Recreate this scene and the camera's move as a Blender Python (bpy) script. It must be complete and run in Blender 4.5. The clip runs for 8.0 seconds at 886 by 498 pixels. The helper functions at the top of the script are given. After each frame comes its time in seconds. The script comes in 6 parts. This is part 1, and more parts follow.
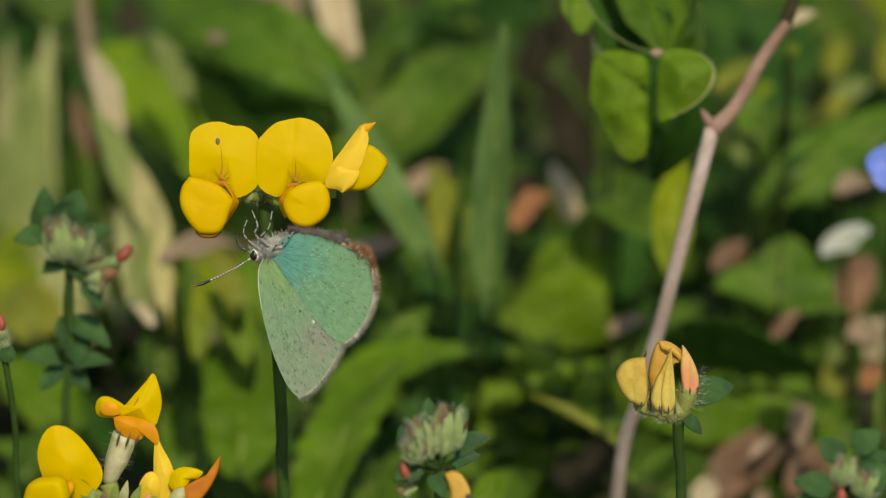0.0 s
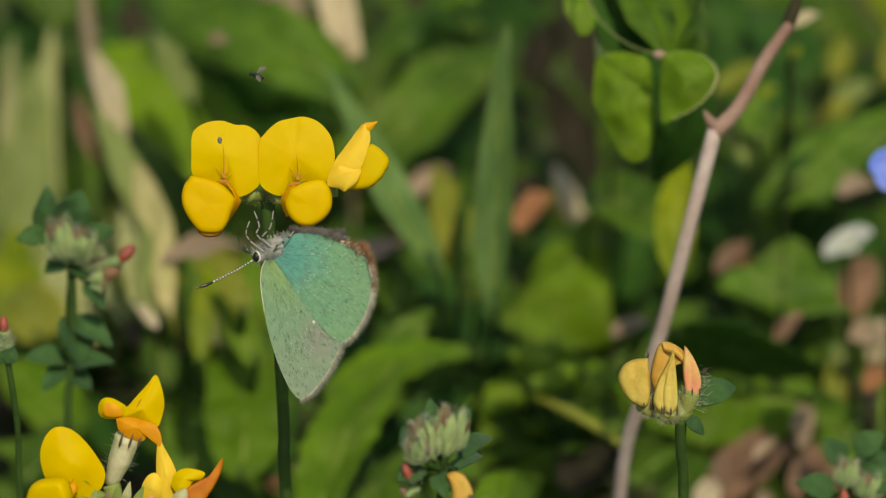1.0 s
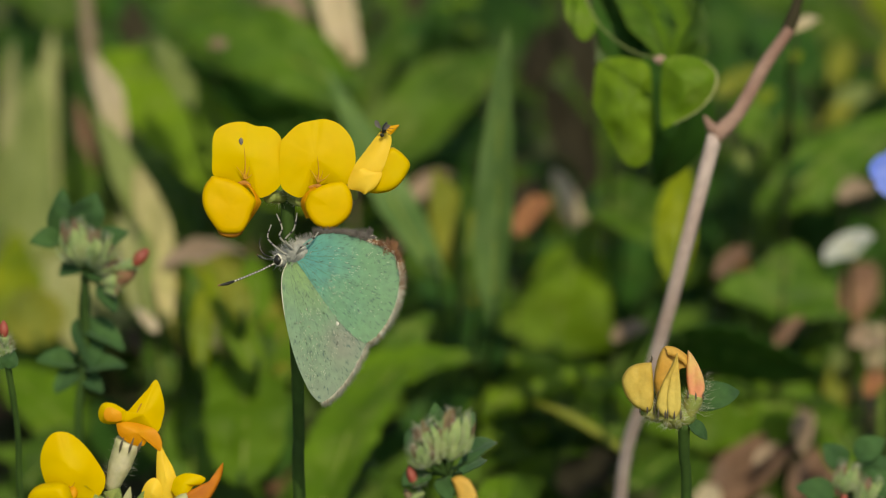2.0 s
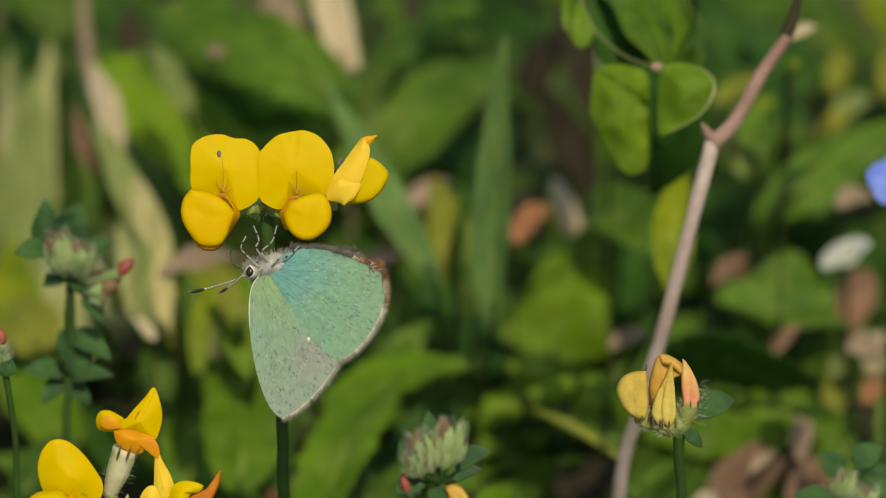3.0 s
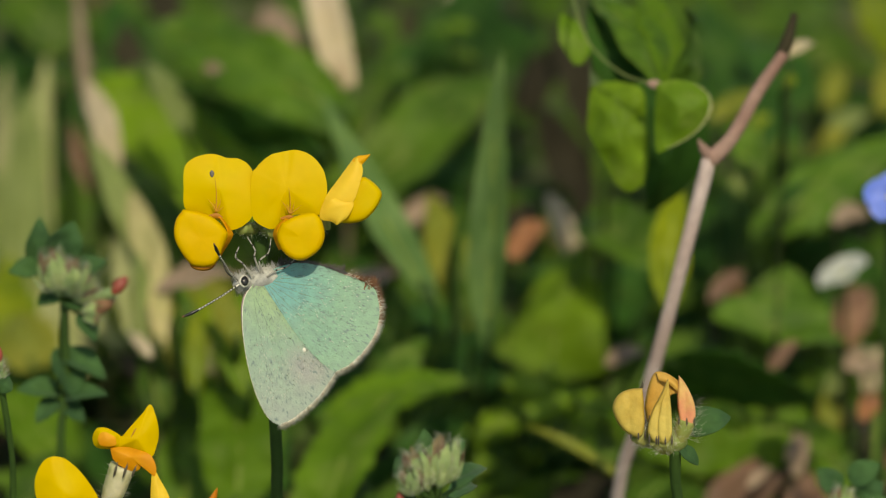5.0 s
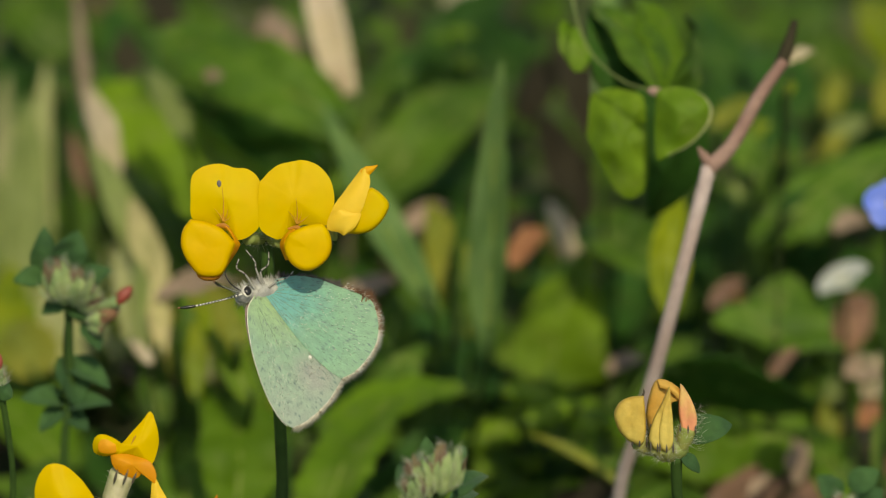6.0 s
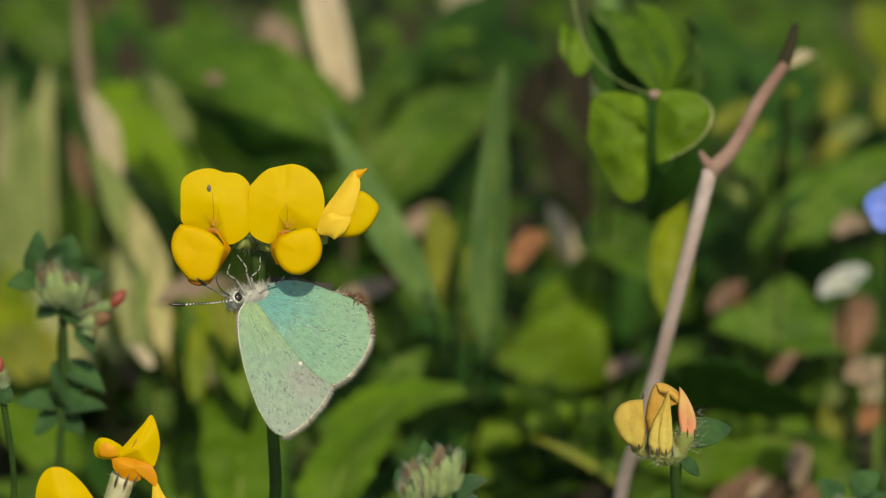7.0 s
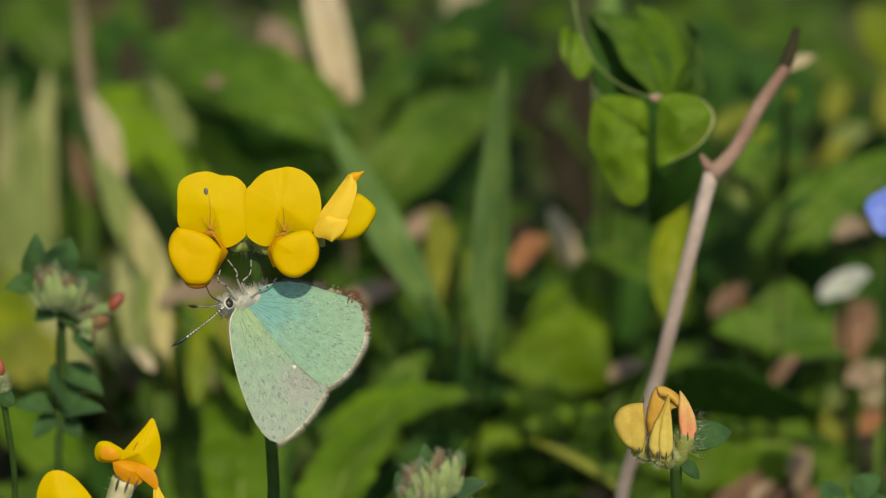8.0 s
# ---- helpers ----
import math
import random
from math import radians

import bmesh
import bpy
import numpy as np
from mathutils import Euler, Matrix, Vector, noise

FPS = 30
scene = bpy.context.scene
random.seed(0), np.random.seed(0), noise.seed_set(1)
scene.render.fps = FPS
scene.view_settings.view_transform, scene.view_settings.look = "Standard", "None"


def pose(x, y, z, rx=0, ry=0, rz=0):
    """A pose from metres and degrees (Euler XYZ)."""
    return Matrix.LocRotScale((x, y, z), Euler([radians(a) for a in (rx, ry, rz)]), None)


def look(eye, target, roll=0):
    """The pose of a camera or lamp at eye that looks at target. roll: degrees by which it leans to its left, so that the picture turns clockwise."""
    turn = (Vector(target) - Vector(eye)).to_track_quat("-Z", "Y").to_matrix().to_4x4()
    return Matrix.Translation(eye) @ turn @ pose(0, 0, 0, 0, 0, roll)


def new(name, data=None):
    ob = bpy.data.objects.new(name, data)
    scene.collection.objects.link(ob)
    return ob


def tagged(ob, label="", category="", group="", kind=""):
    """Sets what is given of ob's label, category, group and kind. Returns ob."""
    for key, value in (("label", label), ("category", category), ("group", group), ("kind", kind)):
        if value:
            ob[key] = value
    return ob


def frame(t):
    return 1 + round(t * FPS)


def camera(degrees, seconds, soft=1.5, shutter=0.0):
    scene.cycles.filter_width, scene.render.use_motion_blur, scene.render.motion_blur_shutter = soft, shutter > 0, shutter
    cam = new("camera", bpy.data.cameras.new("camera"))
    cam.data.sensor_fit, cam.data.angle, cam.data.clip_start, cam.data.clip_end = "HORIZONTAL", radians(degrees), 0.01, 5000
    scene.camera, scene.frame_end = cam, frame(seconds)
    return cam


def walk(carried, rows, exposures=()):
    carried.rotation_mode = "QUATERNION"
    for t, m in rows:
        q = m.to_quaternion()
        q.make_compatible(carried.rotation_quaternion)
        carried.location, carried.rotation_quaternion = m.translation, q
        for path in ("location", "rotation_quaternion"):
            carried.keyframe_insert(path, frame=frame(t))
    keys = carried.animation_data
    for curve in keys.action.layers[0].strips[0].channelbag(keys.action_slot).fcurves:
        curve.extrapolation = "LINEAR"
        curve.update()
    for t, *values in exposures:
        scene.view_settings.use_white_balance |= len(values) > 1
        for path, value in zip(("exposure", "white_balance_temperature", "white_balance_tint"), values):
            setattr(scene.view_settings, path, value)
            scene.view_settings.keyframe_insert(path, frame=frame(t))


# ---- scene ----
# A butterfly hangs under a yellow trefoil head in a meadow; the camera stands low and close, with a long lens.
EYE = Vector((0.0, -0.358, 0.267))
HEART = Vector((0.0, 0.0, 0.1))                # middle of the plane of focus at the start
AWAY = (HEART - EYE).normalized()
REACH = (HEART - EYE).length
ACROSS = Vector((1, 0, 0))
RISE = ACROSS.cross(AWAY)
NEAR = -AWAY

cam = camera(12.0, 8.0, soft=1.2)
cam.data.dof.use_dof = True
cam.data.dof.focus_distance = REACH
cam.data.dof.aperture_fstop = 27.0


def turned(yaw, tilt):
    """The camera at its stand, turned to its right and upwards by degrees."""
    way = Matrix.Rotation(radians(-yaw), 3, "Z") @ (Matrix.Rotation(radians(tilt), 3, "X") @ AWAY)
    return look(EYE, EYE + way)


walk(cam, [(t, turned(a, b)) for t, a, b in (
    (0.0, -0.0000, 0.0000),
    (0.5, -0.0261, 0.0031),
    (1.0, -0.0399, 0.0192),
    (1.5, -0.0553, 0.0446),
    (3.0, -0.0077, 0.1882),
    (3.5, -0.0077, 0.2381),
    (4.0, 0.0346, 0.2957),
    (4.5, 0.0422, 0.3572),
    (6.0, 0.0407, 0.5146),
    (6.5, 0.0307, 0.5377),
    (7.0, 0.0253, 0.5607),
    (7.5, -0.0061, 0.5914),
    (8.0, 0.0115, 0.6068)
)], [(0, 0.04, 8700, 4), (8, 0.04, 8700, 4)])

# ---- light ----
SUN_TURN, SUN_HEIGHT = 13.0, 54.0      # degrees: round from behind the camera to its right, and above the ground
world = bpy.data.worlds.new("sky")
scene.world = world
world.use_nodes = True
sky = world.node_tree.nodes.new("ShaderNodeTexSky")
sky.sky_type, sky.sun_disc = "NISHITA", False
sky.sun_elevation, sky.sun_rotation = radians(SUN_HEIGHT), radians(180 - SUN_TURN)
world.node_tree.links.new(sky.outputs[0], world.node_tree.nodes["Background"].inputs[0])
world.node_tree.nodes["Background"].inputs[1].default_value = 0.15
SUN_WAY = Vector((math.sin(radians(SUN_TURN)) * math.cos(radians(SUN_HEIGHT)),
                  -math.cos(radians(SUN_TURN)) * math.cos(radians(SUN_HEIGHT)), math.sin(radians(SUN_HEIGHT))))
lamp = bpy.data.lights.new("sun", "SUN")
lamp.energy, lamp.angle, lamp.color = 3.0, radians(0.5), (1.0, 0.95, 0.86)
sun = new("sun", lamp)
sun.matrix_basis = look(SUN_WAY * 5, (0, 0, 0))


# ---- materials ----
def material(name, base, rough=0.5, vary=0.25, grain=400.0, mottle=60.0, other=None, thin=0.0, glow=None, bump=0.15,
             metal=0.0, sheen=0.0, random_shift=0.0, spec=0.5, pale_blots=0.0):
    """A surface with mottling at two scales, an own tint for each object, relief, and light through thin leaves."""
    m = bpy.data.materials.new(name)
    m.use_nodes = True
    n, link = m.node_tree.nodes, m.node_tree.links.new
    shader = n["Principled BSDF"]
    where = n.new("ShaderNodeTexCoord")
    coarse, fine = n.new("ShaderNodeTexNoise"), n.new("ShaderNodeTexNoise")
    coarse.inputs["Scale"].default_value, fine.inputs["Scale"].default_value = mottle, grain
    coarse.inputs["Detail"].default_value, fine.inputs["Detail"].default_value = 3, 4
    for tex in (coarse, fine):
        link(where.outputs["Object"], tex.inputs["Vector"])
    mix = n.new("ShaderNodeMix")
    mix.data_type = "RGBA"
    mix.inputs["A"].default_value = (*base, 1)
    mix.inputs["B"].default_value = (*(other or [c * (1 - vary) for c in base]), 1)
    contrast = n.new("ShaderNodeMapRange")
    contrast.inputs["From Min"].default_value, contrast.inputs["From Max"].default_value = 0.35, 0.65
    link(coarse.outputs["Fac"], contrast.inputs["Value"])
    link(contrast.outputs["Result"], mix.inputs["Factor"])
    tint = n.new("ShaderNodeHueSaturation")
    colour = mix.outputs["Result"]
    # random pale blots: yellowing and leaf sheen, both put into the colour
    if pale_blots:
        blot, fade = n.new("ShaderNodeTexNoise"), n.new("ShaderNodeMapRange")
        blot.inputs["Scale"].default_value, blot.inputs["Detail"].default_value, blot.inputs["Roughness"].default_value = 210, 4, 0.65
        link(where.outputs["Object"], blot.inputs["Vector"])
        fade.inputs["From Min"].default_value, fade.inputs["From Max"].default_value, fade.inputs["To Max"].default_value = 0.52, 0.7, pale_blots
        link(blot.outputs["Fac"], fade.inputs["Value"])
        paled = n.new("ShaderNodeMix")
        paled.data_type = "RGBA"
        paled.inputs["B"].default_value = (0.22, 0.27, 0.08, 1)
        link(fade.outputs["Result"], paled.inputs["Factor"])
        link(colour, paled.inputs["A"])
        colour = paled.outputs["Result"]
    link(colour, tint.inputs["Color"])
    info = n.new("ShaderNodeObjectInfo")
    shift = n.new("ShaderNodeMapRange")
    shift.inputs["To Min"].default_value, shift.inputs["To Max"].default_value = 1 - random_shift, 1 + random_shift
    link(info.outputs["Random"], shift.inputs["Value"])
    small = n.new("ShaderNodeMapRange")
    small.inputs["To Min"].default_value, small.inputs["To Max"].default_value = 1 - vary, 1 + vary
    link(fine.outputs["Fac"], small.inputs["Value"])
    both = n.new("ShaderNodeMath")
    both.operation = "MULTIPLY"
    link(shift.outputs["Result"], both.inputs[0])
    link(small.outputs["Result"], both.inputs[1])
    link(both.outputs[0], tint.inputs["Value"])
    link(tint.outputs["Color"], shader.inputs["Base Color"])
    shader.inputs["Roughness"].default_value = rough
    shader.inputs["Metallic"].default_value = metal
    shader.inputs["Specular IOR Level"].default_value = spec
    shader.inputs["Sheen Weight"].default_value = sheen
    if bump:
        relief = n.new("ShaderNodeBump")
        relief.inputs["Strength"].default_value = bump
        relief.inputs["Distance"].default_value = 0.0004
        link(fine.outputs["Fac"], relief.inputs["Height"])
        link(relief.outputs["Normal"], shader.inputs["Normal"])
    if thin:
        through_light = n.new("ShaderNodeBsdfTranslucent")
        warm = n.new("ShaderNodeMix")
        warm.data_type, warm.blend_type = "RGBA", "MULTIPLY"
        warm.inputs["Factor"].default_value = 1.0
        warm.inputs["B"].default_value = (*(glow or (1.3, 1.2, 0.5)), 1)
        link(tint.outputs["Color"], warm.inputs["A"])
        link(warm.outputs["Result"], through_light.inputs["Color"])
        blend = n.new("ShaderNodeMixShader")
        blend.inputs["Fac"].default_value = thin
        link(shader.outputs[0], blend.inputs[1])
        link(through_light.outputs[0], blend.inputs[2])
        link(blend.outputs[0], n["Material Output"].inputs["Surface"])
    return m


OLIVE = material("olive_leaf", (0.24, 0.25, 0.035), 0.55, 0.25, 1000, 110, (0.16, 0.19, 0.025), thin=0.3, random_shift=0.1, spec=0.15, pale_blots=0.36)
SAGE = material("sage_blade", (0.21, 0.26, 0.085), 0.55, 0.25, 1000, 110, (0.14, 0.19, 0.06), thin=0.25, random_shift=0.1, spec=0.15, pale_blots=0.36)
LEAF = material("leaf", (0.12, 0.237, 0.015), 0.6, 0.25, 1100, 110, (0.074, 0.162, 0.011), thin=0.4, random_shift=0.12, spec=0.15, pale_blots=0.36)
LEAF_LIME = material("lime_leaf", (0.25, 0.31, 0.014), 0.55, 0.28, 1100, 130, (0.14, 0.21, 0.012), thin=0.35, random_shift=0.18, spec=0.15, pale_blots=0.36)
# darker copy of the leaf green, for shade put into colour
LEAF_SHADE = material("shade_leaf", (0.036, 0.11, 0.017), 0.55, 0.3, 1100, 130, (0.02, 0.068, 0.012), thin=0.3, random_shift=0.25, spec=0.12, pale_blots=0.15)
SWARD = material("sward_leaf", (0.07, 0.145, 0.014), 0.55, 0.3, 900, 70, (0.04, 0.09, 0.01), thin=0.25, spec=0.15, pale_blots=0.15)
LEAF_FRESH = material("fresh_leaf", (0.163, 0.28, 0.018), 0.55, 0.28, 1100, 130, (0.1, 0.195, 0.014), thin=0.34, random_shift=0.15, spec=0.15, pale_blots=0.36)
LEAF_MID = material("mid_leaf", (0.082, 0.168, 0.016), 0.52, 0.3, 1100, 130, (0.042, 0.1, 0.012), thin=0.3, random_shift=0.2, spec=0.15, pale_blots=0.36)
LEAF_PALE = material("leaf_rib", (0.24, 0.32, 0.06), 0.5, 0.2, 900, 90, thin=0.2)
LEAF_BLUE = material("grey_green_leaf", (0.115, 0.21, 0.055), 0.5, 0.25, 1100, 130, (0.065, 0.14, 0.032), thin=0.25, random_shift=0.1, spec=0.35, pale_blots=0.15)
SPRIG_LEAF = material("downy_leaf", (0.045, 0.115, 0.032), 0.75, 0.3, 1200, 260, (0.026, 0.075, 0.026), thin=0.15, sheen=0.08, spec=0.2)
SPRIG_PALE = material("pale_downy_calyx", (0.33, 0.42, 0.18), 0.75, 0.35, 1500, 400, (0.18, 0.29, 0.11), thin=0.2, sheen=0.3, spec=0.2)
DRY = material("dry_leaf", (0.42, 0.33, 0.22), 0.7, 0.3, 700, 80, (0.3, 0.2, 0.12), thin=0.15, random_shift=0.3)
DRY_PALE = material("bleached_leaf", (0.5, 0.43, 0.34), 0.7, 0.25, 700, 60, (0.42, 0.35, 0.2), thin=0.2, random_shift=0.12)
# near-black: shade in gaps put into colour; also dead stalks and twig end
SHADE_DEAD_BROWN = material("shade_and_dead_brown", (0.03, 0.026, 0.013), 0.85, 0.35, 700, 80, (0.02, 0.018, 0.009), random_shift=0.3, spec=0.2)
DUN = material("dun_leaf", (0.3, 0.225, 0.16), 0.75, 0.3, 700, 80, (0.2, 0.14, 0.09), thin=0.12, random_shift=0.2)
DRY_STRAW = material("straw_leaf", (0.46, 0.4, 0.2), 0.7, 0.25, 700, 60, (0.36, 0.34, 0.14), thin=0.2, random_shift=0.12)
RUSTY = material("rusty_leaf", (0.34, 0.14, 0.05), 0.7, 0.3, 700, 80, (0.22, 0.1, 0.05), thin=0.15)
DRY_BROWN = material("brown_leaf", (0.2, 0.1, 0.05), 0.75, 0.3, 700, 80, (0.12, 0.07, 0.045), random_shift=0.3)
SOIL = material("mossy_soil", (0.05, 0.085, 0.02), 0.95, 0.5, 800, 45, (0.06, 0.05, 0.025), bump=0.8)
TWIG_RED = material("reddish_twig", (0.3, 0.2, 0.165), 0.75, 0.3, 1200, 150, (0.2, 0.115, 0.095), bump=0.5, spec=0.2)
TWIG = material("dead_twig", (0.47, 0.385, 0.37), 0.75, 0.3, 1200, 150, (0.35, 0.26, 0.24), bump=0.5, spec=0.2)
STEM = material("stem", (0.04, 0.085, 0.018), 0.65, 0.25, 1500, 200, (0.028, 0.062, 0.015), spec=0.15)
YELLOW = material("yellow_petal", (0.68, 0.505, 0.008), 0.6, 0.06, 900, 250, (0.68, 0.475, 0.006), thin=0.3, glow=(1.05, 0.95, 0.4), bump=0.05, spec=0.2)
WING_YELLOW = material("wing_petal_yellow", (0.72, 0.5, 0.008), 0.6, 0.08, 900, 250, (0.72, 0.46, 0.007), thin=0.3, glow=(1.05, 0.9, 0.4), bump=0.08, spec=0.2)
PALE_YELLOW = material("pale_yellow_petal", (0.8, 0.59, 0.06), 0.55, 0.08, 900, 300, (0.82, 0.58, 0.05), thin=0.3, glow=(1.05, 0.9, 0.4), bump=0.1, spec=0.3)
AMBER = material("orange_petal", (0.76, 0.41, 0.015), 0.55, 0.14, 900, 250, (0.7, 0.3, 0.012), thin=0.3, glow=(1.1, 0.8, 0.4), bump=0.08, spec=0.25)
RUST_PETAL = material("rust_petal", (0.62, 0.22, 0.015), 0.55, 0.2, 900, 300, (0.45, 0.12, 0.012), thin=0.25, glow=(1.1, 0.8, 0.4), spec=0.25)
BUD = material("bud_petal", (0.56, 0.44, 0.11), 0.6, 0.2, 1600, 170, (0.5, 0.33, 0.06), thin=0.15, bump=0.3, spec=0.25)
BUD_ORANGE = material("orange_bud_petal", (0.62, 0.43, 0.11), 0.6, 0.22, 1600, 200, (0.56, 0.31, 0.06), thin=0.15, bump=0.3, spec=0.25)
BUD_PINK = material("salmon_bud_petal", (0.72, 0.3, 0.17), 0.6, 0.15, 1600, 300, (0.6, 0.42, 0.14), thin=0.15, bump=0.25, spec=0.25)
BUD_RED = material("red_bud", (0.32, 0.06, 0.04), 0.55, 0.25, 1400, 350, (0.22, 0.05, 0.035), thin=0.1)
CALYX = material("calyx", (0.26, 0.31, 0.09), 0.6, 0.25, 1500, 400, (0.18, 0.26, 0.07), thin=0.15, spec=0.25)
CALYX_PALE = material("pale_calyx", (0.62, 0.58, 0.4), 0.55, 0.2, 1500, 300, (0.35, 0.38, 0.16), thin=0.2)
PURPLE = material("purplish_bract", (0.16, 0.085, 0.08), 0.75, 0.3, 1500, 400, (0.2, 0.16, 0.08), thin=0.1, spec=0.2)
HAIR = material("white_hair", (0.6, 0.6, 0.5), 0.5, 0.1, 900, 200, thin=0.3, glow=(1, 1, 1))
VEIN = material("petal_vein", (0.5, 0.24, 0.012), 0.6, 0.2, 1500, 300)
BUD_CALYX = material("bud_calyx", (0.4, 0.38, 0.12), 0.65, 0.25, 1500, 400, (0.22, 0.28, 0.08), thin=0.15, spec=0.25)
STRAW_GREEN = material("straw_green_blade", (0.36, 0.36, 0.17), 0.6, 0.3, 900, 110, (0.26, 0.29, 0.11), thin=0.25, random_shift=0.2)
DARK_TOOTH = material("dark_tooth", (0.06, 0.05, 0.03), 0.6, 0.3, 1500, 300)
KEEL = material("brown_keel", (0.5, 0.21, 0.015), 0.55, 0.2, 900, 250, (0.35, 0.14, 0.015), thin=0.2, spec=0.25)
BLUE = material("blue_petal", (0.12, 0.22, 0.75), 0.5, 0.15, 900, 150, (0.2, 0.3, 0.8), thin=0.25, glow=(1, 1, 1))
WHITE = material("white_petal", (0.6, 0.62, 0.58), 0.55, 0.2, 900, 150, (0.5, 0.53, 0.45), thin=0.25, glow=(1, 1, 0.9))
FUR = material("grey_fur", (0.44, 0.45, 0.41), 0.75, 0.4, 3000, 700, (0.26, 0.27, 0.26))
DARK_FUR = material("dark_fur", (0.055, 0.05, 0.045), 0.7, 0.4, 3000, 700, (0.13, 0.12, 0.11))
BLACK = material("black_horn", (0.012, 0.012, 0.012), 0.3, 0.3, 2000, 600)
CHALK = material("white_scales", (0.7, 0.69, 0.62), 0.6, 0.15, 2000, 600)
GREY_SCALES = material("grey_scales", (0.32, 0.32, 0.29), 0.7, 0.3, 2000, 600)
FLECK = material("dark_fleck", (0.05, 0.1, 0.06), 0.7, 0.4, 3000, 900)
WING_VEIN = material("wing_vein", (0.08, 0.19, 0.09), 0.7, 0.4, 3000, 900)
RUST = material("rust_fringe", (0.24, 0.11, 0.045), 0.7, 0.4, 3000, 900, (0.12, 0.06, 0.03))
RUST_BAND = material("rust_margin", (0.38, 0.19, 0.09), 0.75, 0.45, 4000, 1400, (0.16, 0.085, 0.05), spec=0.2)
FRINGE = material("pale_fringe", (0.72, 0.71, 0.62), 0.75, 0.3, 3000, 900, (0.55, 0.53, 0.43))


# ---- builders ----
MM = 0.001
WORLD = {}


def at(u, v, w=0.0):
    """A place by millimetres across and up on the plane of focus, along the line from the stand, w millimetres behind it."""
    s = (REACH + w * MM) / REACH * MM
    return HEART + ACROSS * (u * s) + RISE * (v * s) + AWAY * (w * MM)


def facing(a, b, c):
    return (ACROSS * a + RISE * b + NEAR * c).normalized()


def root(name, place, label, category, group=""):
    ob = tagged(new(name), label, category, group)
    ob.matrix_basis = Matrix.Translation(place)
    ob.empty_display_size = 0.005
    WORLD[ob] = Matrix.Translation(place)
    return ob


def part(name, bm, mat, parent=None, label="", smooth=True, thick=0.0, kind=""):
    """Links a bmesh, whose points are in the world, as one mesh under its thing or part."""
    inverse = WORLD[parent].inverted() if parent else Matrix()
    bm.transform(inverse)
    me = bpy.data.meshes.new(name)
    bm.to_mesh(me)
    bm.free()
    me.materials.append(mat)
    if smooth:
        me.shade_smooth()
    ob = new(name, me)
    if parent:
        ob.parent = parent
        WORLD[ob] = WORLD[parent]
    if label:
        ob["label"] = label
    if kind:
        ob["kind"] = kind
    if thick:
        solid = ob.modifiers.new("thickness", "SOLIDIFY")
        solid.thickness, solid.offset = thick * MM, 0
        crisp = ob.modifiers.new("crisp_rim", "EDGE_SPLIT")
        crisp.split_angle = radians(55)
    return ob


def smoothed(points, steps):
    """Points along a smooth curve through the given ones."""
    p = [Vector(q) for q in points]
    p = [2 * p[0] - p[1], *p, 2 * p[-1] - p[-2]]
    out = []
    for i in range(1, len(p) - 2):
        for k in range(steps):
            t = k / steps
            a, b, c, d = p[i - 1:i + 3]
            out.append(0.5 * (2 * b + (c - a) * t + (2 * a - 5 * b + 4 * c - d) * t ** 2 + (3 * b - a - 3 * c + d) * t ** 3))
    return [*out, p[-2]]


def tube(bm, points, radii, sides=8, steps=5):
    """A round rod through points; radii in millimetres, spread along it."""
    line = smoothed(points, steps)
    rings = []
    side = None
    for i, p in enumerate(line):
        way = (line[min(i + 1, len(line) - 1)] - line[max(i - 1, 0)]).normalized()
        if side is None:
            side = way.orthogonal().normalized()
        side = (side - way * side.dot(way)).normalized()
        up = way.cross(side)
        r = float(np.interp(i / (len(line) - 1), np.linspace(0, 1, len(radii)), radii)) * MM
        rings.append([bm.verts.new(p + side * (r * math.cos(a)) + up * (r * math.sin(a)))
                      for a in [2 * math.pi * k / sides for k in range(sides)]])
    for a, b in zip(rings, rings[1:]):
        for k in range(sides):
            bm.faces.new((a[k], a[(k + 1) % sides], b[(k + 1) % sides], b[k]))
    bm.faces.new(rings[0][::-1])
    bm.faces.new(rings[-1])
    return bm


PROFILE = {
    "lance": lambda t: math.sin(math.pi * min(1, t * 0.96 + 0.03)) ** 0.8 * (1.15 - 0.45 * t),
    "ovate": lambda t: math.sin(math.pi * (t * 0.97 + 0.02) ** 0.72) ** 0.75,
    "round": lambda t: math.sqrt(max(0.02, 1 - (2 * t - 1) ** 2)) ** 0.9,
    "grass": lambda t: min(1.0, 0.75 + t) * (1 - t ** 3) ** 0.8 + 0.02,
    "spoon": lambda t: math.sin(math.pi * (t * 0.95 + 0.03) ** 1.5) ** 0.85,
    "delta": lambda t: min(1.0, 0.3 + 7 * t) * (1 - t) ** 0.75 + 0.01,
    "petal": lambda t: 0.25 + 0.85 * math.sin(math.pi * (t * 0.93) ** 1.1) ** 0.8 * (1 - 0.2 * t),
}


def blade(bm, base, tip, width, face, form="ovate", fold=0.15, arch=0.1, curl=0.0, serrate=0.0, ripple=0.0, nu=4, nv=14, quilt=0.0):
    """A leaf or petal from base to tip, width in millimetres; fold lifts its halves, arch bows it, curl bends its tip back."""
    axis = tip - base
    long = axis.length
    y = axis / long
    z = (face - y * face.dot(y)).normalized()
    x = y.cross(z)
    seed = Vector((base.x * 900, base.y * 700, tip.z * 800))
    rows = []
    for j in range(nv + 1):
        t = j / nv
        half = width * MM / 2 * PROFILE[form](t)
        if serrate:
            half *= 1 + serrate * (0.5 - (t * 11) % 1.0)
        row = []
        for i in range(-nu, nu + 1):
            s = i / nu
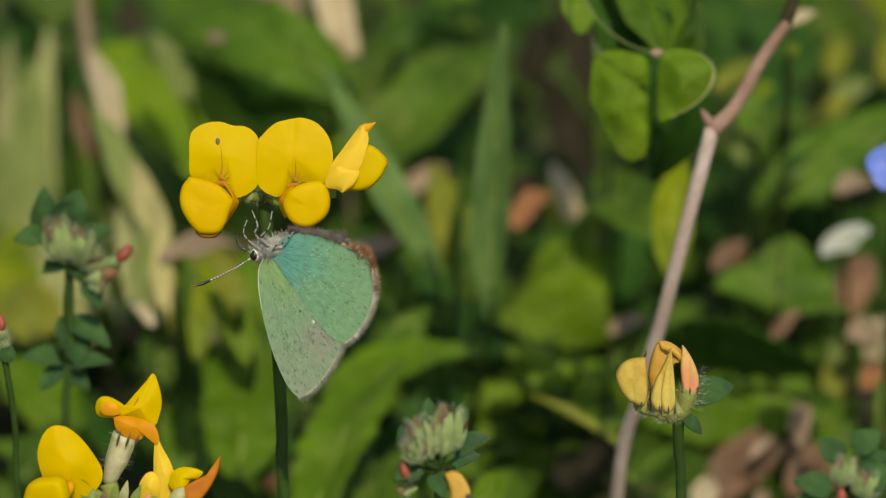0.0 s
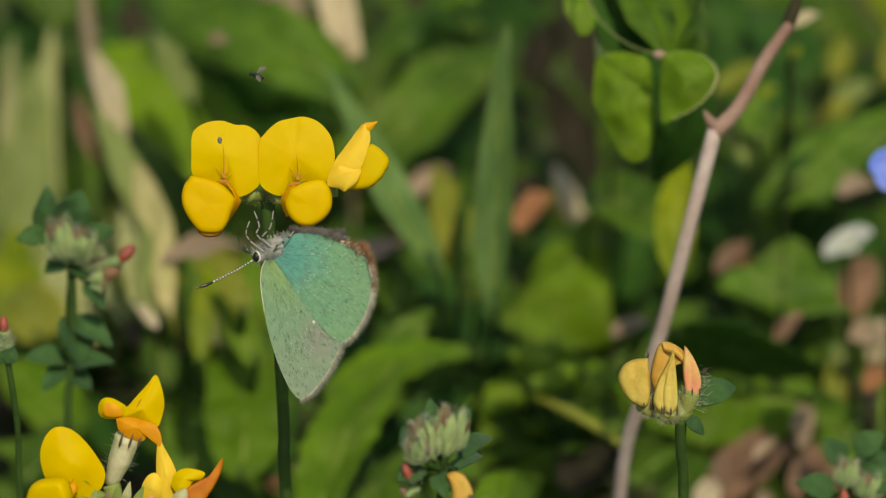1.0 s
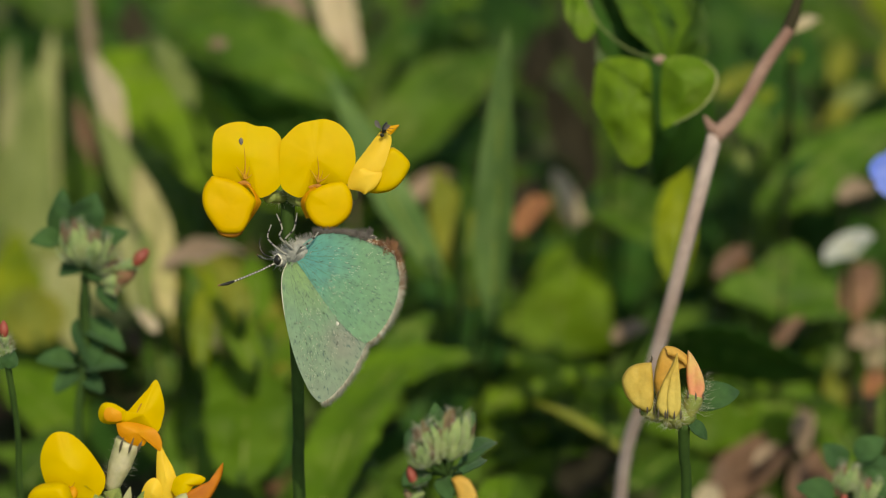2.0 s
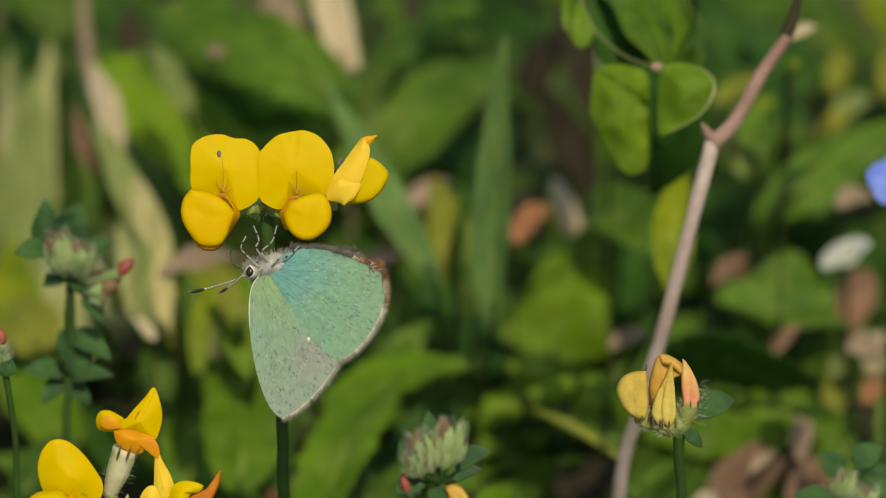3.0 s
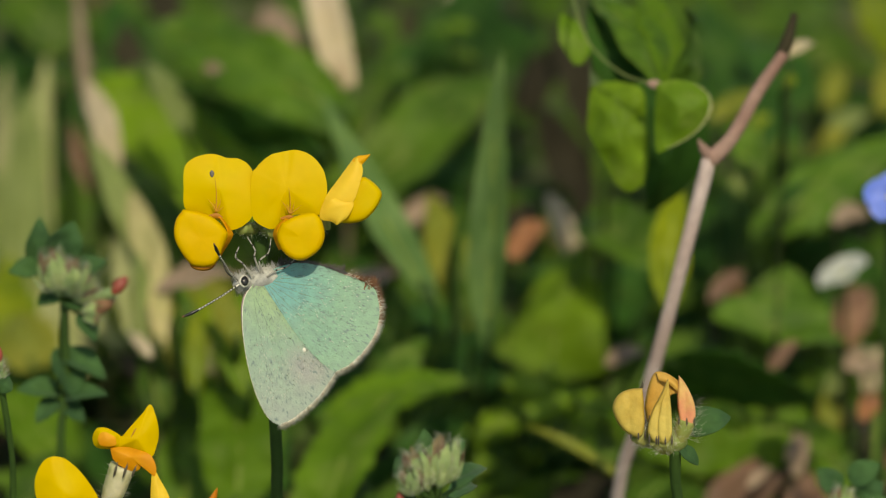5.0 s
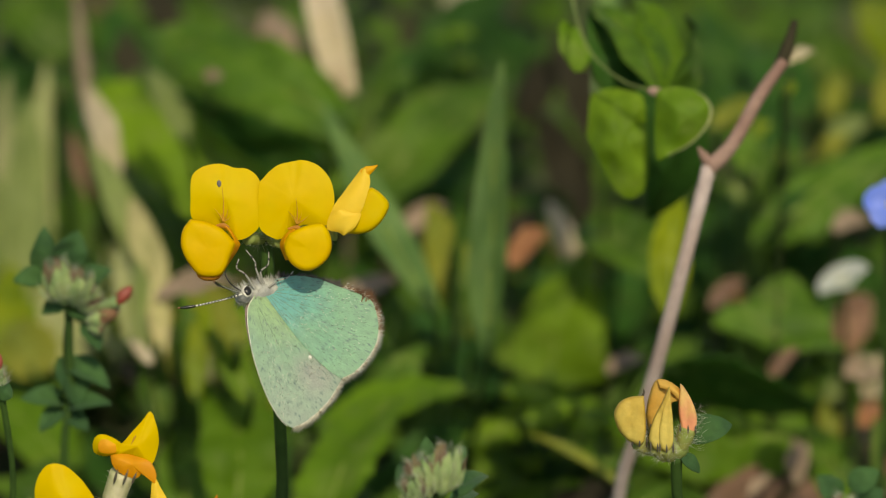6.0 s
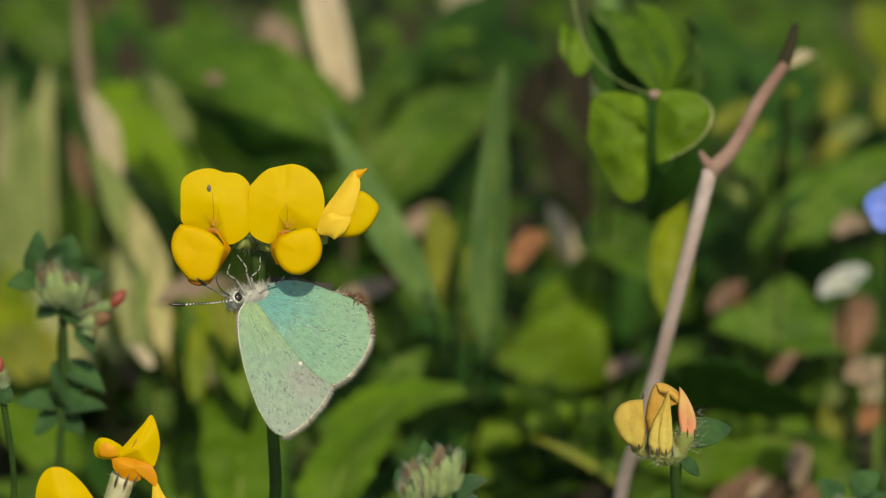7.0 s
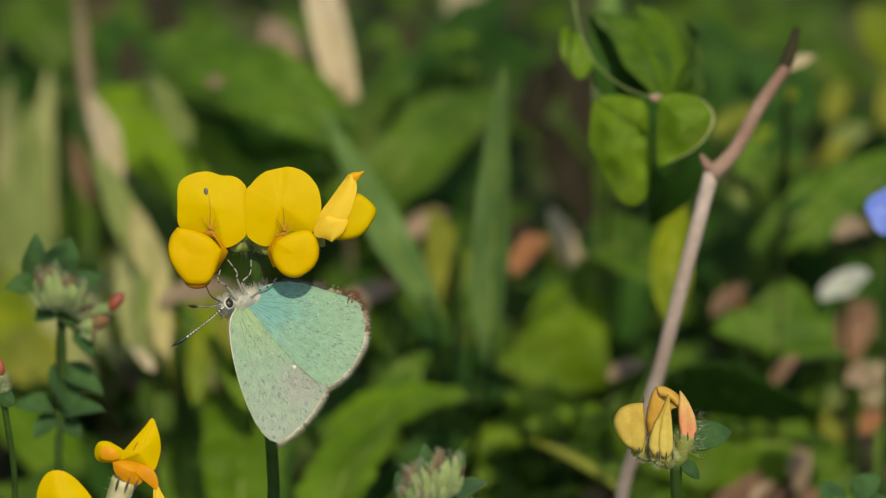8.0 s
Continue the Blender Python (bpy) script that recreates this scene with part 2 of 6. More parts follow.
            lift = fold * abs(s) * half + arch * long * 4 * t * (1 - t) - curl * long * t * t
            lift += ripple * half * (noise.noise(seed + Vector((s * 1.3, t * 3.5, 0))) + 0.45 * noise.noise(seed + Vector((s * 2.6, t * 8.0, 5))))
            if quilt:
                lift += quilt * half * (0.3 + 0.7 * abs(s)) * math.sin(2 * math.pi * (t * 7 - abs(s) * 0.9))
            wave = 1 + (0.16 if nv > 30 else 0.06) * noise.noise(seed + Vector((3 + (s > 0), t * 4, 7)))
            row.append(bm.verts.new(base + y * (t * long) + x * (s * half * wave) + z * lift))
        rows.append(row)
    for a, b in zip(rows, rows[1:]):
        for i in range(2 * nu):
            bm.faces.new((a[i], a[i + 1], b[i + 1], b[i]))
    return bm


def pod(bm, base, tip, width, deep, face, fat=0.45, bend=0.0, sides=14, rings=12, blunt=0.0, ripple=0.03, square=1.0, front=1.0, ridges=0.0):
    """A closed bud or hood from base to tip: width across, deep from front to back, in millimetres; fattest at fat."""
    axis = tip - base
    long = axis.length
    y = axis / long
    z = (face - y * face.dot(y)).normalized()
    x = y.cross(z)
    loops = []
    for j in range(rings + 1):
        t = j / rings
        warp = t ** (math.log(0.5) / math.log(fat))
        r = max(0.03, math.sin(math.pi * warp) ** (0.75 - blunt))
        middle = base + y * (t * long) + z * (bend * long * 4 * t * (1 - t))
        loops.append([bm.verts.new(middle + (x * (width / 2 * MM * math.copysign(abs(math.cos(a)) ** square, math.cos(a)))
                                             + z * (deep / 2 * MM * math.copysign(abs(math.sin(a)) ** square, math.sin(a)) * (front if math.sin(a) > 0 else 1))) * r
                                   * (1 + ridges * math.cos(3 * a + 0.7) + ripple * noise.noise(Vector((math.cos(a) * 2, math.sin(a) * 2, t * 4 + base.x * 900)))))
                      for a in [2 * math.pi * k / sides for k in range(sides)]])
    for a, b in zip(loops, loops[1:]):
        for k in range(sides):
            bm.faces.new((a[k], a[(k + 1) % sides], b[(k + 1) % sides], b[k]))
    bm.faces.new(loops[0][::-1])
    bm.faces.new(loops[-1])
    return bm


def cushion(bm, middle, wide, high, deep, lean=0.0, yaw=0.0, pitch=0.0, seed=0.0, taper=0.1):
    """A hood of petals: a flat-fronted pad with an uneven rim, in millimetres, closed behind."""
    turn = Matrix((ACROSS, RISE, NEAR)).transposed() @ Euler((radians(pitch), radians(yaw), radians(lean))).to_matrix()
    n = 40
    loops = []
    for rho, z in ((0.3, 0.5), (0.6, 0.49), (0.8, 0.465), (0.9, 0.42), (0.97, 0.28), (1.0, 0.05), (0.97, -0.2), (0.85, -0.38), (0.6, -0.5)):
        loop = []
        for k in range(n):
            a = 2 * math.pi * k / n
            r = rho * (1 + 0.035 * math.cos(5 * a + seed) + 0.05 * noise.noise(Vector((math.cos(a) * 1.5, math.sin(a) * 1.5, seed * 3))))
            x, y = r * wide / 2 * math.cos(a), r * high / 2 * math.sin(a)
            x *= 1 + taper * y / high * 2
            bulge = 0.10 * noise.noise(Vector((x * 0.6, y * 0.6, seed + 5)))
            loop.append(bm.verts.new(middle + turn @ Vector((x, y, z * deep + bulge)) * MM))
        loops.append(loop)
    front, back = bm.verts.new(middle + turn @ Vector((0, 0, 0.5 * deep)) * MM), bm.verts.new(middle + turn @ Vector((0, 0, -0.55 * deep)) * MM)
    for k in range(n):
        bm.faces.new((front, loops[0][k], loops[0][(k + 1) % n]))
        bm.faces.new((back, loops[-1][(k + 1) % n], loops[-1][k]))
        for a, b in zip(loops, loops[1:]):
            bm.faces.new((a[k], b[k], b[(k + 1) % n], a[(k + 1) % n]))
    return bm


def closed(rim, steps=5):
    return smoothed([*rim, rim[0]], steps)[:-1]


def pad(bm, rim, deep, seed=0.0, tilt=(0.0, 0.0), ridge=0.0):
    """A plump hood or bud with the given outline, deep in millimetres, closed behind; tilt slopes its front, ridge creases it."""
    rim = closed(rim)
    n = len(rim)
    middle = sum(rim, Vector()) / n
    loops = []
    for rho, z in ((0.25, 0.5), (0.5, 0.49), (0.75, 0.475), (0.9, 0.43), (0.97, 0.3), (1.0, 0.04), (0.97, -0.2), (0.85, -0.38), (0.5, -0.5)):
        loop = []
        for q in rim:
            p = middle + (q - middle) * rho
            off = (p - middle) / MM
            bulge = 0.12 * noise.noise(off * 0.55 + Vector((seed, seed, 5))) + (off.dot(ACROSS) * tilt[0] + off.dot(RISE) * tilt[1]) * (z > 0)
            bulge -= ridge * math.exp(-(off.dot(ACROSS) / 0.25) ** 2) * (z > 0)
            loop.append(bm.verts.new(p + NEAR * ((z * deep + bulge) * MM)))
        loops.append(loop)
    front, back = bm.verts.new(middle + NEAR * ((0.5 * deep - ridge) * MM)), bm.verts.new(middle - NEAR * (0.52 * deep * MM))
    for k in range(n):
        bm.faces.new((front, loops[0][k], loops[0][(k + 1) % n]))
        bm.faces.new((back, loops[-1][(k + 1) % n], loops[-1][k]))
        for x, y in zip(loops, loops[1:]):
            bm.faces.new((x[k], y[k], y[(k + 1) % n], x[(k + 1) % n]))
    bmesh.ops.recalc_face_normals(bm, faces=bm.faces)
    return bm


def petal(bm, rim, heart, dome=0.3, wave=0.1, seed=0.0, groove=None, rings=9):
    """A broad thin petal with the given outline about its heart, bowed forward in its middle, with a groove along a line from the heart."""
    rim = closed(rim)
    n = len(rim)
    loops = []
    for k in range(1, rings + 1):
        rho = k / rings
        loop = []
        for q in rim:
            p = heart + (q - heart) * rho
            off = (p - heart) / MM
            z = -dome * rho * rho + wave * noise.noise(off * 0.45 + Vector((seed, 0, seed)))
            if groove:
                side = abs(off.dot(ACROSS) - off.dot(RISE) * groove[1])
                z -= groove[0] * math.exp(-(side / 0.3) ** 2) * min(1, rho * 2)
            loop.append(bm.verts.new(p + NEAR * (z * MM)))
        loops.append(loop)
    middle = bm.verts.new(heart)
    for i in range(n):
        j = (i + 1) % n
        bm.faces.new((middle, loops[0][i], loops[0][j]))
        for x, y in zip(loops, loops[1:]):
            bm.faces.new((x[i], y[i], y[j], x[j]))
    bmesh.ops.recalc_face_normals(bm, faces=bm.faces)
    return bm


def folded(bm, one, two, bulge, steps=6, across=6):
    """A strip of petal between two edges, bulging towards the front between them."""
    one, two = smoothed(one, steps), smoothed(two, steps)
    rows = []
    for p, q in zip(one, two):
        rows.append([bm.verts.new(p.lerp(q, i / across) + NEAR * (bulge * MM * math.sin(math.pi * i / across))) for i in range(across + 1)])
    for x, y in zip(rows, rows[1:]):
        for i in range(across):
            bm.faces.new((x[i], x[i + 1], y[i + 1], y[i]))
    return bm


def spikes(bm, spots, long, thick, rng, spread=0.5):
    """Hairs: (place, way) pairs, long and thick in millimetres."""
    for place, way in spots:
        w = (way.normalized() + Vector([rng.uniform(-spread, spread) for _ in range(3)])).normalized()
        side = w.orthogonal().normalized()
        up = w.cross(side)
        tip = bm.verts.new(place + w * (long * MM * rng.uniform(0.55, 1.2)))
        ring = [bm.verts.new(place + (side * math.cos(a) + up * math.sin(a)) * (thick * MM / 2)) for a in (0, 2.1, 4.2)]
        for a, b in ((0, 1), (1, 2), (2, 0)):
            bm.faces.new((ring[a], ring[b], tip))
    return bm


def below(place, dx=0.0, dy=0.0):
    """The ground under a place."""
    return Vector((place.x + dx * MM, place.y + dy * MM, 0.0))


# ---- ground ----
def build_ground():
    bm = bmesh.new()
    marks = sorted({*np.linspace(-0.3, 0.3, 61).round(4).tolist(), *[s * d for s in (-1, 1) for d in (0.5, 1, 2.5, 6, 15, 40)]})
    grid = [[bm.verts.new((x, y + 0.15, 0.006 * noise.noise(Vector((x * 14, y * 14, 0))) + 0.003 * noise.noise(Vector((x * 50, y * 50, 3)))))
             for x in marks] for y in marks]
    for a, b in zip(grid, grid[1:]):
        for i in range(len(marks) - 1):
            bm.faces.new((a[i], a[i + 1], b[i + 1], b[i]))
    tagged(part("ground", bm, SOIL), "mossy brown and green soil of the meadow", "ground", kind="structure")


build_ground()


# ---- meadow behind ----
def herb(name, label, leaves, stand=None, category="plant", petiole=0.5, stalk=STEM, group="meadow herbs"):
    """A plant: leaves (base, tip, width, face, form, material, options) on stalks that meet at its root."""
    middle = sum((l[0] for l in leaves), Vector()) / len(leaves)
    foot = stand or below(middle, 0, 25)
    thing = root(name, foot, label, category, group)
    for base, tip, width, face, form, mat, more in leaves:
        width *= (base - EYE).dot(AWAY) / REACH
        bm = tube(bmesh.new(), [foot + (base - foot) * 0.02, foot.lerp(base, 0.55) + Vector((0, 0.006, -0.004)), base,
                                base.lerp(tip, 0.12)], [petiole, petiole * 0.8, petiole * 0.6], 6, 4)
        part("leaf_stalk", bm, stalk, thing)
        bm = blade(bmesh.new(), base, tip, width, face, form, **{"ripple": 0.35, "nv": 14 if form == "grass" else 42, "quilt": 0.0 if form == "grass" else 0.04, **more})
        leaf = part("leaf", bm, mat, thing, thick=0.18)
        spine = [v.co.copy() for v in leaf.data.vertices]
        n = 9
        line = [spine[j * n + n // 2] for j in range(0, len(spine) // n, 2 if form == "grass" else 6)]
        bm = tube(bmesh.new(), [WORLD[thing] @ p for p in line], [0.22, 0.15, 0.06], 5, 2)
        part("midrib", bm, (LEAF_MID if mat == LEAF_SHADE else LEAF_PALE) if stalk == STEM else stalk, leaf)
    return thing


def meadow():
    up_front, up, sidelong, shy = facing(-0.1, 0.6, 0.8), facing(0.0, 0.8, 0.55), facing(0.5, 0.45, 0.7), facing(-0.6, 0.15, 0.7)
    herb("broad_leaved_herb", "broad light green leaves of a tall meadow herb", [
        (at(-8.69, 14.62, 142), at(-27.65, 23.78, 160), 7.94, facing(-0.1, 0.55, 0.8), "ovate", LEAF_MID, dict(fold=0.12, ripple=0.5)),
        (at(-11.86, 4.82, 158), at(-32.42, 18.86, 174), 12.45, facing(-0.1, 0.5, 0.85), "ovate", LEAF_FRESH, dict(fold=0.1, ripple=0.25)),
        # dark blade in place of the shadow cast on the broad leaf
        (at(-10.81, 11.07, 138), at(-24.47, 18.06, 140), 5.93, facing(0.25, -0.8, 0.55), "ovate", LEAF_SHADE, dict(fold=0.1, arch=0.02)),
        # pale blade in place of a highlight on the broad leaf
        (at(-23.78, 13.29, 138), at(-27.33, 20.44, 148), 3.07, facing(0.1, 0.6, 0.8), "lance", SAGE, dict(fold=0.1)),
        (at(-24.05, 1.11, 172), at(-29.08, 9.06, 180), 6.36, sidelong, "ovate", LEAF_MID, {}),
        (at(-9.48, 8.26, 150), at(-14.25, 20.71, 160), 4.87, facing(0.1, 0.5, 0.8), "ovate", LEAF, {}),
        (at(-28.28, 13.82, 205), at(-30.93, 26.54, 215), 5.83, facing(0.3, -0.5, 0.7), "ovate", LEAF_SHADE, {}),
        (at(-19.28, 15.41, 205), at(-24.05, 27.07, 218), 6.36, up, "ovate", LEAF_MID, {}),
    ])
    herb("plantain", "upright narrow grey-green plantain leaves", [
        (at(4.45, -6.83, 95), at(5.77, 21.35, 90), 4.03, facing(-0.4, 0.2, 0.9), "lance", LEAF_BLUE, dict(fold=0.35, arch=0.02)),
        (at(-0.48, -2.60, 105), at(-11.12, 17.43, 122), 3.92, facing(0.15, 0.5, 0.8), "lance", LEAF_BLUE, dict(fold=0.2, arch=-0.03)),
        (at(1.11, -6.30, 122), at(1.64, 7.47, 130), 3.28, sidelong, "lance", LEAF_MID, dict(fold=0.2)),
        (at(3.07, -4.71, 124), at(-1.01, 8.00, 132), 4.56, up_front, "lance", OLIVE, dict(fold=0.2)),
        (at(-4.98, -6.30, 120), at(-2.60, 0.58, 128), 3.18, up_front, "lance", LEAF_MID, dict(fold=0.2)),
    ])
    herb("broad_leaved_herb", "mid-green pointed leaves, the dark ones coloured for half shade", [
        (at(-7.10, 8.26, 172), at(5.08, 18.86, 186), 7.42, facing(0.1, 0.55, 0.8), "ovate", LEAF_MID, dict(fold=0.12)),
        (at(-8.16, 11.18, 178), at(-3.81, 25.48, 192), 1.91, facing(0.3, 0.45, 0.8), "lance", LEAF_MID, dict(fold=0.25)),
        # darker leaf colour gives this herb its half shade
        (at(-1.27, 4.29, 192), at(3.50, 12.76, 197), 7.94, shy, "ovate", LEAF_SHADE, {}),
        (at(-4.45, 17.53, 212), at(-1.27, 22.83, 222), 7.94, shy, "ovate", LEAF_SHADE, {}),
        (at(8.79, 17.00, 205), at(2.97, 24.42, 215), 7.94, up_front, "ovate", LEAF_SHADE, {}),
        (at(-0.74, 19.12, 215), at(6.14, 28.12, 225), 7.42, up, "ovate", LEAF_SHADE, {}),
    ])
    herb("broad_leaved_herb", "bright green pointed oval leaves lit by the sun", [
        (at(10.12, -9.06, 148), at(13.29, 3.23, 156), 11.92, facing(-0.1, 0.45, 0.88), "delta", LEAF_FRESH, dict(fold=0.12, quilt=0.03, ripple=0.35)),
        (at(13.03, 2.44, 145), at(3.28, -4.18, 142), 0.74, up_front, "lance", LEAF_SHADE, {}),
        (at(2.44, -15.04, 122), at(15.94, -10.81, 128), 4.45, up_front, "ovate", LEAF_FRESH, dict(serrate=0.16, ripple=0.5)),
        (at(5.61, -9.75, 118), at(10.65, -10.54, 122), 2.44, up_front, "ovate", LEAF_FRESH, dict(ripple=0.5)),
        (at(7.47, -13.19, 116), at(14.72, -10.54, 120), 2.33, up_front, "lance", LEAF_FRESH, dict(ripple=0.5)),
        (at(11.97, -11.60, 124), at(8.00, -8.95, 128), 2.65, up_front, "ovate", LEAF, dict(ripple=0.5)),
        (at(-1.27, -7.89, 140), at(1.48, -4.71, 146), 2.33, up_front, "ovate", LEAF, {}),
        (at(-4.45, -10.54, 175), at(4.03, -1.54, 185), 10.06, up_front, "ovate", LEAF_SHADE, {}),
        (at(14.62, -14.78, 172), at(4.03, -6.30, 182), 10.06, up_front, "ovate", LEAF_SHADE, {}),
        (at(22.03, -11.60, 170), at(18.33, 1.11, 180), 9.00, up_front, "ovate", LEAF_SHADE, {}),
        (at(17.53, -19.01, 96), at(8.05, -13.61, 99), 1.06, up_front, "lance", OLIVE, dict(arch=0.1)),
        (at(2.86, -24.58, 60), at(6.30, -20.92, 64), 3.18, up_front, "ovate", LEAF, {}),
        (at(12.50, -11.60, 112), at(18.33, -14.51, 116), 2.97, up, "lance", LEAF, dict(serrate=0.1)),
        (at(3.50, -10.54, 150), at(-2.33, -2.07, 165), 7.94, sidelong, "ovate", LEAF_SHADE, {}),
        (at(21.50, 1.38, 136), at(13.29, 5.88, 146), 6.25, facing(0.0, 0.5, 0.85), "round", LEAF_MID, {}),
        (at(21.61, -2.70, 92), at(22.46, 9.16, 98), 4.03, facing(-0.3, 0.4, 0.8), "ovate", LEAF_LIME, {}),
        (at(15.94, -5.51, 165), at(19.39, 3.23, 172), 7.42, shy, "ovate", LEAF_SHADE, {}),
        (at(7.73, -19.01, 130), at(12.50, -14.78, 138), 4.77, up_front, "ovate", LEAF_SHADE, {}),
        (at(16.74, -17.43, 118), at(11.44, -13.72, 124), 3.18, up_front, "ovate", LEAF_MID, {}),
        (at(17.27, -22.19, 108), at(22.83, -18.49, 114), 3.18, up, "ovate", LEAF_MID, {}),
        (at(-4.45, -16.90, 128), at(5.08, -13.72, 134), 4.03, up_front, "ovate", LEAF_SHADE, {}),
    ])
    herb("broad_leaved_herb", "wide green leaves over a dark leaf coloured as shadow", [
        (at(31.46, -5.88, 122), at(32.63, 1.22, 132), 13.51, facing(0.0, 0.5, 0.86), "delta", LEAF_MID, dict(fold=0.06, arch=0.0, ripple=0.3)),
        (at(34.75, -13.72, 116), at(18.59, -16.10, 118), 7.94, facing(0.0, 0.3, 0.95), "ovate", LEAF, dict(fold=0.06, arch=0.03, ripple=0.35)),
        # dark leaf turned from the sun, standing in for a deep shadow
        (at(20.97, -7.89, 108), at(35.28, -11.33, 110), 10.59, facing(-0.3, -0.8, 0.45), "ovate", LEAF_SHADE, dict(fold=0.03, arch=0.0, ripple=0.1)),
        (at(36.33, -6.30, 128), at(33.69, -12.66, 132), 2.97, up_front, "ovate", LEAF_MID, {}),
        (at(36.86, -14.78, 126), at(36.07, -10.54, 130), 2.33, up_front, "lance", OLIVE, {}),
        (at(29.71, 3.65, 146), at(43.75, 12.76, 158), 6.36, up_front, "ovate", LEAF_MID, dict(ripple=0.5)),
        (at(31.83, 6.67, 138), at(34.75, 9.06, 142), 2.12, shy, "ovate", LEAF_SHADE, {}),
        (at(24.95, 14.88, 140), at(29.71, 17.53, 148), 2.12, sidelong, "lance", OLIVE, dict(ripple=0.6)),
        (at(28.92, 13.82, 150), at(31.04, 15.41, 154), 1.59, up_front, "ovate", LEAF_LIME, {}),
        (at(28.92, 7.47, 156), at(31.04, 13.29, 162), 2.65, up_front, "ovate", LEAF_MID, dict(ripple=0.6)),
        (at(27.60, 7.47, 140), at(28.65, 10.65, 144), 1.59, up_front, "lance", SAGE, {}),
        (at(25.74, 0.05, 172), at(28.92, 9.59, 182), 8.47, shy, "ovate", LEAF_SHADE, {}),
        (at(32.10, 9.59, 177), at(26.80, 18.59, 185), 6.89, sidelong, "ovate", LEAF_SHADE, {}),
        (at(41.63, -1.54, 165), at(32.10, 2.70, 175), 7.94, shy, "ovate", LEAF_SHADE, {}),
        (at(40.47, -19.01, 118), at(39.51, -6.30, 124), 1.06, sidelong, "lance", LEAF_MID, {}),
        (at(38.98, -16.90, 122), at(39.78, -10.54, 128), 0.95, up_front, "lance", SAGE, {}),
        (at(37.92, -21.13, 100), at(34.75, -16.90, 104), 3.18, up, "ovate", LEAF, dict(ripple=0.6)),
        (at(37.92, -19.01, 118), at(34.75, -13.19, 126), 3.71, up_front, "ovate", LEAF_MID, {}),
        (at(20.97, -24.31, 112), at(24.15, -19.01, 116), 4.24, up_front, "ovate", LEAF_MID, {}),
    ])
    herb("broad_leaved_herb", "yellow-green sunlit leaves at the back of the meadow", [
        (at(43.22, 20.18, 195), at(39.51, 27.07, 215), 4.45, up_front, "ovate", LEAF_LIME, {}),
        (at(36.86, 18.59, 205), at(34.75, 25.48, 218), 3.18, up_front, "ovate", LEAF_MID, {}),
        (at(40.84, 15.41, 185), at(43.22, 22.30, 195), 3.71, sidelong, "lance", OLIVE, {}),
        (at(37.92, 14.35, 200), at(34.75, 21.24, 210), 3.71, shy, "ovate", LEAF_MID, {}),
        (at(39.51, 7.47, 195), at(36.86, 18.59, 207), 7.42, up_front, "ovate", LEAF_SHADE, {}),
        (at(27.33, 15.41, 205), at(24.15, 26.01, 217), 5.83, sidelong, "ovate", LEAF_SHADE, {}),
        (at(34.22, 15.41, 190), at(28.92, 22.83, 205), 5.83, up_front, "lance", LEAF_SHADE, {}),
        (at(29.18, 10.12, 140), at(27.33, 15.41, 146), 3.18, up, "ovate", LEAF_MID, {}),
        (at(32.20, 17.80, 110), at(33.26, 19.12, 112), 1.38, up, "ovate", LEAF_LIME, {}),
        (at(24.15, 12.24, 200), at(21.50, 22.30, 210), 7.94, shy, "ovate", LEAF_SHADE, {}),
        (at(41.10, 9.59, 195), at(42.69, 19.12, 205), 6.89, up_front, "lance", LEAF_SHADE, {}),
        (at(36.60, 13.19, 180), at(40.04, 15.68, 188), 2.65, up_front, "ovate", SAGE, {}),
        (at(36.33, 15.41, 190), at(37.66, 20.18, 198), 2.44, up_front, "lance", OLIVE, {}),
    ])
    herb("nettle", "toothed green nettle leaves in sun", [
        (at(-12.66, -26.17, 82), at(-3.28, -9.38, 106), 7.42, facing(-0.3, 0.5, 0.8), "ovate", LEAF, dict(serrate=0.16, fold=0.2)),
        (at(-11.33, -13.98, 102), at(3.81, -9.59, 106), 5.93, up, "ovate", LEAF, dict(serrate=0.14)),
        (at(-17.43, -21.13, 100), at(-14.78, -13.19, 106), 4.24, facing(0.3, -0.3, 0.8), "ovate", LEAF_SHADE, dict(serrate=0.12)),
        (at(-8.69, -23.25, 120), at(1.38, -17.43, 130), 7.42, sidelong, "ovate", LEAF_SHADE, dict(serrate=0.14)),
        (at(-19.01, -21.66, 95), at(-19.28, -9.59, 105), 7.94, facing(0.2, 0.5, 0.8), "round", LEAF, {}),
        (at(-10.28, -25.90, 95), at(-7.10, -19.01, 105), 6.36, up, "ovate", LEAF_MID, dict(serrate=0.14)),
        (at(-8.69, -13.72, 140), at(-11.86, -6.30, 150), 6.99, up_front, "ovate", LEAF_SHADE, dict(serrate=0.12)),
        (at(-23.52, -22.19, 110), at(-24.05, -13.19, 120), 5.83, up_front, "ovate", LEAF_MID, dict(serrate=0.12)),
        (at(-4.98, -10.54, 108), at(-1.27, -5.24, 112), 3.50, facing(-0.3, 0.5, 0.8), "ovate", LEAF_MID, dict(serrate=0.12)),
        (at(-17.43, -10.54, 120), at(-20.34, -5.24, 128), 4.24, sidelong, "ovate", LEAF_MID, {}),
    ])
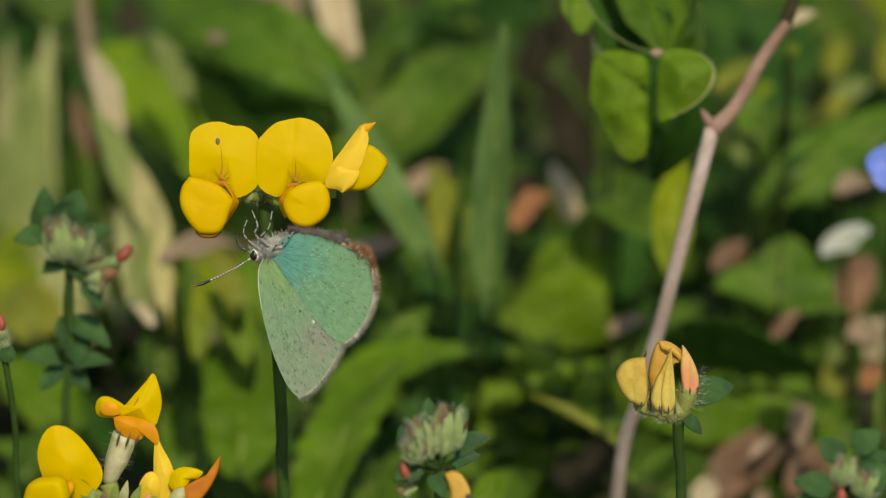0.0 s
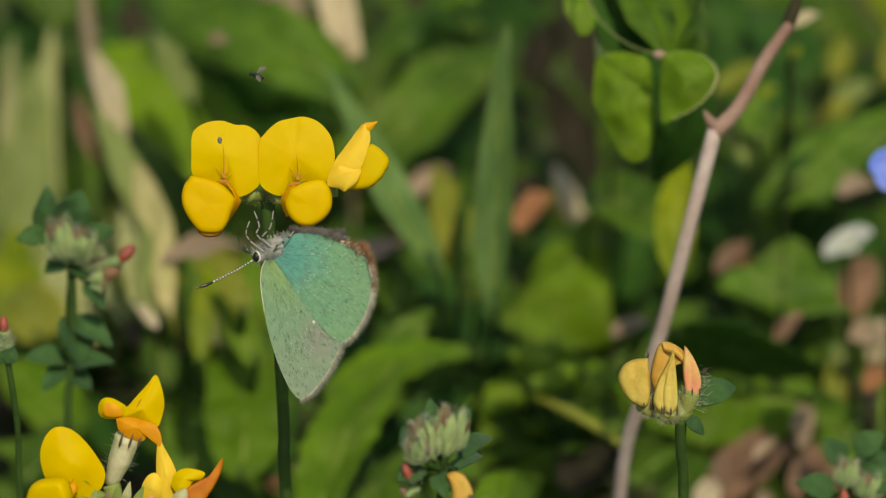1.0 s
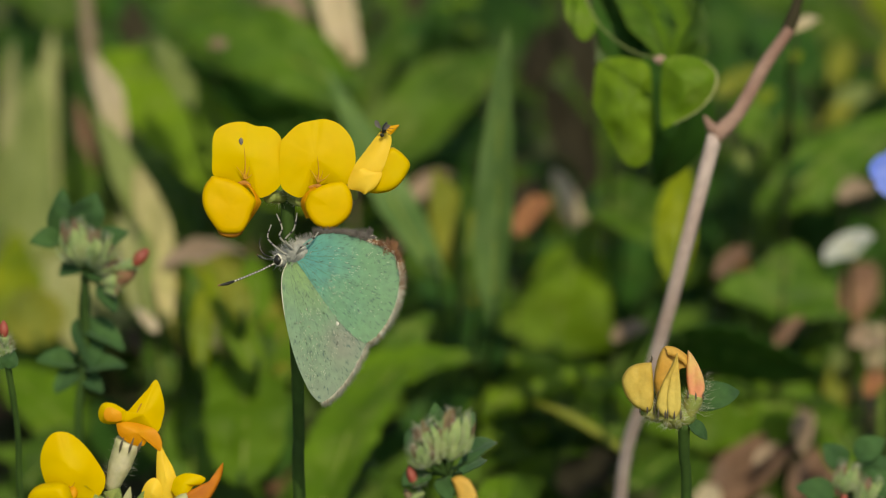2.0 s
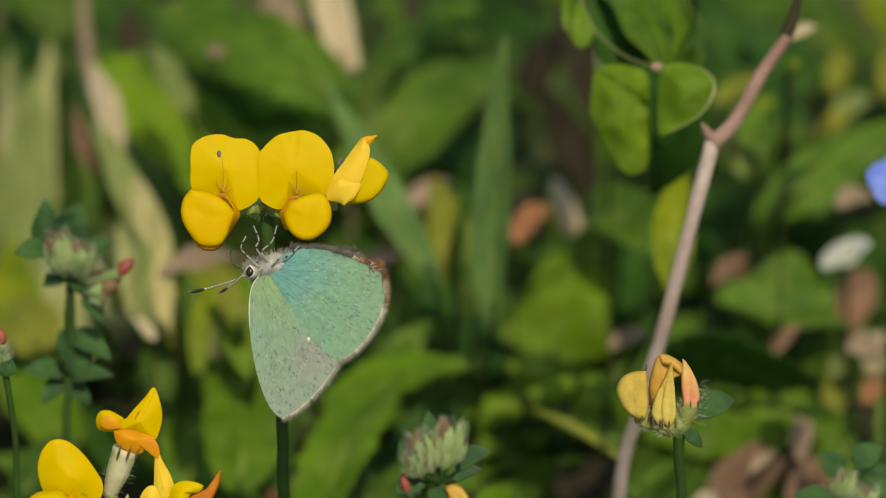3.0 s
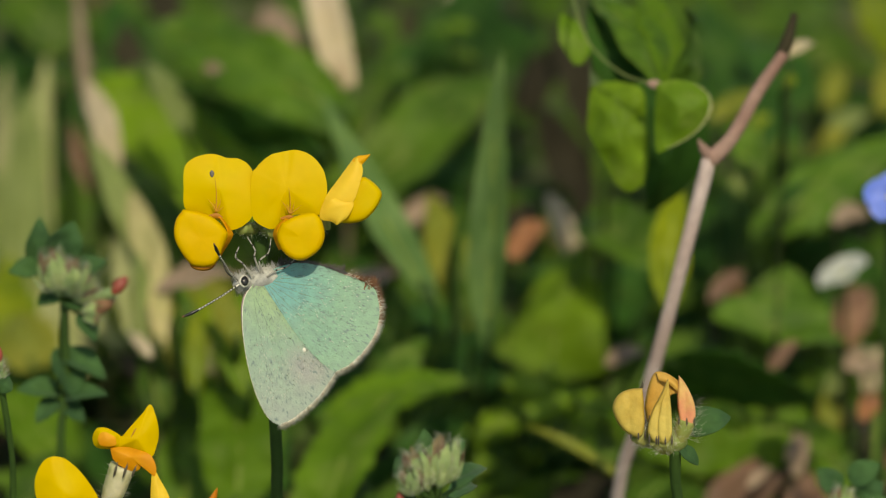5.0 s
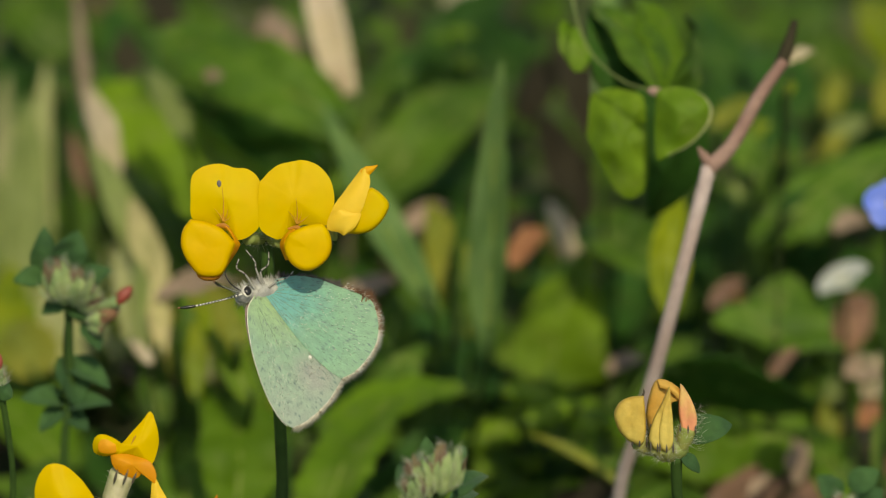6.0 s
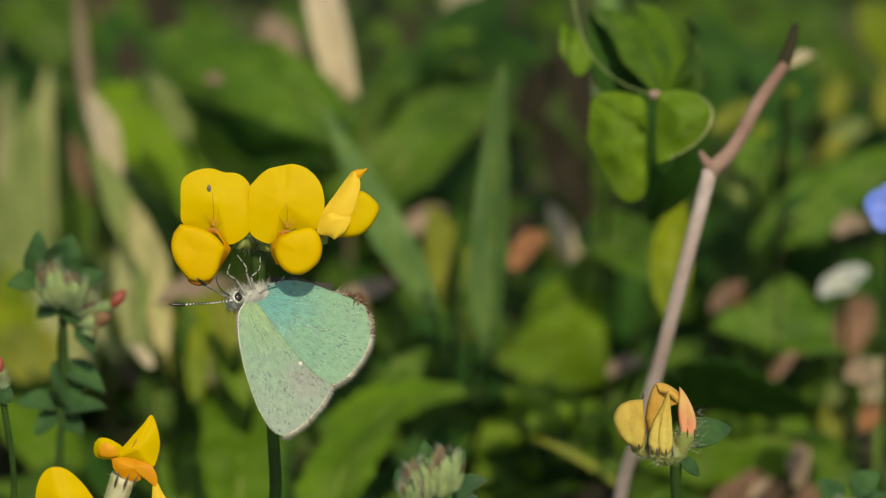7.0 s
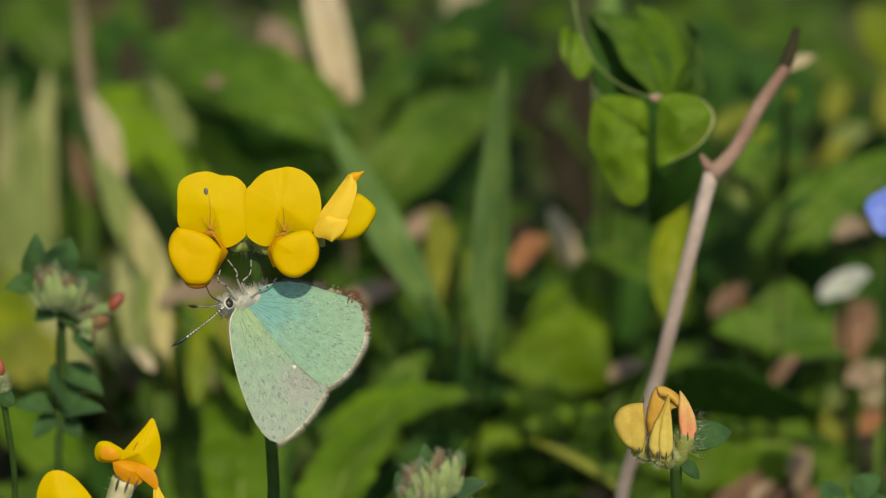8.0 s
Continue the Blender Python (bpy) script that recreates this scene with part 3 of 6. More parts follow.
    herb("yellowing_herb", "yellow-green upright leaves beside the trefoil stem", [
        (at(-20.07, -8.95, 100), at(-22.88, -0.58, 112), 3.07, facing(0.3, 0.5, 0.8), "lance", LEAF_LIME, dict(ripple=0.4)),
        (at(-17.69, -10.81, 95), at(-20.76, -3.12, 100), 3.07, facing(-0.2, 0.5, 0.8), "ovate", LEAF_FRESH, dict(ripple=0.4)),
        (at(-18.22, -6.30, 110), at(-18.22, 0.05, 116), 3.39, facing(0.4, 0.4, 0.8), "ovate", LEAF, dict(ripple=0.4)),
        (at(-21.13, -13.72, 108), at(-23.25, -8.42, 112), 3.18, facing(0.2, 0.6, 0.7), "ovate", LEAF, dict(ripple=0.4)),
        (at(-23.25, -8.00, 105), at(-24.26, -0.48, 108), 2.12, facing(0.3, 0.2, 0.8), "lance", LEAF_MID, {}),
        (at(-24.31, -8.95, 120), at(-26.91, -1.11, 126), 3.81, facing(0.1, 0.5, 0.8), "ovate", OLIVE, {}),
        (at(-19.28, -8.42, 122), at(-18.22, -1.54, 128), 3.71, facing(0.2, 0.5, 0.8), "ovate", OLIVE, {}),
        (at(-24.05, -11.07, 112), at(-25.00, -3.12, 116), 2.33, facing(0.5, 0.3, 0.6), "lance", LEAF_MID, {}),
        (at(-16.63, -11.07, 138), at(-23.78, 0.58, 150), 7.94, up_front, "ovate", OLIVE, {}),
        (at(-28.81, -6.30, 116), at(-30.51, 3.76, 124), 2.33, facing(0.2, 0.45, 0.85), "lance", STRAW_GREEN, dict(ripple=0.5)),
        (at(-27.33, -7.10, 112), at(-28.50, 2.70, 120), 2.12, facing(0.2, 0.3, 0.85), "grass", SAGE, dict(ripple=0.5)),
        (at(-26.06, -6.83, 108), at(-26.48, 2.17, 116), 2.12, facing(0.0, 0.45, 0.85), "lance", DRY_STRAW, dict(ripple=0.5)),
        (at(-22.88, -11.07, 92), at(-23.09, -3.12, 98), 2.33, facing(0.1, 0.5, 0.85), "lance", LEAF_LIME, dict(ripple=0.5)),
        (at(-19.01, -6.30, 92), at(-21.13, -0.74, 98), 2.75, facing(0.1, 0.5, 0.85), "ovate", OLIVE, dict(ripple=0.5)),
        (at(-26.17, -13.19, 112), at(-27.65, -6.30, 118), 3.18, facing(0.1, 0.5, 0.85), "ovate", LEAF_MID, {}),
        (at(-37.82, -8.42, 140), at(-39.41, -3.12, 146), 5.83, up_front, "ovate", OLIVE, {}),
        (at(-20.34, -12.66, 130), at(-13.45, -6.30, 145), 5.83, sidelong, "ovate", LEAF, {}),
    ])
    herb("tall_sedge", "tall soft yellow-green blades at the edge of the sward", [
        (at(-39.41, -3.12, 172), at(-38.77, 18.06, 188), 4.45, facing(0.2, 0.5, 0.8), "grass", SAGE, dict(fold=0.2)),
        (at(-41.26, -6.30, 178), at(-41.53, 10.65, 188), 4.77, up_front, "lance", SAGE, dict(fold=0.2)),
        (at(-37.02, -2.07, 180), at(-36.86, 21.24, 196), 2.33, up_front, "grass", STRAW_GREEN, {}),
        (at(-40.36, -1.54, 184), at(-40.57, 20.18, 198), 2.12, up_front, "grass", STRAW_GREEN, {}),
        (at(-35.70, -4.18, 176), at(-37.82, 10.12, 184), 2.12, up_front, "lance", SAGE, {}),
        (at(-40.47, -11.60, 160), at(-40.20, 2.17, 168), 5.83, up_front, "ovate", LEAF_LIME, {}),
        (at(-35.43, -9.48, 160), at(-38.35, -1.54, 168), 5.30, up_front, "ovate", LEAF_FRESH, {}),
        (at(-27.65, -6.30, 138), at(-30.67, 2.97, 146), 5.08, up_front, "lance", LEAF_LIME, {}),
        (at(-34.11, 1.11, 182), at(-35.70, 12.24, 190), 3.71, sidelong, "lance", LEAF_MID, {}),
        (at(-34.38, -17.16, 130), at(-41.79, -10.54, 140), 5.93, up_front, "ovate", LEAF, {}),
        (at(-39.41, -22.19, 118), at(-34.64, -15.84, 124), 4.77, up, "ovate", LEAF_MID, {}),
        (at(-28.28, -20.60, 140), at(-32.52, -13.72, 150), 5.83, up_front, "ovate", LEAF_SHADE, {}),
        (at(-36.76, 14.88, 212), at(-40.47, 23.89, 222), 6.89, shy, "ovate", LEAF_SHADE, {}),
        (at(-35.17, 21.24, 212), at(-40.47, 28.12, 222), 6.36, up_front, "ovate", LEAF_MID, {}),
        (at(-30.93, -2.07, 150), at(-33.58, 3.23, 156), 3.18, up_front, "ovate", LEAF_MID, {}),
        (at(-33.58, -8.95, 150), at(-36.86, 0.05, 160), 4.87, up_front, "ovate", STRAW_GREEN, {}),
        (at(-29.77, -6.83, 142), at(-31.57, 2.17, 150), 4.77, up_front, "lance", STRAW_GREEN, {}),
        (at(-27.65, -4.71, 128), at(-30.19, 3.23, 136), 4.03, up_front, "lance", STRAW_GREEN, {}),
    ])
    herb("dead_grass", "bleached dry grass blades bent over in the sward", [
        (at(-32.79, 14.88, 146), at(-34.22, 29.71, 176), 1.38, facing(0.2, 0.4, 0.8), "grass", DUN, dict(arch=-0.03, ripple=0.3)),
        (at(-30.40, 9.48, 138), at(-33.26, 18.86, 148), 2.86, facing(0.2, 0.4, 0.8), "lance", DRY_PALE, dict(ripple=0.3)),
        (at(-26.96, -0.48, 122), at(-33.16, 13.29, 136), 3.50, facing(0.2, 0.4, 0.8), "lance", SAGE, dict(ripple=0.4)),
        (at(-25.64, -2.07, 118), at(-29.03, 8.42, 128), 3.07, facing(-0.1, 0.4, 0.8), "lance", DRY_STRAW, dict(ripple=0.5)),
        (at(-27.22, -3.12, 134), at(-29.45, 2.70, 140), 3.18, facing(0.2, 0.4, 0.8), "lance", STRAW_GREEN, dict(ripple=0.5)),
        (at(-33.58, 4.29, 186), at(-34.75, 14.88, 194), 1.91, facing(0.2, 0.4, 0.8), "grass", DRY_BROWN, dict(ripple=0.3)),
    ], stalk=STRAW_GREEN, petiole=0.1, group="dead grass")
    herb("grass_tuft", "pale green grass blades behind the vine", [
        (at(15.68, 12.76, 125), at(16.10, 32.89, 140), 2.54, up_front, "grass", LEAF_BLUE, {}),
        (at(17.27, 9.59, 140), at(21.50, 26.54, 150), 3.18, sidelong, "lance", LEAF_MID, {}),
    ])
    for base, tip, width in ((at(2.97, 23.36, 230), at(1.91, 29.18, 235), 4.8), (at(12.71, 2.17, 160), at(10.06, 8.10, 166), 2.0), (at(-9.11, 17.85, 150), at(-12.66, 33.42, 168), 3.5),
                             (at(24.15, -24.31, 120), at(23.62, -19.01, 130), 1.6), (at(40.31, -10.54, 120), at(39.51, -6.30, 130), 1.9), (at(40.31, -10.54, 128), at(41.10, -6.30, 134), 1.3)):
        herb("dead_grass", "bleached dry grass blade in the sward", [(base, tip, width, up_front, "grass", DRY_PALE, {})], stalk=DRY, group="dead grass")


def fillers():
    """Smaller herbs low down between the large ones."""
    rng = random.Random(41)
    for k in range(18):
        u, v, w = -40 + 4.6 * k + rng.uniform(-2, 2), rng.uniform(-18, 14), rng.uniform(175, 225)
        if 5 < u < 15 and v > 2:
            v -= 16
        leaves = []
        for _ in range(6):
            a = rng.uniform(0.25, 2.9)
            long = rng.uniform(3.0, 6.5)
            du, dv = rng.uniform(-4, 4), rng.uniform(-5, 5)
            base = at(u + du, v + dv, w + rng.uniform(-8, 8))
            tip = at(u + du + long * math.cos(a), v + dv + long * math.sin(a), w + rng.uniform(-10, 14))
            mat = rng.choice((LEAF_MID, LEAF_SHADE, LEAF_SHADE, LEAF_MID, LEAF))
            leaves.append((base, tip, long * rng.uniform(0.4, 0.65), facing(rng.uniform(-0.6, 0.6), rng.uniform(0.1, 0.8), 0.7), rng.choice(("ovate", "lance")), mat,
                           dict(fold=rng.uniform(0.1, 0.3), ripple=0.3)))
        herb("small_herb", "low herb with small mixed green leaves in the sward", leaves, group="small herbs")


def sprays():
    """Loose small leaves in front of the large ones, lit in patches: (across, up, behind) ranges and how many plants."""
    rng = random.Random(12)
    for (u0, u1), (v0, v1), (w0, w1), plants, mats in (
            ((27, 41), (3, 16), (160, 185), 2, (LEAF_MID, LEAF_MID, OLIVE, LEAF_SHADE)),
            ((4, 19), (-17, -8), (118, 140), 4, (LEAF, LEAF_FRESH, LEAF_MID)),
            ((-28, -18), (-16, -8), (112, 130), 2, (LEAF, OLIVE, LEAF_FRESH, STRAW_GREEN)),
            ((-41, -30), (-12, 18), (150, 185), 4, (SAGE, OLIVE, STRAW_GREEN, LEAF)),
            ((24, 40), (-23, -13), (112, 130), 2, (LEAF_MID, LEAF_MID, OLIVE)),
            ((-8, 4), (10, 23), (190, 210), 3, (LEAF_MID, LEAF_SHADE, LEAF))):
        for _ in range(plants):
            u, v, w = rng.uniform(u0, u1), rng.uniform(v0, v1), rng.uniform(w0, w1)
            leaves = []
            for _ in range(5):
                a, long = rng.uniform(0.0, 3.1), rng.uniform(1.6, 4.2)
                x, y, z = u + rng.uniform(-3, 3), v + rng.uniform(-3, 3), w + rng.uniform(-8, 8)
                leaves.append((at(x, y, z), at(x + long * math.cos(a), y + long * math.sin(a), z + rng.uniform(-2, 10)), long * rng.uniform(0.35, 0.7),
                               facing(rng.uniform(-0.5, 0.5), rng.uniform(0.2, 0.8), 0.7), rng.choice(("ovate", "lance", "ovate")), rng.choice(mats),
                               dict(fold=rng.uniform(0.1, 0.3), ripple=0.5, nv=18)))
            herb("leafy_spray", "small sunlit leaves on thin stalks in the sward", leaves, petiole=0.25, group="leafy sprays")


meadow()
fillers()
sprays()


# ---- dead twig and its climbing leaves ----
def twig():
    foot = below(at(15.94, -24.31, 70), 0, 3)
    thing = root("dead_twig", foot, "bare pinkish-grey twig forking once, standing in the sward", "twig")
    bm = tube(bmesh.new(), [foot, at(16.31, -23.35, 62), at(18.59, -13.19, 52), at(20.87, -5.24, 46), at(23.09, 3.23, 42), at(25.31, 11.60, 40)],
              [0.75, 0.72, 0.74, 0.76, 0.8], 10, 6)
    part("lower_shoot", bm, TWIG, thing)
    bm = tube(bmesh.new(), [at(25.10, 11.07, 40), at(27.33, 13.29, 41), at(29.87, 17.79, 42), at(32.20, 21.13, 43)], [0.95, 0.75, 0.72, 0.62], 10, 6)
    part("upper_shoot", bm, TWIG_RED, thing)
    bm = tube(bmesh.new(), [at(31.56, 20.18, 43), at(32.52, 22.30, 43.5), at(33.26, 24.94, 44)], [0.66, 0.72, 0.4], 8, 5)
    part("withered_end", bm, SHADE_DEAD_BROWN, thing, "dark withered end")
    bm = pod(bmesh.new(), at(25.42, 11.07, 40), at(24.15, 13.19, 39), 1.1, 1.0, NEAR, 0.35)
    part("side_bud", bm, TWIG_RED, thing, "reddish side bud")


def climber():
    foot = below(at(11.44, 20.18, 420), 0, 0)
    thing = root("climbing_vine", foot, "thin vine with heart-shaped light green leaves", "vine")
    bm = tube(bmesh.new(), [foot, at(11.44, 34.48, 300), at(11.97, 33.42, 120), at(12.50, 26.53, 58), at(14.09, 22.03, 50), at(17.00, 19.38, 47), at(20.02, 18.27, 45)],
              [0.35, 0.32, 0.24, 0.14, 0.11, 0.11], 8, 6)
    part("vine_stem", bm, SAGE, thing)
    bm = pod(bmesh.new(), at(19.38, 18.43, 45), at(20.97, 18.16, 45), 1.0, 0.9, NEAR)
    part("node", bm, TWIG_RED, thing, "reddish node")
    for rim, heart, wave in (
            ([at(16.7, 18.6, 52), at(15.2, 18.5, 52), at(14.25, 18.0, 52), at(13.95, 16.4, 52), at(13.85, 14.1, 52), at(14.7, 12.4, 51), at(15.6, 10.7, 51), at(16.4, 9.1, 51), at(17.5, 8.3, 51), at(18.6, 8.6, 51), at(19.35, 9.9, 51), at(19.5, 12.8, 51), at(19.3, 15.6, 51), at(18.9, 17.9, 51)], at(16.9, 13.5, 49.6), 0.8),
            ([at(20.34, 18.38, 44), at(22.03, 18.75, 44), at(23.94, 18.38, 43.6), at(25.10, 17.48, 43.4), at(25.37, 16.21, 43.4), at(24.63, 14.56, 43.6), at(23.14, 13.24, 43.8), at(21.29, 12.29, 44), at(20.34, 12.07, 45), at(20.18, 15.15, 45)], at(22.67, 15.94, 43), 0.6)):
        part("leaf", petal(bmesh.new(), rim, heart, 0.4, wave, heart.x * 900), LEAF_FRESH, thing, thick=0.15)
    for base, tip, width, face, mat, more in (
            # dark blades hold the shade beside and above the pale leaves
            (at(18.85, 18.69, 56), at(19.49, 7.47, 60), 4.2, facing(0.6, -0.3, 0.6), LEAF_SHADE, dict(fold=0.2)),
            (at(17.90, 15.41, 60), at(13.98, 26.00, 66), 5.6, facing(0.3, -0.5, 0.7), LEAF_SHADE, dict(fold=0.2)),
            (at(20.76, 18.32, 56), at(14.09, 26.53, 66), 5.6, facing(0.4, 0.1, 0.8), LEAF_MID, dict(fold=0.2)),
            (at(21.3, 18.59, 56), at(18.32, 27.06, 70), 5.2, facing(0.3, 0.3, 0.8), LEAF, dict(fold=0.2)),
            (at(21.50, 18.06, 56), at(22.83, 25.47, 70), 5.4, facing(0.7, -0.2, 0.6), LEAF_MID, dict(fold=0.2)),
            (at(13.03, 20.18, 58), at(11.44, 24.94, 60), 3.2, facing(0.2, 0.5, 0.8), LEAF, dict(fold=0.2))):
        bm = blade(bmesh.new(), base, tip, width, face, "ovate", ripple=0.45, **more)
        part("leaf", bm, mat, thing, thick=0.15)
    bm = tube(bmesh.new(), [at(23.94, 18.38, 43.5), at(25.10, 17.48, 43.3), at(25.37, 16.21, 43.3), at(24.63, 14.56, 43.5), at(23.14, 13.24, 43.7), at(21.29, 12.29, 43.9)], [0.03, 0.075, 0.085, 0.06, 0.03], 6, 5)
    part("leaf_rim", bm, CALYX_PALE, thing, "pale turned-up leaf rim")
    bm = blade(bmesh.new(), at(24.15, 15.41, 60), at(19.38, 6.41, 66), 5.0, facing(0.5, 0.1, 0.7), "ovate")
    part("leaf", bm, LEAF_SHADE, thing, thick=0.15)


twig()
climber()


# ---- trefoil flowers ----
def calyx(parent, base, mouth, wide, mat=CALYX, seed=1, hairs=30, teeth=True):
    """The green cup of a flower, with teeth and hairs."""
    rng = random.Random(seed)
    cup = part("calyx", tube(bmesh.new(), [base, base.lerp(mouth, 0.5), mouth], [wide * 0.28, wide * 0.5, wide * 0.55], 10, 4), mat, parent)
    way = (mouth - base).normalized()
    side = way.orthogonal().normalized()
    if teeth:
        for k in range(5):
            out = Matrix.Rotation(k * 1.257, 3, way) @ side
            bm = blade(bmesh.new(), mouth + out * (wide * 0.45 * MM), mouth + out * (wide * 0.62 * MM) + way * (wide * 0.62 * MM),
                       wide * 0.13, out, "lance", nu=1, nv=5)
            part("calyx_tooth", bm, mat, cup)
    spots = []
    for _ in range(hairs):
        out = Matrix.Rotation(rng.uniform(0, 6.28), 3, way) @ side
        spots.append((base.lerp(mouth, rng.uniform(0.2, 1.0)) + out * (wide * 0.48 * MM), out + way * 0.4))
    part("hairs", spikes(bmesh.new(), spots, 0.9, 0.032, rng), HAIR, cup, kind="stuff")
    return cup


def veins(parent, claw, size, lean, turns):
    for k, (a, long) in enumerate(turns):
        way = ACROSS * math.sin(radians(a + lean)) + RISE * math.cos(radians(a + lean))
        bm = tube(bmesh.new(), [claw + NEAR * (0.05 * MM), claw + way * (long * 0.5 * MM) + NEAR * (0.12 * MM) + ACROSS * (0.1 * k * MM),
                                claw + way * (long * MM) + NEAR * (0.05 * MM)], [0.06, 0.04, 0.015], 5, 4)
        part("petal_vein", bm, VEIN, parent)


def trefoil_head():
    """The tall trefoil on which the butterfly hangs: its root moves with the wind."""
    hub = at(-16.58, 4.82, 1.8)
    low = at(-14.88, -23.35, 14)
    foot = below(low, 2, 6)
    thing = root("trefoil_plant", foot, "bird's-foot trefoil with a head of three bright yellow open flowers", "flower")
    bm = tube(bmesh.new(), [foot, foot.lerp(low, 0.5) + Vector((0.001, 0, 0)), low, at(-15.09, -16.89, 11), at(-15.52, -9.48, 7.5), at(-16.31, -1.54, 4), at(-16.52, 2.17, 2.4), hub],
              [0.75, 0.62, 0.6, 0.58, 0.62, 0.7], 12, 6)
    part("stem", bm, STEM, thing)
    for claw, upper, lower, keel, seed in (
            (at(-20.71, 6.51, -1.6),
             [at(-20.34, 5.67, -1.3), at(-22.03, 6.30, -1.2), at(-23.62, 6.83, -1.2), at(-23.78, 8.79, -1.5), at(-23.73, 10.54, -1.5), at(-23.20, 11.33, -1.4), at(-22.14, 11.81, -1.2), at(-20.87, 11.92, -1), at(-19.70, 11.55, -1),
              at(-18.64, 11.49, -1), at(-17.74, 10.96, -1.1), at(-17.26, 10.01, -1.2), at(-17.21, 8.00, -1.5), at(-17.37, 6.14, -1.5), at(-18.22, 5.24, -1.5), at(-19.28, 4.82, -1.5), at(-19.97, 5.14, -1.4)],
             [at(-23.78, 6.78, -3), at(-22.19, 6.51, -3), at(-20.76, 5.83, -3), at(-19.70, 4.71, -2.8), at(-19.65, 4.18, -2.8), at(-20.02, 3.28, -2.9), at(-20.39, 2.28, -3), at(-21.02, 1.48, -3), at(-22.14, 1.32, -3),
              at(-23.14, 1.64, -3), at(-24.31, 3.28, -3.1), at(-24.68, 4.55, -3.1), at(-24.47, 5.83, -3)],
             [at(-23.25, 2.17, -2.6), at(-20.76, 2.38, -2.6), at(-20.75, 1.64, -2.5), at(-21.30, 1.1, -2.5), at(-22.35, 1.02, -2.5), at(-23.1, 1.4, -2.5)], 1),
            (at(-13.82, 6.30, -1.8),
             [at(-15.04, 5.03, -1.5), at(-15.78, 4.93, -1.6), at(-16.84, 5.45, -1.6), at(-17.37, 6.20, -1.7), at(-17.48, 8.00, -1.7), at(-17.37, 10.01, -1.6), at(-16.95, 10.64, -1.5), at(-16.36, 11.28, -1.4), at(-15.57, 11.86, -1.3),
              at(-14.78, 12.07, -1.2), at(-14.25, 12.18, -1.2), at(-13.19, 12.29, -1.2), at(-11.86, 11.81, -1.3), at(-10.80, 10.64, -1.5), at(-10.38, 9.27, -1.6), at(-10.38, 8.00, -1.6), at(-10.75, 6.73, -1.6), at(-11.23, 6.20, -1.5),
              at(-12.92, 6.30, -1.4), at(-14.30, 5.88, -1.4)],
             [at(-14.62, 5.40, -3.2), at(-13.19, 6.14, -3.2), at(-11.65, 6.41, -3.2), at(-10.86, 5.72, -3.2), at(-10.54, 4.40, -3.2), at(-10.86, 3.23, -3.2), at(-11.81, 2.33, -3.2), at(-12.87, 1.96, -3.2), at(-13.93, 2.28, -3.2),
              at(-14.72, 3.18, -3.1), at(-15.04, 4.29, -3)],
             [at(-13.98, 2.97, -2.4), at(-11.60, 2.97, -2.4), at(-12.07, 2.17, -2.2), at(-12.92, 1.96, -2.2)], 2)):
        inward = 1 if seed == 1 else -1
        flower = part("flower", pad(bmesh.new(), lower, 2.2, seed * 1.7, (0.0, 0.03)), WING_YELLOW, thing, "yellow flower, hooded wing petals below the standard")
        heart = sum(upper, Vector()) / len(upper) + NEAR * (0.25 * MM)
        part("standard_petal", petal(bmesh.new(), upper, heart, 0.35, 0.16, seed * 2.3, (0.08, -0.1 * inward)), YELLOW, flower, thick=0.12)
        part("keel", pad(bmesh.new(), keel, 1.8, seed), KEEL, flower, "orange-brown keel")
        # strip along the flank whose orange carries the shaded side
        if seed == 1:
            strip = folded(bmesh.new(), [at(-20.50, 6.09, -2.4), at(-19.91, 5.35, -2.6), at(-19.65, 4.29, -2.7), at(-20.34, 2.70, -2.8)], [at(-20.12, 5.88, -1.7), at(-19.38, 4.82, -1.6), at(-19.22, 4.18, -1.5), at(-20.34, 2.38, -1.6)], 0.1)
        else:
            strip = folded(bmesh.new(), [at(-13.98, 5.83, -2.4), at(-14.67, 5.30, -2.7), at(-14.99, 4.40, -2.7), at(-14.62, 3.02, -2.8)], [at(-14.25, 5.88, -1.7), at(-15.04, 5.14, -1.7), at(-15.36, 4.29, -1.6), at(-14.83, 2.91, -1.6)], 0.1)
        part("wing_flank", strip, AMBER, flower, "flank strip with its shade put into orange", thick=0.1)
        for turn, long in ((-2, 3.3 if seed == 1 else 2.5), (-33, 1.5), (-17, 1.0), (20, 1.3), (52, 0.9 if seed == 1 else 1.4)):
            way = ACROSS * math.sin(radians(turn)) + RISE * math.cos(radians(turn))
            line = [claw + NEAR * (0.05 * MM), claw + way * (long * 0.5 * MM) + NEAR * (0.16 * MM) + ACROSS * (0.1 * MM), claw + way * (long * MM) + NEAR * (0.16 * MM)]
            part("petal_vein", tube(bmesh.new(), line, [0.09, 0.045, 0.012], 5, 4), VEIN, flower)
        low = claw - RISE * (0.15 * MM) + NEAR * (0.05 * MM)
        part("throat", folded(bmesh.new(), [low - ACROSS * (0.9 * MM) - RISE * (0.2 * MM), low + RISE * (0.05 * MM), low + ACROSS * (0.6 * MM) - RISE * (0.3 * MM)],
                              [low - ACROSS * (0.8 * MM) - RISE * (0.4 * MM), low - RISE * (0.4 * MM), low + ACROSS * (0.55 * MM) - RISE * (0.6 * MM)], 0.05), KEEL, flower, "orange-brown throat", thick=0.04)
        mouth = at(-18.43, 5.03, -0.4) if seed == 1 else at(-15.25, 4.71, -0.4)
        calyx(flower, hub + AWAY * (0.4 * MM), mouth, 1.25, CALYX, seed, 50, False)
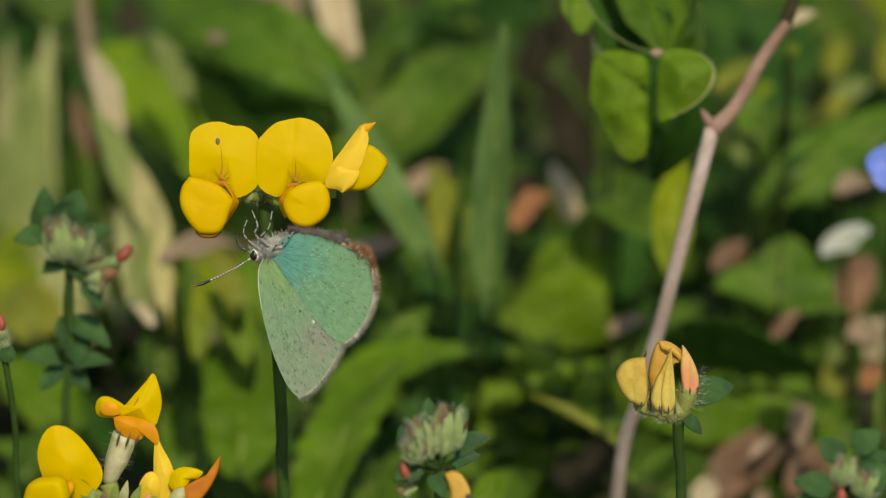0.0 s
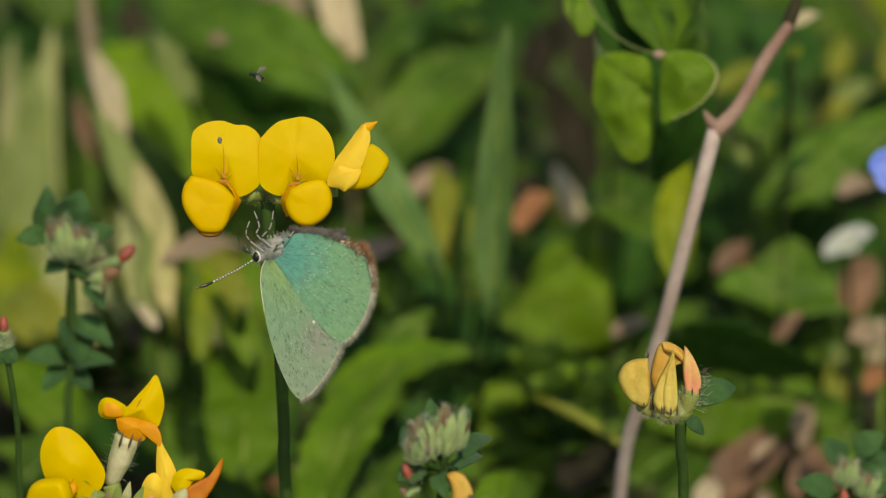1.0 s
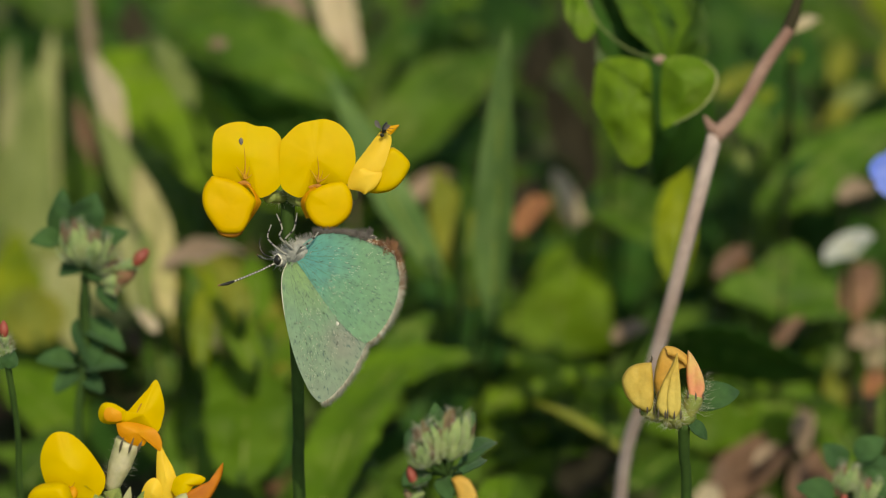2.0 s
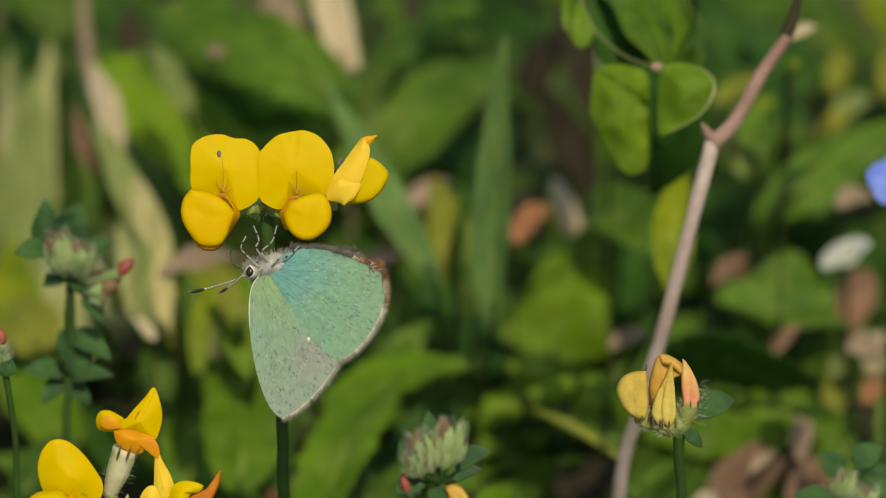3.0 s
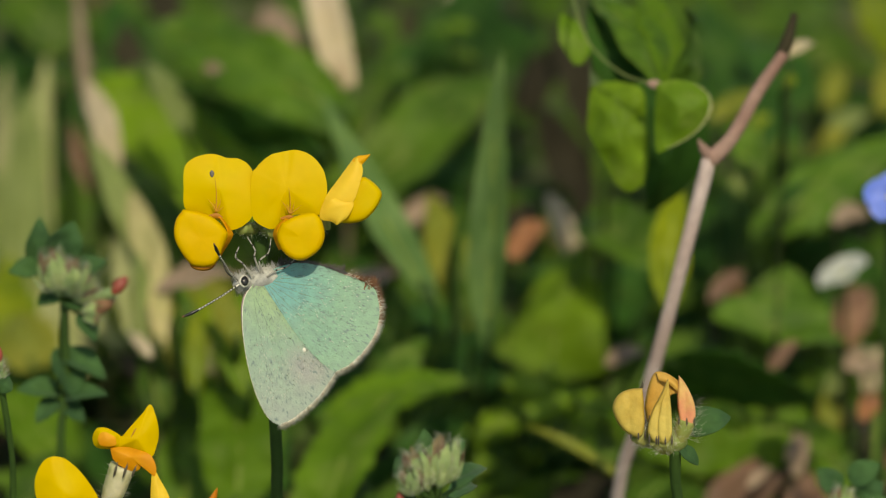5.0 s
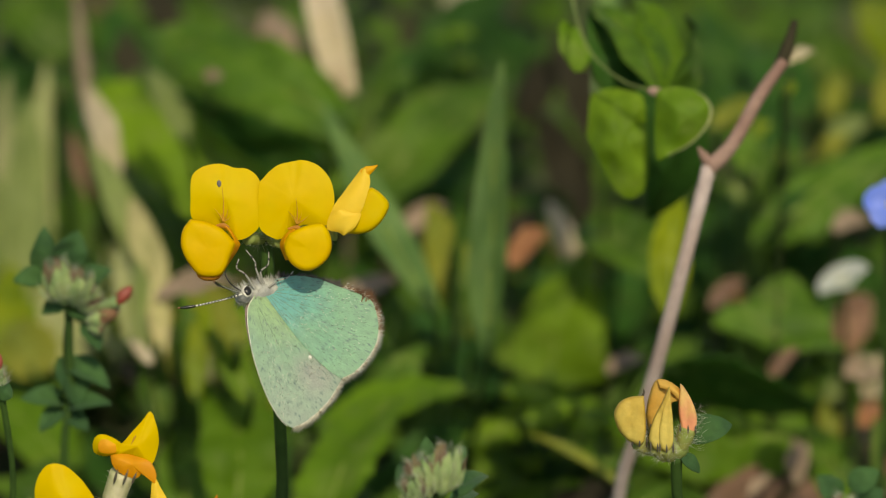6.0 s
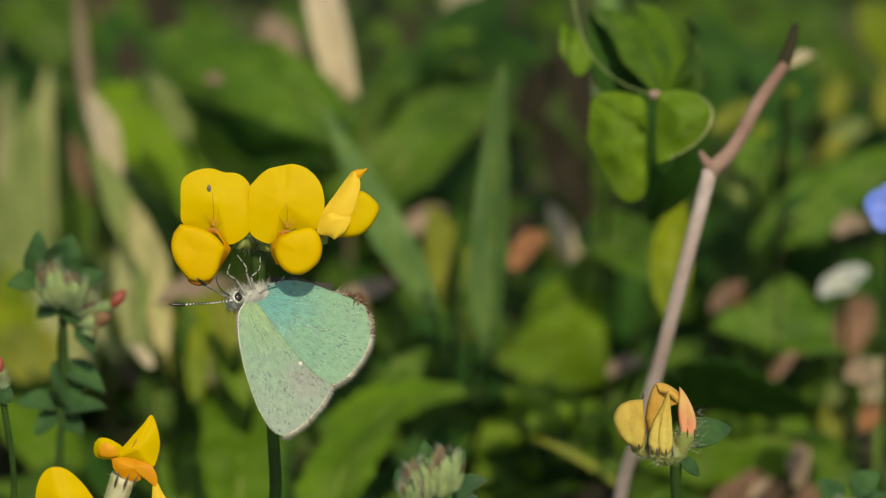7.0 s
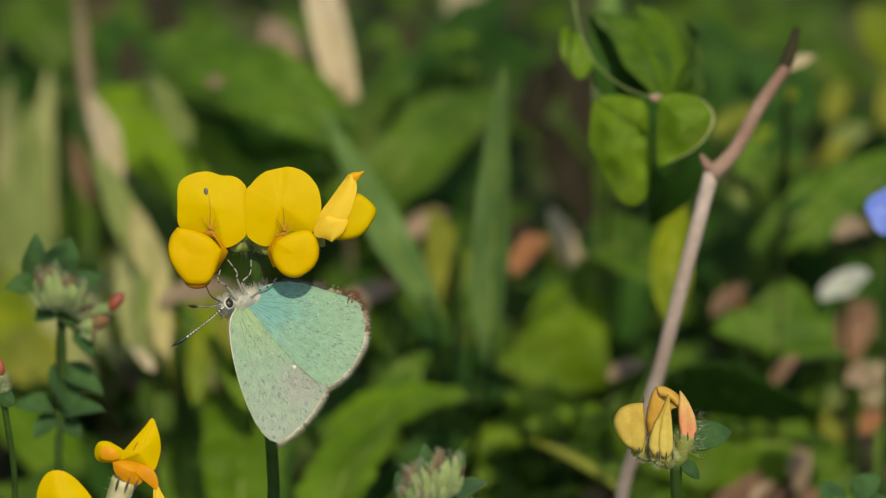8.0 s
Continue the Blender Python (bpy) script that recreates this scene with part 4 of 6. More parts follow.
    bm = pad(bmesh.new(), [at(-9.74, 7.47, -0.4), at(-8.16, 8.53, -0.6), at(-7.10, 9.69, -0.6), at(-6.46, 9.59, -0.6), at(-5.72, 9.00, -0.5), at(-5.19, 8.26, -0.4), at(-5.40, 7.41, -0.4), at(-6.14, 6.30, -0.4), at(-7.10, 5.61, -0.4), at(-8.58, 5.40, -0.4), at(-9.74, 5.88, -0.4)], 2.4, 4.4)
    flower = part("flower", bm, YELLOW, thing, "half-open yellow flower with a pale folded standard")
    bm = folded(bmesh.new(), [at(-7.73, 11.55, -1.2), at(-8.47, 10.59, -1.3), at(-9.37, 9.37, -1.4), at(-10.27, 8.16, -1.4), at(-10.75, 7.04, -1.4)],
                [at(-7.26, 11.49, -1.4), at(-6.99, 10.33, -1.7), at(-7.26, 9.16, -1.9), at(-7.63, 8.00, -1.9), at(-8.05, 7.15, -1.8)], 0.35, 6, 8)
    part("standard_petal", bm, PALE_YELLOW, flower, thick=0.12)
    bm = folded(bmesh.new(), [at(-10.54, 7.57, -1.7), at(-10.96, 6.51, -1.7), at(-10.91, 5.83, -1.7), at(-9.96, 5.61, -1.8), at(-9.43, 5.30, -1.8)],
                [at(-9.53, 7.68, -2.1), at(-8.58, 7.36, -2.3), at(-7.84, 7.31, -2.3), at(-8.37, 6.09, -2.2), at(-9.37, 5.30, -1.9)], 0.3, 6, 8)
    part("folded_lobe", bm, PALE_YELLOW, flower, thick=0.1)
    bm = folded(bmesh.new(), [at(-7.94, 11.33, -1.5), at(-7.41, 11.70, -1.5), at(-6.83, 11.76, -1.5), at(-6.30, 11.86, -1.5)], [at(-7.20, 10.38, -1.5), at(-7.10, 10.86, -1.5), at(-6.78, 11.23, -1.5), at(-6.30, 11.81, -1.5)], 0.2, 5, 5)
    part("petal_tip", bm, AMBER, flower, "amber hooked petal tip", thick=0.1)
    calyx(flower, hub + AWAY * (0.5 * MM), at(-10.27, 5.67, 0.6), 1.7, BUD_CALYX, 3, 40, False)
    bm = pod(bmesh.new(), hub - RISE * (0.4 * MM), hub + RISE * (1.2 * MM), 1.5, 1.4, NEAR)
    part("receptacle", bm, CALYX, thing)
    bm = pod(bmesh.new(), at(-21.13, 10.43, -1.6), at(-21.08, 9.74, -1.6), 0.42, 0.14, NEAR)
    part("speck", bm, DARK_FUR, thing, "grey speck on a petal")
    return thing


TREFOIL = trefoil_head()


def lower_trefoil():
    """The second trefoil, lower down, with three opened flowers."""
    hub = at(-30.66, -24.57, -4)
    foot = below(hub, 4, 8)
    thing = root("trefoil_plant", foot, "bird's-foot trefoil with yellow and orange opened flowers", "flower")
    part("stem", tube(bmesh.new(), [foot, foot.lerp(hub, 0.6), hub], [0.7, 0.6, 0.6], 10, 6), STEM, thing)
    bm = cushion(bmesh.new(), at(-37.07, -23.14, -8.4), 4.4, 3.6, 2.4, 20, -20, 10, 3.1)
    flower = part("flower", bm, YELLOW, thing, "yellow flower facing outwards")
    rim = [at(-34.32, -23.46, -7), at(-36.22, -22.83, -7), at(-37.39, -21.66, -7), at(-38.02, -19.65, -7.2), at(-37.81, -18.06, -7.4), at(-37.07, -16.89, -7.4), at(-36.12, -16.58, -7.4), at(-35.06, -16.89, -7.3), at(-33.84, -17.95, -7.2), at(-32.78, -19.33, -7), at(-31.99, -20.81, -6.8), at(-32.20, -22.08, -6.8), at(-33.15, -23.04, -6.8)]
    part("standard_petal", petal(bmesh.new(), rim, at(-35.27, -19.81, -7.6), 0.6, 0.2, 3.3, (0.12, -0.25)), YELLOW, flower, thick=0.12)
    veins(flower, at(-35.22, -21.98, -7.1), 5, 0, ((0, 3.0), (-20, 1.6), (20, 1.6)))
    bm = pod(bmesh.new(), at(-34.85, -21.66, -7.4), at(-35.06, -23.14, -7.8), 0.9, 0.8, NEAR)
    part("throat", bm, AMBER, flower)
    calyx(flower, hub, at(-33.58, -23.25, -6), 2.3, CALYX, 5, 20)

    cup_base, cup_mouth = at(-31.35, -21.98, -4), at(-29.76, -17.42, -5)
    rim = [at(-30.98, -14.56, -5.6), at(-30.08, -14.88, -5.4), at(-28.81, -13.56, -5), at(-27.86, -12.50, -4.8), at(-27.17, -11.70, -4.6), at(-26.64, -12.97, -4.7), at(-26.43, -14.35, -4.8), at(-26.64, -15.57, -5), at(-27.11, -16.58, -5.2), at(-28.28, -16.05, -5.4), at(-29.60, -15.73, -5.5), at(-30.77, -15.73, -5.6)]
    bm = petal(bmesh.new(), rim, at(-28.39, -14.88, -5.5), 0.35, 0.3, 7.7, (0.12, 0.5))
    flower = part("flower", bm, YELLOW, thing, "yellow flower with a pointed standard and an orange underside", thick=0.12)
    part("petal_vein", tube(bmesh.new(), [at(-29.02, -14.88, -5.4), at(-28.65, -14.14, -5.4), at(-28.49, -13.88, -5.4)], [0.05, 0.08, 0.02], 5, 3), VEIN, flower)
    rim = [at(-30.08, -14.56, -5.9), at(-31.25, -13.93, -5.9), at(-32.09, -13.93, -5.8), at(-32.52, -14.56, -5.7), at(-32.46, -15.41, -5.7), at(-31.88, -15.78, -5.8), at(-30.82, -15.78, -5.9), at(-30.08, -15.52, -5.9)]
    bm = petal(bmesh.new(), rim, at(-31.46, -14.72, -6.2), 0.5, 0.35, 2.2)
    part("curled_lobe", bm, YELLOW, flower, thick=0.12)
    # amber patch laid in front, shade of the hollow put into its colour
    rim = [at(-30.40, -14.78, -6.2), at(-31.25, -14.30, -6.3), at(-31.83, -14.35, -6.3), at(-32.09, -14.88, -6.3), at(-31.88, -15.46, -6.3), at(-31.14, -15.62, -6.3), at(-30.40, -15.46, -6.2)]
    part("lobe_inside", petal(bmesh.new(), rim, at(-31.30, -14.99, -6.35), 0.1, 0.1, 4.2), AMBER, flower, "amber patch coloured as the lobe's shaded inside")
    rim = [at(-30.88, -15.78, -6), at(-29.60, -15.68, -6), at(-28.28, -15.99, -6), at(-27.17, -16.47, -6), at(-26.64, -17.53, -5.9), at(-26.80, -18.38, -5.8), at(-27.33, -17.48, -5.9), at(-27.91, -17.26, -6), at(-28.39, -17.85, -6), at(-29.23, -17.79, -6), at(-30.08, -17.32, -6), at(-30.66, -16.73, -6)]
    bm = petal(bmesh.new(), rim, at(-29.02, -16.63, -6.3), 0.35, 0.45, 5.1)
    part("wing_petal", bm, AMBER, flower, thick=0.12)
    for a, b in ((at(-30.61, -18.48, -6.1), at(-30.19, -17.00, -6.4)), (at(-29.76, -18.59, -6.3), at(-29.23, -17.11, -6.5)), (at(-28.92, -18.48, -6.1), at(-28.44, -17.32, -6.3))):
        part("calyx_tooth", blade(bmesh.new(), a, b, 0.26, NEAR, "lance", nu=1, nv=6), DARK_TOOTH, flower, "dark pointed tooth", thick=0.05)
    calyx(flower, cup_base, cup_mouth, 2.2, CALYX_PALE, 6, 60, False)
    calyx(flower, hub, cup_base, 1.6, CALYX, 7, 30, False)

    rim = [at(-26.69, -24.04, -6), at(-27.06, -21.66, -5.9), at(-27.11, -19.65, -5.8), at(-26.90, -17.74, -5.6), at(-26.27, -18.80, -5.7), at(-25.53, -20.18, -5.8), at(-25.16, -21.77, -5.9), at(-25.42, -23.78, -6)]
    bm = petal(bmesh.new(), rim, at(-26.21, -21.02, -6.2), 0.4, 0.4, 8.3, (0.1, -0.2))
    flower = part("flower", bm, PALE_YELLOW, thing, "fading flower with a pale standard and an orange keel", thick=0.12)
    rim = [at(-25.74, -22.08, -6.6), at(-25.42, -21.02, -6.6), at(-24.47, -20.50, -6.6), at(-23.30, -20.60, -6.6), at(-22.56, -20.92, -6.5), at(-22.98, -21.45, -6.6), at(-23.73, -21.66, -6.6), at(-24.26, -22.51, -6.7), at(-25.10, -22.72, -6.7)]
    bm = petal(bmesh.new(), rim, at(-24.57, -21.45, -6.9), 0.3, 0.5, 9.1)
    part("wing_petal", bm, YELLOW, flower, thick=0.12)
    bm = petal(bmesh.new(), [at(-28.28, -23.78, -6), at(-28.49, -22.30, -6), at(-27.96, -21.24, -6), at(-27.22, -20.92, -6), at(-26.69, -21.66, -6), at(-26.59, -23.25, -6)], at(-27.54, -22.30, -6.3), 0.3, 0.4, 3.9)
    part("wing_petal", bm, PALE_YELLOW, flower, thick=0.12)
    bm = pad(bmesh.new(), [at(-25.63, -24.04, -6.4), at(-24.68, -22.61, -6.4), at(-23.25, -21.66, -6.3), at(-22.03, -21.02, -6.2), at(-21.18, -19.86, -6.1), at(-20.87, -19.44, -6.1), at(-20.92, -20.39, -6.1), at(-21.40, -21.66, -6.2), at(-22.45, -23.25, -6.3), at(-24.04, -24.31, -6.4)], 1.6, 6.1)
    part("keel", bm, RUST_PETAL, flower, "rust-orange pointed keel")
    bm = pod(bmesh.new(), at(-25.37, -24.04, -7.2), at(-24.31, -22.30, -7.4), 1.4, 1.0, NEAR)
    part("keel_base", bm, CALYX_PALE, flower)
    calyx(flower, hub, at(-27.22, -24.04, -5.5), 2.0, CALYX, 8, 20)
    for a, b, mat in ((at(-30.13, -24.04, -6), at(-29.55, -21.66, -7), CALYX_PALE), (at(-29.23, -24.31, -6), at(-28.28, -22.08, -7), CALYX), (at(-30.93, -23.78, -6), at(-30.66, -21.92, -7), CALYX), (at(-28.54, -24.57, -6), at(-27.33, -22.83, -7), BUD_PINK), (at(-31.99, -24.31, -6.5), at(-31.67, -22.61, -7), PURPLE)):
        part("bract", blade(bmesh.new(), a, b, 0.9, facing(0.1, 0.3, 0.9), "lance", fold=0.4, ripple=0.3, nu=2, nv=8), mat, thing, thick=0.06)


lower_trefoil()


def bud_head():
    hub = at(22.03, -15.73, 3.5)
    low = at(22.30, -23.35, 8)
    foot = below(low, 1, 4)
    thing = root("trefoil_plant", foot, "trefoil with a tight head of yellow and salmon flower buds", "flower bud")
    part("stem", tube(bmesh.new(), [foot, foot.lerp(low, 0.6), low, at(22.08, -19.01, 5.5), hub], [0.6, 0.52, 0.5, 0.58], 12, 6), STEM, thing)
    for rim, deep, mat, low_end, mouth, cup, seed in (
            ([at(18.96, -10.12, 2.4), at(17.79, -10.22, 2.4), at(16.84, -10.64, 2.4), at(16.31, -11.39, 2.4), at(16.21, -12.23, 2.4), at(16.73, -13.50, 2.4), at(17.69, -14.46, 2.4), at(18.75, -14.78, 2.4), at(19.17, -13.72, 2.4), at(19.12, -11.60, 2.4)],
             2.6, BUD, at(19.91, -15.41, 3.4), at(18.54, -14.46, 2.6), 1.6, 11),
            ([at(19.17, -12.02, 4.4), at(19.38, -10.54, 4.4), at(19.81, -9.16, 4.4), at(20.34, -8.58, 4.4), at(21.29, -8.74, 4.4), at(22.24, -9.37, 4.2), at(22.61, -9.90, 4.2), at(22.35, -10.54, 4.2), at(21.50, -10.96, 4.2), at(20.71, -13.19, 4.4), at(19.65, -13.72, 4.4)],
             2.8, BUD_ORANGE, at(20.97, -15.20, 4), at(20.34, -13.19, 4.4), 1.8, 12),
            ([at(22.40, -8.95, 3), at(22.24, -10.54, 2.8), at(22.30, -12.13, 2.8), at(22.67, -13.72, 2.8), at(23.41, -13.93, 2.8), at(23.94, -12.87, 2.8), at(23.88, -11.70, 2.8), at(23.41, -10.43, 2.9), at(22.83, -9.43, 3)],
             1.7, BUD_PINK, at(22.45, -15.20, 3), at(23.09, -13.19, 2.8), 1.7, 14),
            ([at(21.34, -9.27, 1.7), at(20.65, -10.80, 1.5), at(19.91, -12.23, 1.3), at(19.49, -13.72, 1.2), at(19.54, -14.56, 1.2), at(20.12, -15.31, 1.2), at(20.76, -15.09, 1.2), at(20.87, -13.19, 1.2), at(21.18, -11.07, 1.5)],
             2.2, BUD, at(21.08, -16.10, 2), at(20.23, -14.88, 1.3), 1.5, 15),
            ([at(21.40, -9.21, 1.3), at(20.81, -11.07, 1), at(20.39, -13.19, 0.8), at(20.44, -14.78, 0.8), at(21.08, -15.46, 0.8), at(21.71, -14.56, 0.8), at(21.71, -12.66, 0.9), at(21.55, -10.80, 1.1)],
             2.0, BUD, at(21.50, -16.10, 2), at(21.08, -14.99, 1), 1.5, 16)):
        flower = part("bud", pad(bmesh.new(), rim, deep, seed * 1.3, (0.12, 0.05), 0.1), mat, thing)
        calyx(flower, low_end, mouth, cup, BUD_CALYX, seed, 110, False)
        for k in (-1, 0, 1):
            a = mouth + ACROSS * (k * cup * 0.42 * MM) + NEAR * ((0.75 if k == 0 else 0.5) * deep * 0.62 * MM)
            tooth = blade(bmesh.new(), a - RISE * (0.5 * MM), a + RISE * ((0.55 if k else 0.35) * MM) + NEAR * (0.12 * MM), 0.2, NEAR, "lance", nu=1, nv=5)
            part("calyx_tooth", tooth, DARK_TOOTH, flower, thick=0.05)
    bm = folded(bmesh.new(), [at(20.23, -8.63, 3.2), at(21.18, -8.84, 2.8), at(22.03, -9.37, 2.8), at(22.56, -10.01, 3)], [at(20.55, -9.37, 2.6), at(21.18, -9.59, 2.4), at(21.82, -10.01, 2.4), at(22.30, -10.54, 2.6)], 0.3, 5, 6)
    part("folded_petal", bm, BUD_ORANGE, thing, thick=0.08)
    bm = tube(bmesh.new(), [at(18.85, -10.22, 2.6), at(19.01, -9.80, 2.5), at(18.96, -9.48, 2.5)], [0.13, 0.1, 0.03], 6, 3)
    part("bud_beak", bm, DARK_TOOTH, thing, "dark tip of a bud")
    for base, tip, width, face in ((at(22.88, -14.14, 4), at(27.27, -12.75, 6), 2.9, facing(0.1, 0.4, 0.8)), (at(22.35, -15.57, 3.4), at(24.26, -17.32, 4), 1.5, facing(0.3, 0.3, 0.9)),
                                   (at(23.30, -13.72, 6), at(25.31, -11.81, 8), 1.5, facing(-0.2, 0.5, 0.8))):
        part("leaflet", blade(bmesh.new(), base, tip, width, face, "lance" if width < 2 else "ovate", fold=0.3, ripple=0.3, curl=0.05), SPRIG_LEAF, thing, thick=0.12)
    rng = random.Random(21)
    spots = [(at(23.51, -12.66, 4) + ACROSS * (rng.uniform(-1.2, 1.0) * MM) + RISE * (rng.uniform(-2.6, 1.6) * MM) + NEAR * (rng.uniform(-0.5, 1) * MM),
              facing(rng.uniform(0.2, 1.2), rng.uniform(-0.4, 0.8), 0.4)) for _ in range(140)]
    part("hairs", spikes(bmesh.new(), spots, 1.0, 0.025, rng), HAIR, thing, kind="stuff")
    part("receptacle", pod(bmesh.new(), hub - RISE * (0.5 * MM), hub + RISE * (2.0 * MM), 2.4, 2.2, NEAR), CALYX, thing)
    return thing


BUD_HEAD = bud_head()


# ---- downy sprigs ----
def sprig(label, hub, leaflets, cups, seed, low, extras=(), slim=1.0):
    """A downy sprig: leaflets and bud cups on a stem; extras: small coloured buds."""
    rng = random.Random(seed)
    foot = below(low, 2, 5)
    thing = root("trefoil_sprig", foot, label, "plant", "downy sprigs")
    part("stem", tube(bmesh.new(), [foot, foot.lerp(low, 0.6), low, low.lerp(hub, 0.5) + ACROSS * 0.0004, hub], [r * slim for r in (0.55, 0.48, 0.42, 0.45)], 10, 5), STEM, thing)
    for base, tip, width, face in leaflets:
        leaf = part("leaflet", blade(bmesh.new(), base, tip, width, face, "ovate", fold=0.3, ripple=0.25, curl=0.06, nv=10), SPRIG_LEAF, thing, thick=0.15)
        part("leaf_stalk", tube(bmesh.new(), [hub.lerp(base, 0.1), base.lerp(hub, 0.4), base.lerp(tip, 0.1)], [0.3, 0.22, 0.15], 6, 3), STEM, leaf)
    for base, tip, width in cups:
        way = (tip - base).normalized()
        side = way.orthogonal().normalized()
        cup = part("bud_cup", pod(bmesh.new(), base, base.lerp(tip, 0.75), width * 0.62, width * 0.58, NEAR, 0.5, 0, 14, 10, 0.1, 0.2), SPRIG_PALE, thing)
        for k in range(19):
            out = Matrix.Rotation(k * 2.4 + rng.random() * 0.4, 3, way) @ side
            high = 0.2 + 0.5 * k / 19
            a = base.lerp(tip, high * 0.5) + out * (width * 0.22 * MM)
            b = base.lerp(tip, high + 0.32) + out * (width * (0.58 - 0.36 * k / 19 + rng.uniform(-0.05, 0.1)) * MM)
            purple = k > 9 and k % 3 != 0
            part("bract", blade(bmesh.new(), a, b, width * 0.33, out, "lance", fold=0.35, arch=0.08, nu=2, nv=7),
                 PURPLE if purple else SPRIG_PALE, cup, "purplish bract" if purple else "", thick=0.06)
        spots = []
        for _ in range(260):
            out = Matrix.Rotation(rng.uniform(0, 6.28), 3, way) @ side
            f = rng.uniform(0.15, 0.95)
            spots.append((base.lerp(tip, f) + out * (width * (0.45 - 0.25 * f) * MM), out + way * 0.6))
        part("hairs", spikes(bmesh.new(), spots, 1.1, 0.03, rng), HAIR, cup, kind="stuff")
        part("bud_stalk", tube(bmesh.new(), [hub, hub.lerp(base, 0.6), base.lerp(tip, 0.2)], [0.35, 0.3, 0.4], 6, 3), STEM, cup)
    for base, tip, width, mat in extras:
        bud = part("bud", pod(bmesh.new(), base, tip, width, width * 0.85, NEAR, 0.5, 0.05, 14, 12, 0.15), mat, thing)
        calyx(bud, base.lerp(hub, 0.35), base.lerp(tip, 0.15), width * 0.9, SPRIG_PALE, seed + 3, 25)
    return thing


SPRIG = sprig("downy grey-green trefoil sprig with a pale bud and a yellow one", at(-0.32, -20.60, -20), [
    (at(1.38, -19.54, -17.6), at(4.45, -17.32, -11.6), 1.9, facing(-0.2, 0.3, 0.8)), (at(-2.07, -20.60, -21.2), at(-4.45, -21.66, -22.4), 2.6, facing(-0.4, 0.5, 0.7)),
    (at(-0.74, -21.13, -20), at(0.05, -23.25, -22.4), 1.8, facing(-0.2, 0.7, 0.6)), (at(-2.33, -19.01, -20), at(-4.02, -16.47, -18.8), 2.2, facing(-0.4, 0.4, 0.8)),
    (at(0.85, -20.60, -6.8), at(3.50, -19.01, -0.8), 1.8, facing(0.1, 0.6, 0.7)), (at(0.85, -16.89, -17.6), at(2.22, -14.78, -15.2), 1.3, facing(0.3, 0.4, 0.8)), (at(-1.01, -17.42, -18.8), at(-1.43, -13.98, -18.8), 2.0, facing(-0.1, 0.3, 0.9))],
    [(at(-1.01, -19.81, -21.2), at(-2.59, -15.57, -22.4), 2.9), (at(-0.11, -19.54, -21.2), at(0.85, -14.35, -21.2), 3.4), (at(-1.91, -20.07, -22.4), at(-3.28, -17.42, -23.6), 2.4)], 31, at(-0.42, -24.31, -17.6),
    [(at(-3.28, -21.77, -22.4), at(-3.87, -19.86, -22.4), 0.85, BUD_RED), (at(-3.60, -23.25, -21.2), at(-4.24, -21.98, -21.2), 0.7, PURPLE)])

rim = [at(0.11, -21.02, -21.2), at(0.85, -20.76, -21.2), at(1.64, -21.02, -21.2), at(2.22, -21.77, -21.2), at(2.59, -22.72, -21.2), at(2.54, -23.78, -21.2), at(1.64, -24.41, -21.2), at(0.74, -24.10, -21.2), at(0.64, -22.61, -21.2)]
part("bud", pad(bmesh.new(), rim, 2.4, 2.7, (0.1, 0.1)), BUD_ORANGE, SPRIG, "fading pale orange bud")
part("bud_scar", pod(bmesh.new(), at(2.22, -22.93, -22.6), at(2.65, -23.67, -22.4), 0.6, 0.4, NEAR), DARK_TOOTH, SPRIG)

LEFT_SPRIG = sprig("blurred downy sprig with blue-green leaflets and a red bud", at(-35.06, -2.17, 40), [
    (at(-37.82, 1.75, 40), at(-37.29, 5.88, 39), 2.6, facing(0.3, 0.1, 0.9)),
    (at(-35.59, 2.44, 40), at(-34.11, 5.46, 39), 3.7, facing(0.4, 0.3, 0.8)),
    (at(-37.29, 1.22, 40), at(-40.25, 0.90, 39), 2.4, facing(0.0, 0.3, 0.9)),
    (at(-34.11, 0.05, 40), at(-31.14, 1.96, 39), 3.2, facing(0.1, 0.6, 0.8)),
    (at(-35.17, -1.11, 40), at(-37.50, -2.17, 39), 2.4, facing(0.0, 0.5, 0.8)),
    (at(-34.90, -1.11, 40), at(-32.63, -2.81, 39), 2.9, facing(0.2, 0.3, 0.8)),
    (at(-33.58, -3.12, 40), at(-32.10, -5.67, 39), 2.2, facing(0.3, 0.3, 0.8)),
    (at(-35.59, -6.30, 43), at(-34.11, -11.07, 42), 3.9, facing(0.5, 0.1, 0.7)),
    (at(-35.38, -6.83, 43), at(-31.14, -9.06, 42), 3.2, facing(0.2, 0.6, 0.7)),
    (at(-35.06, -11.07, 43), at(-31.04, -10.54, 42), 2.4, facing(0.1, 0.7, 0.6)),
    (at(-35.38, -10.54, 44), at(-39.41, -10.12, 43), 2.8, facing(-0.2, 0.6, 0.8)),
    (at(-35.59, -11.33, 44), at(-37.71, -13.19, 43), 2.4, facing(-0.2, 0.5, 0.8)),
    (at(-35.28, -11.60, 44), at(-33.16, -13.19, 43), 2.2, facing(0.3, 0.5, 0.8))],
    [(at(-35.38, -1.54, 38), at(-36.44, 3.23, 37), 3.6), (at(-34.75, -1.54, 38), at(-33.58, 2.07, 37), 3.6), (at(-34.38, -1.80, 39), at(-31.99, 0.05, 38), 2.4)], 32, at(-35.38, -16.90, 45),
    [(at(-30.67, -1.32, 37), at(-29.13, 0.37, 37), 1.3, BUD_RED), (at(-32.20, -3.12, 38), at(-30.30, -1.11, 38), 1.7, DRY_BROWN), (at(-32.20, -4.18, 38), at(-31.67, -2.07, 38), 0.8, PURPLE)])

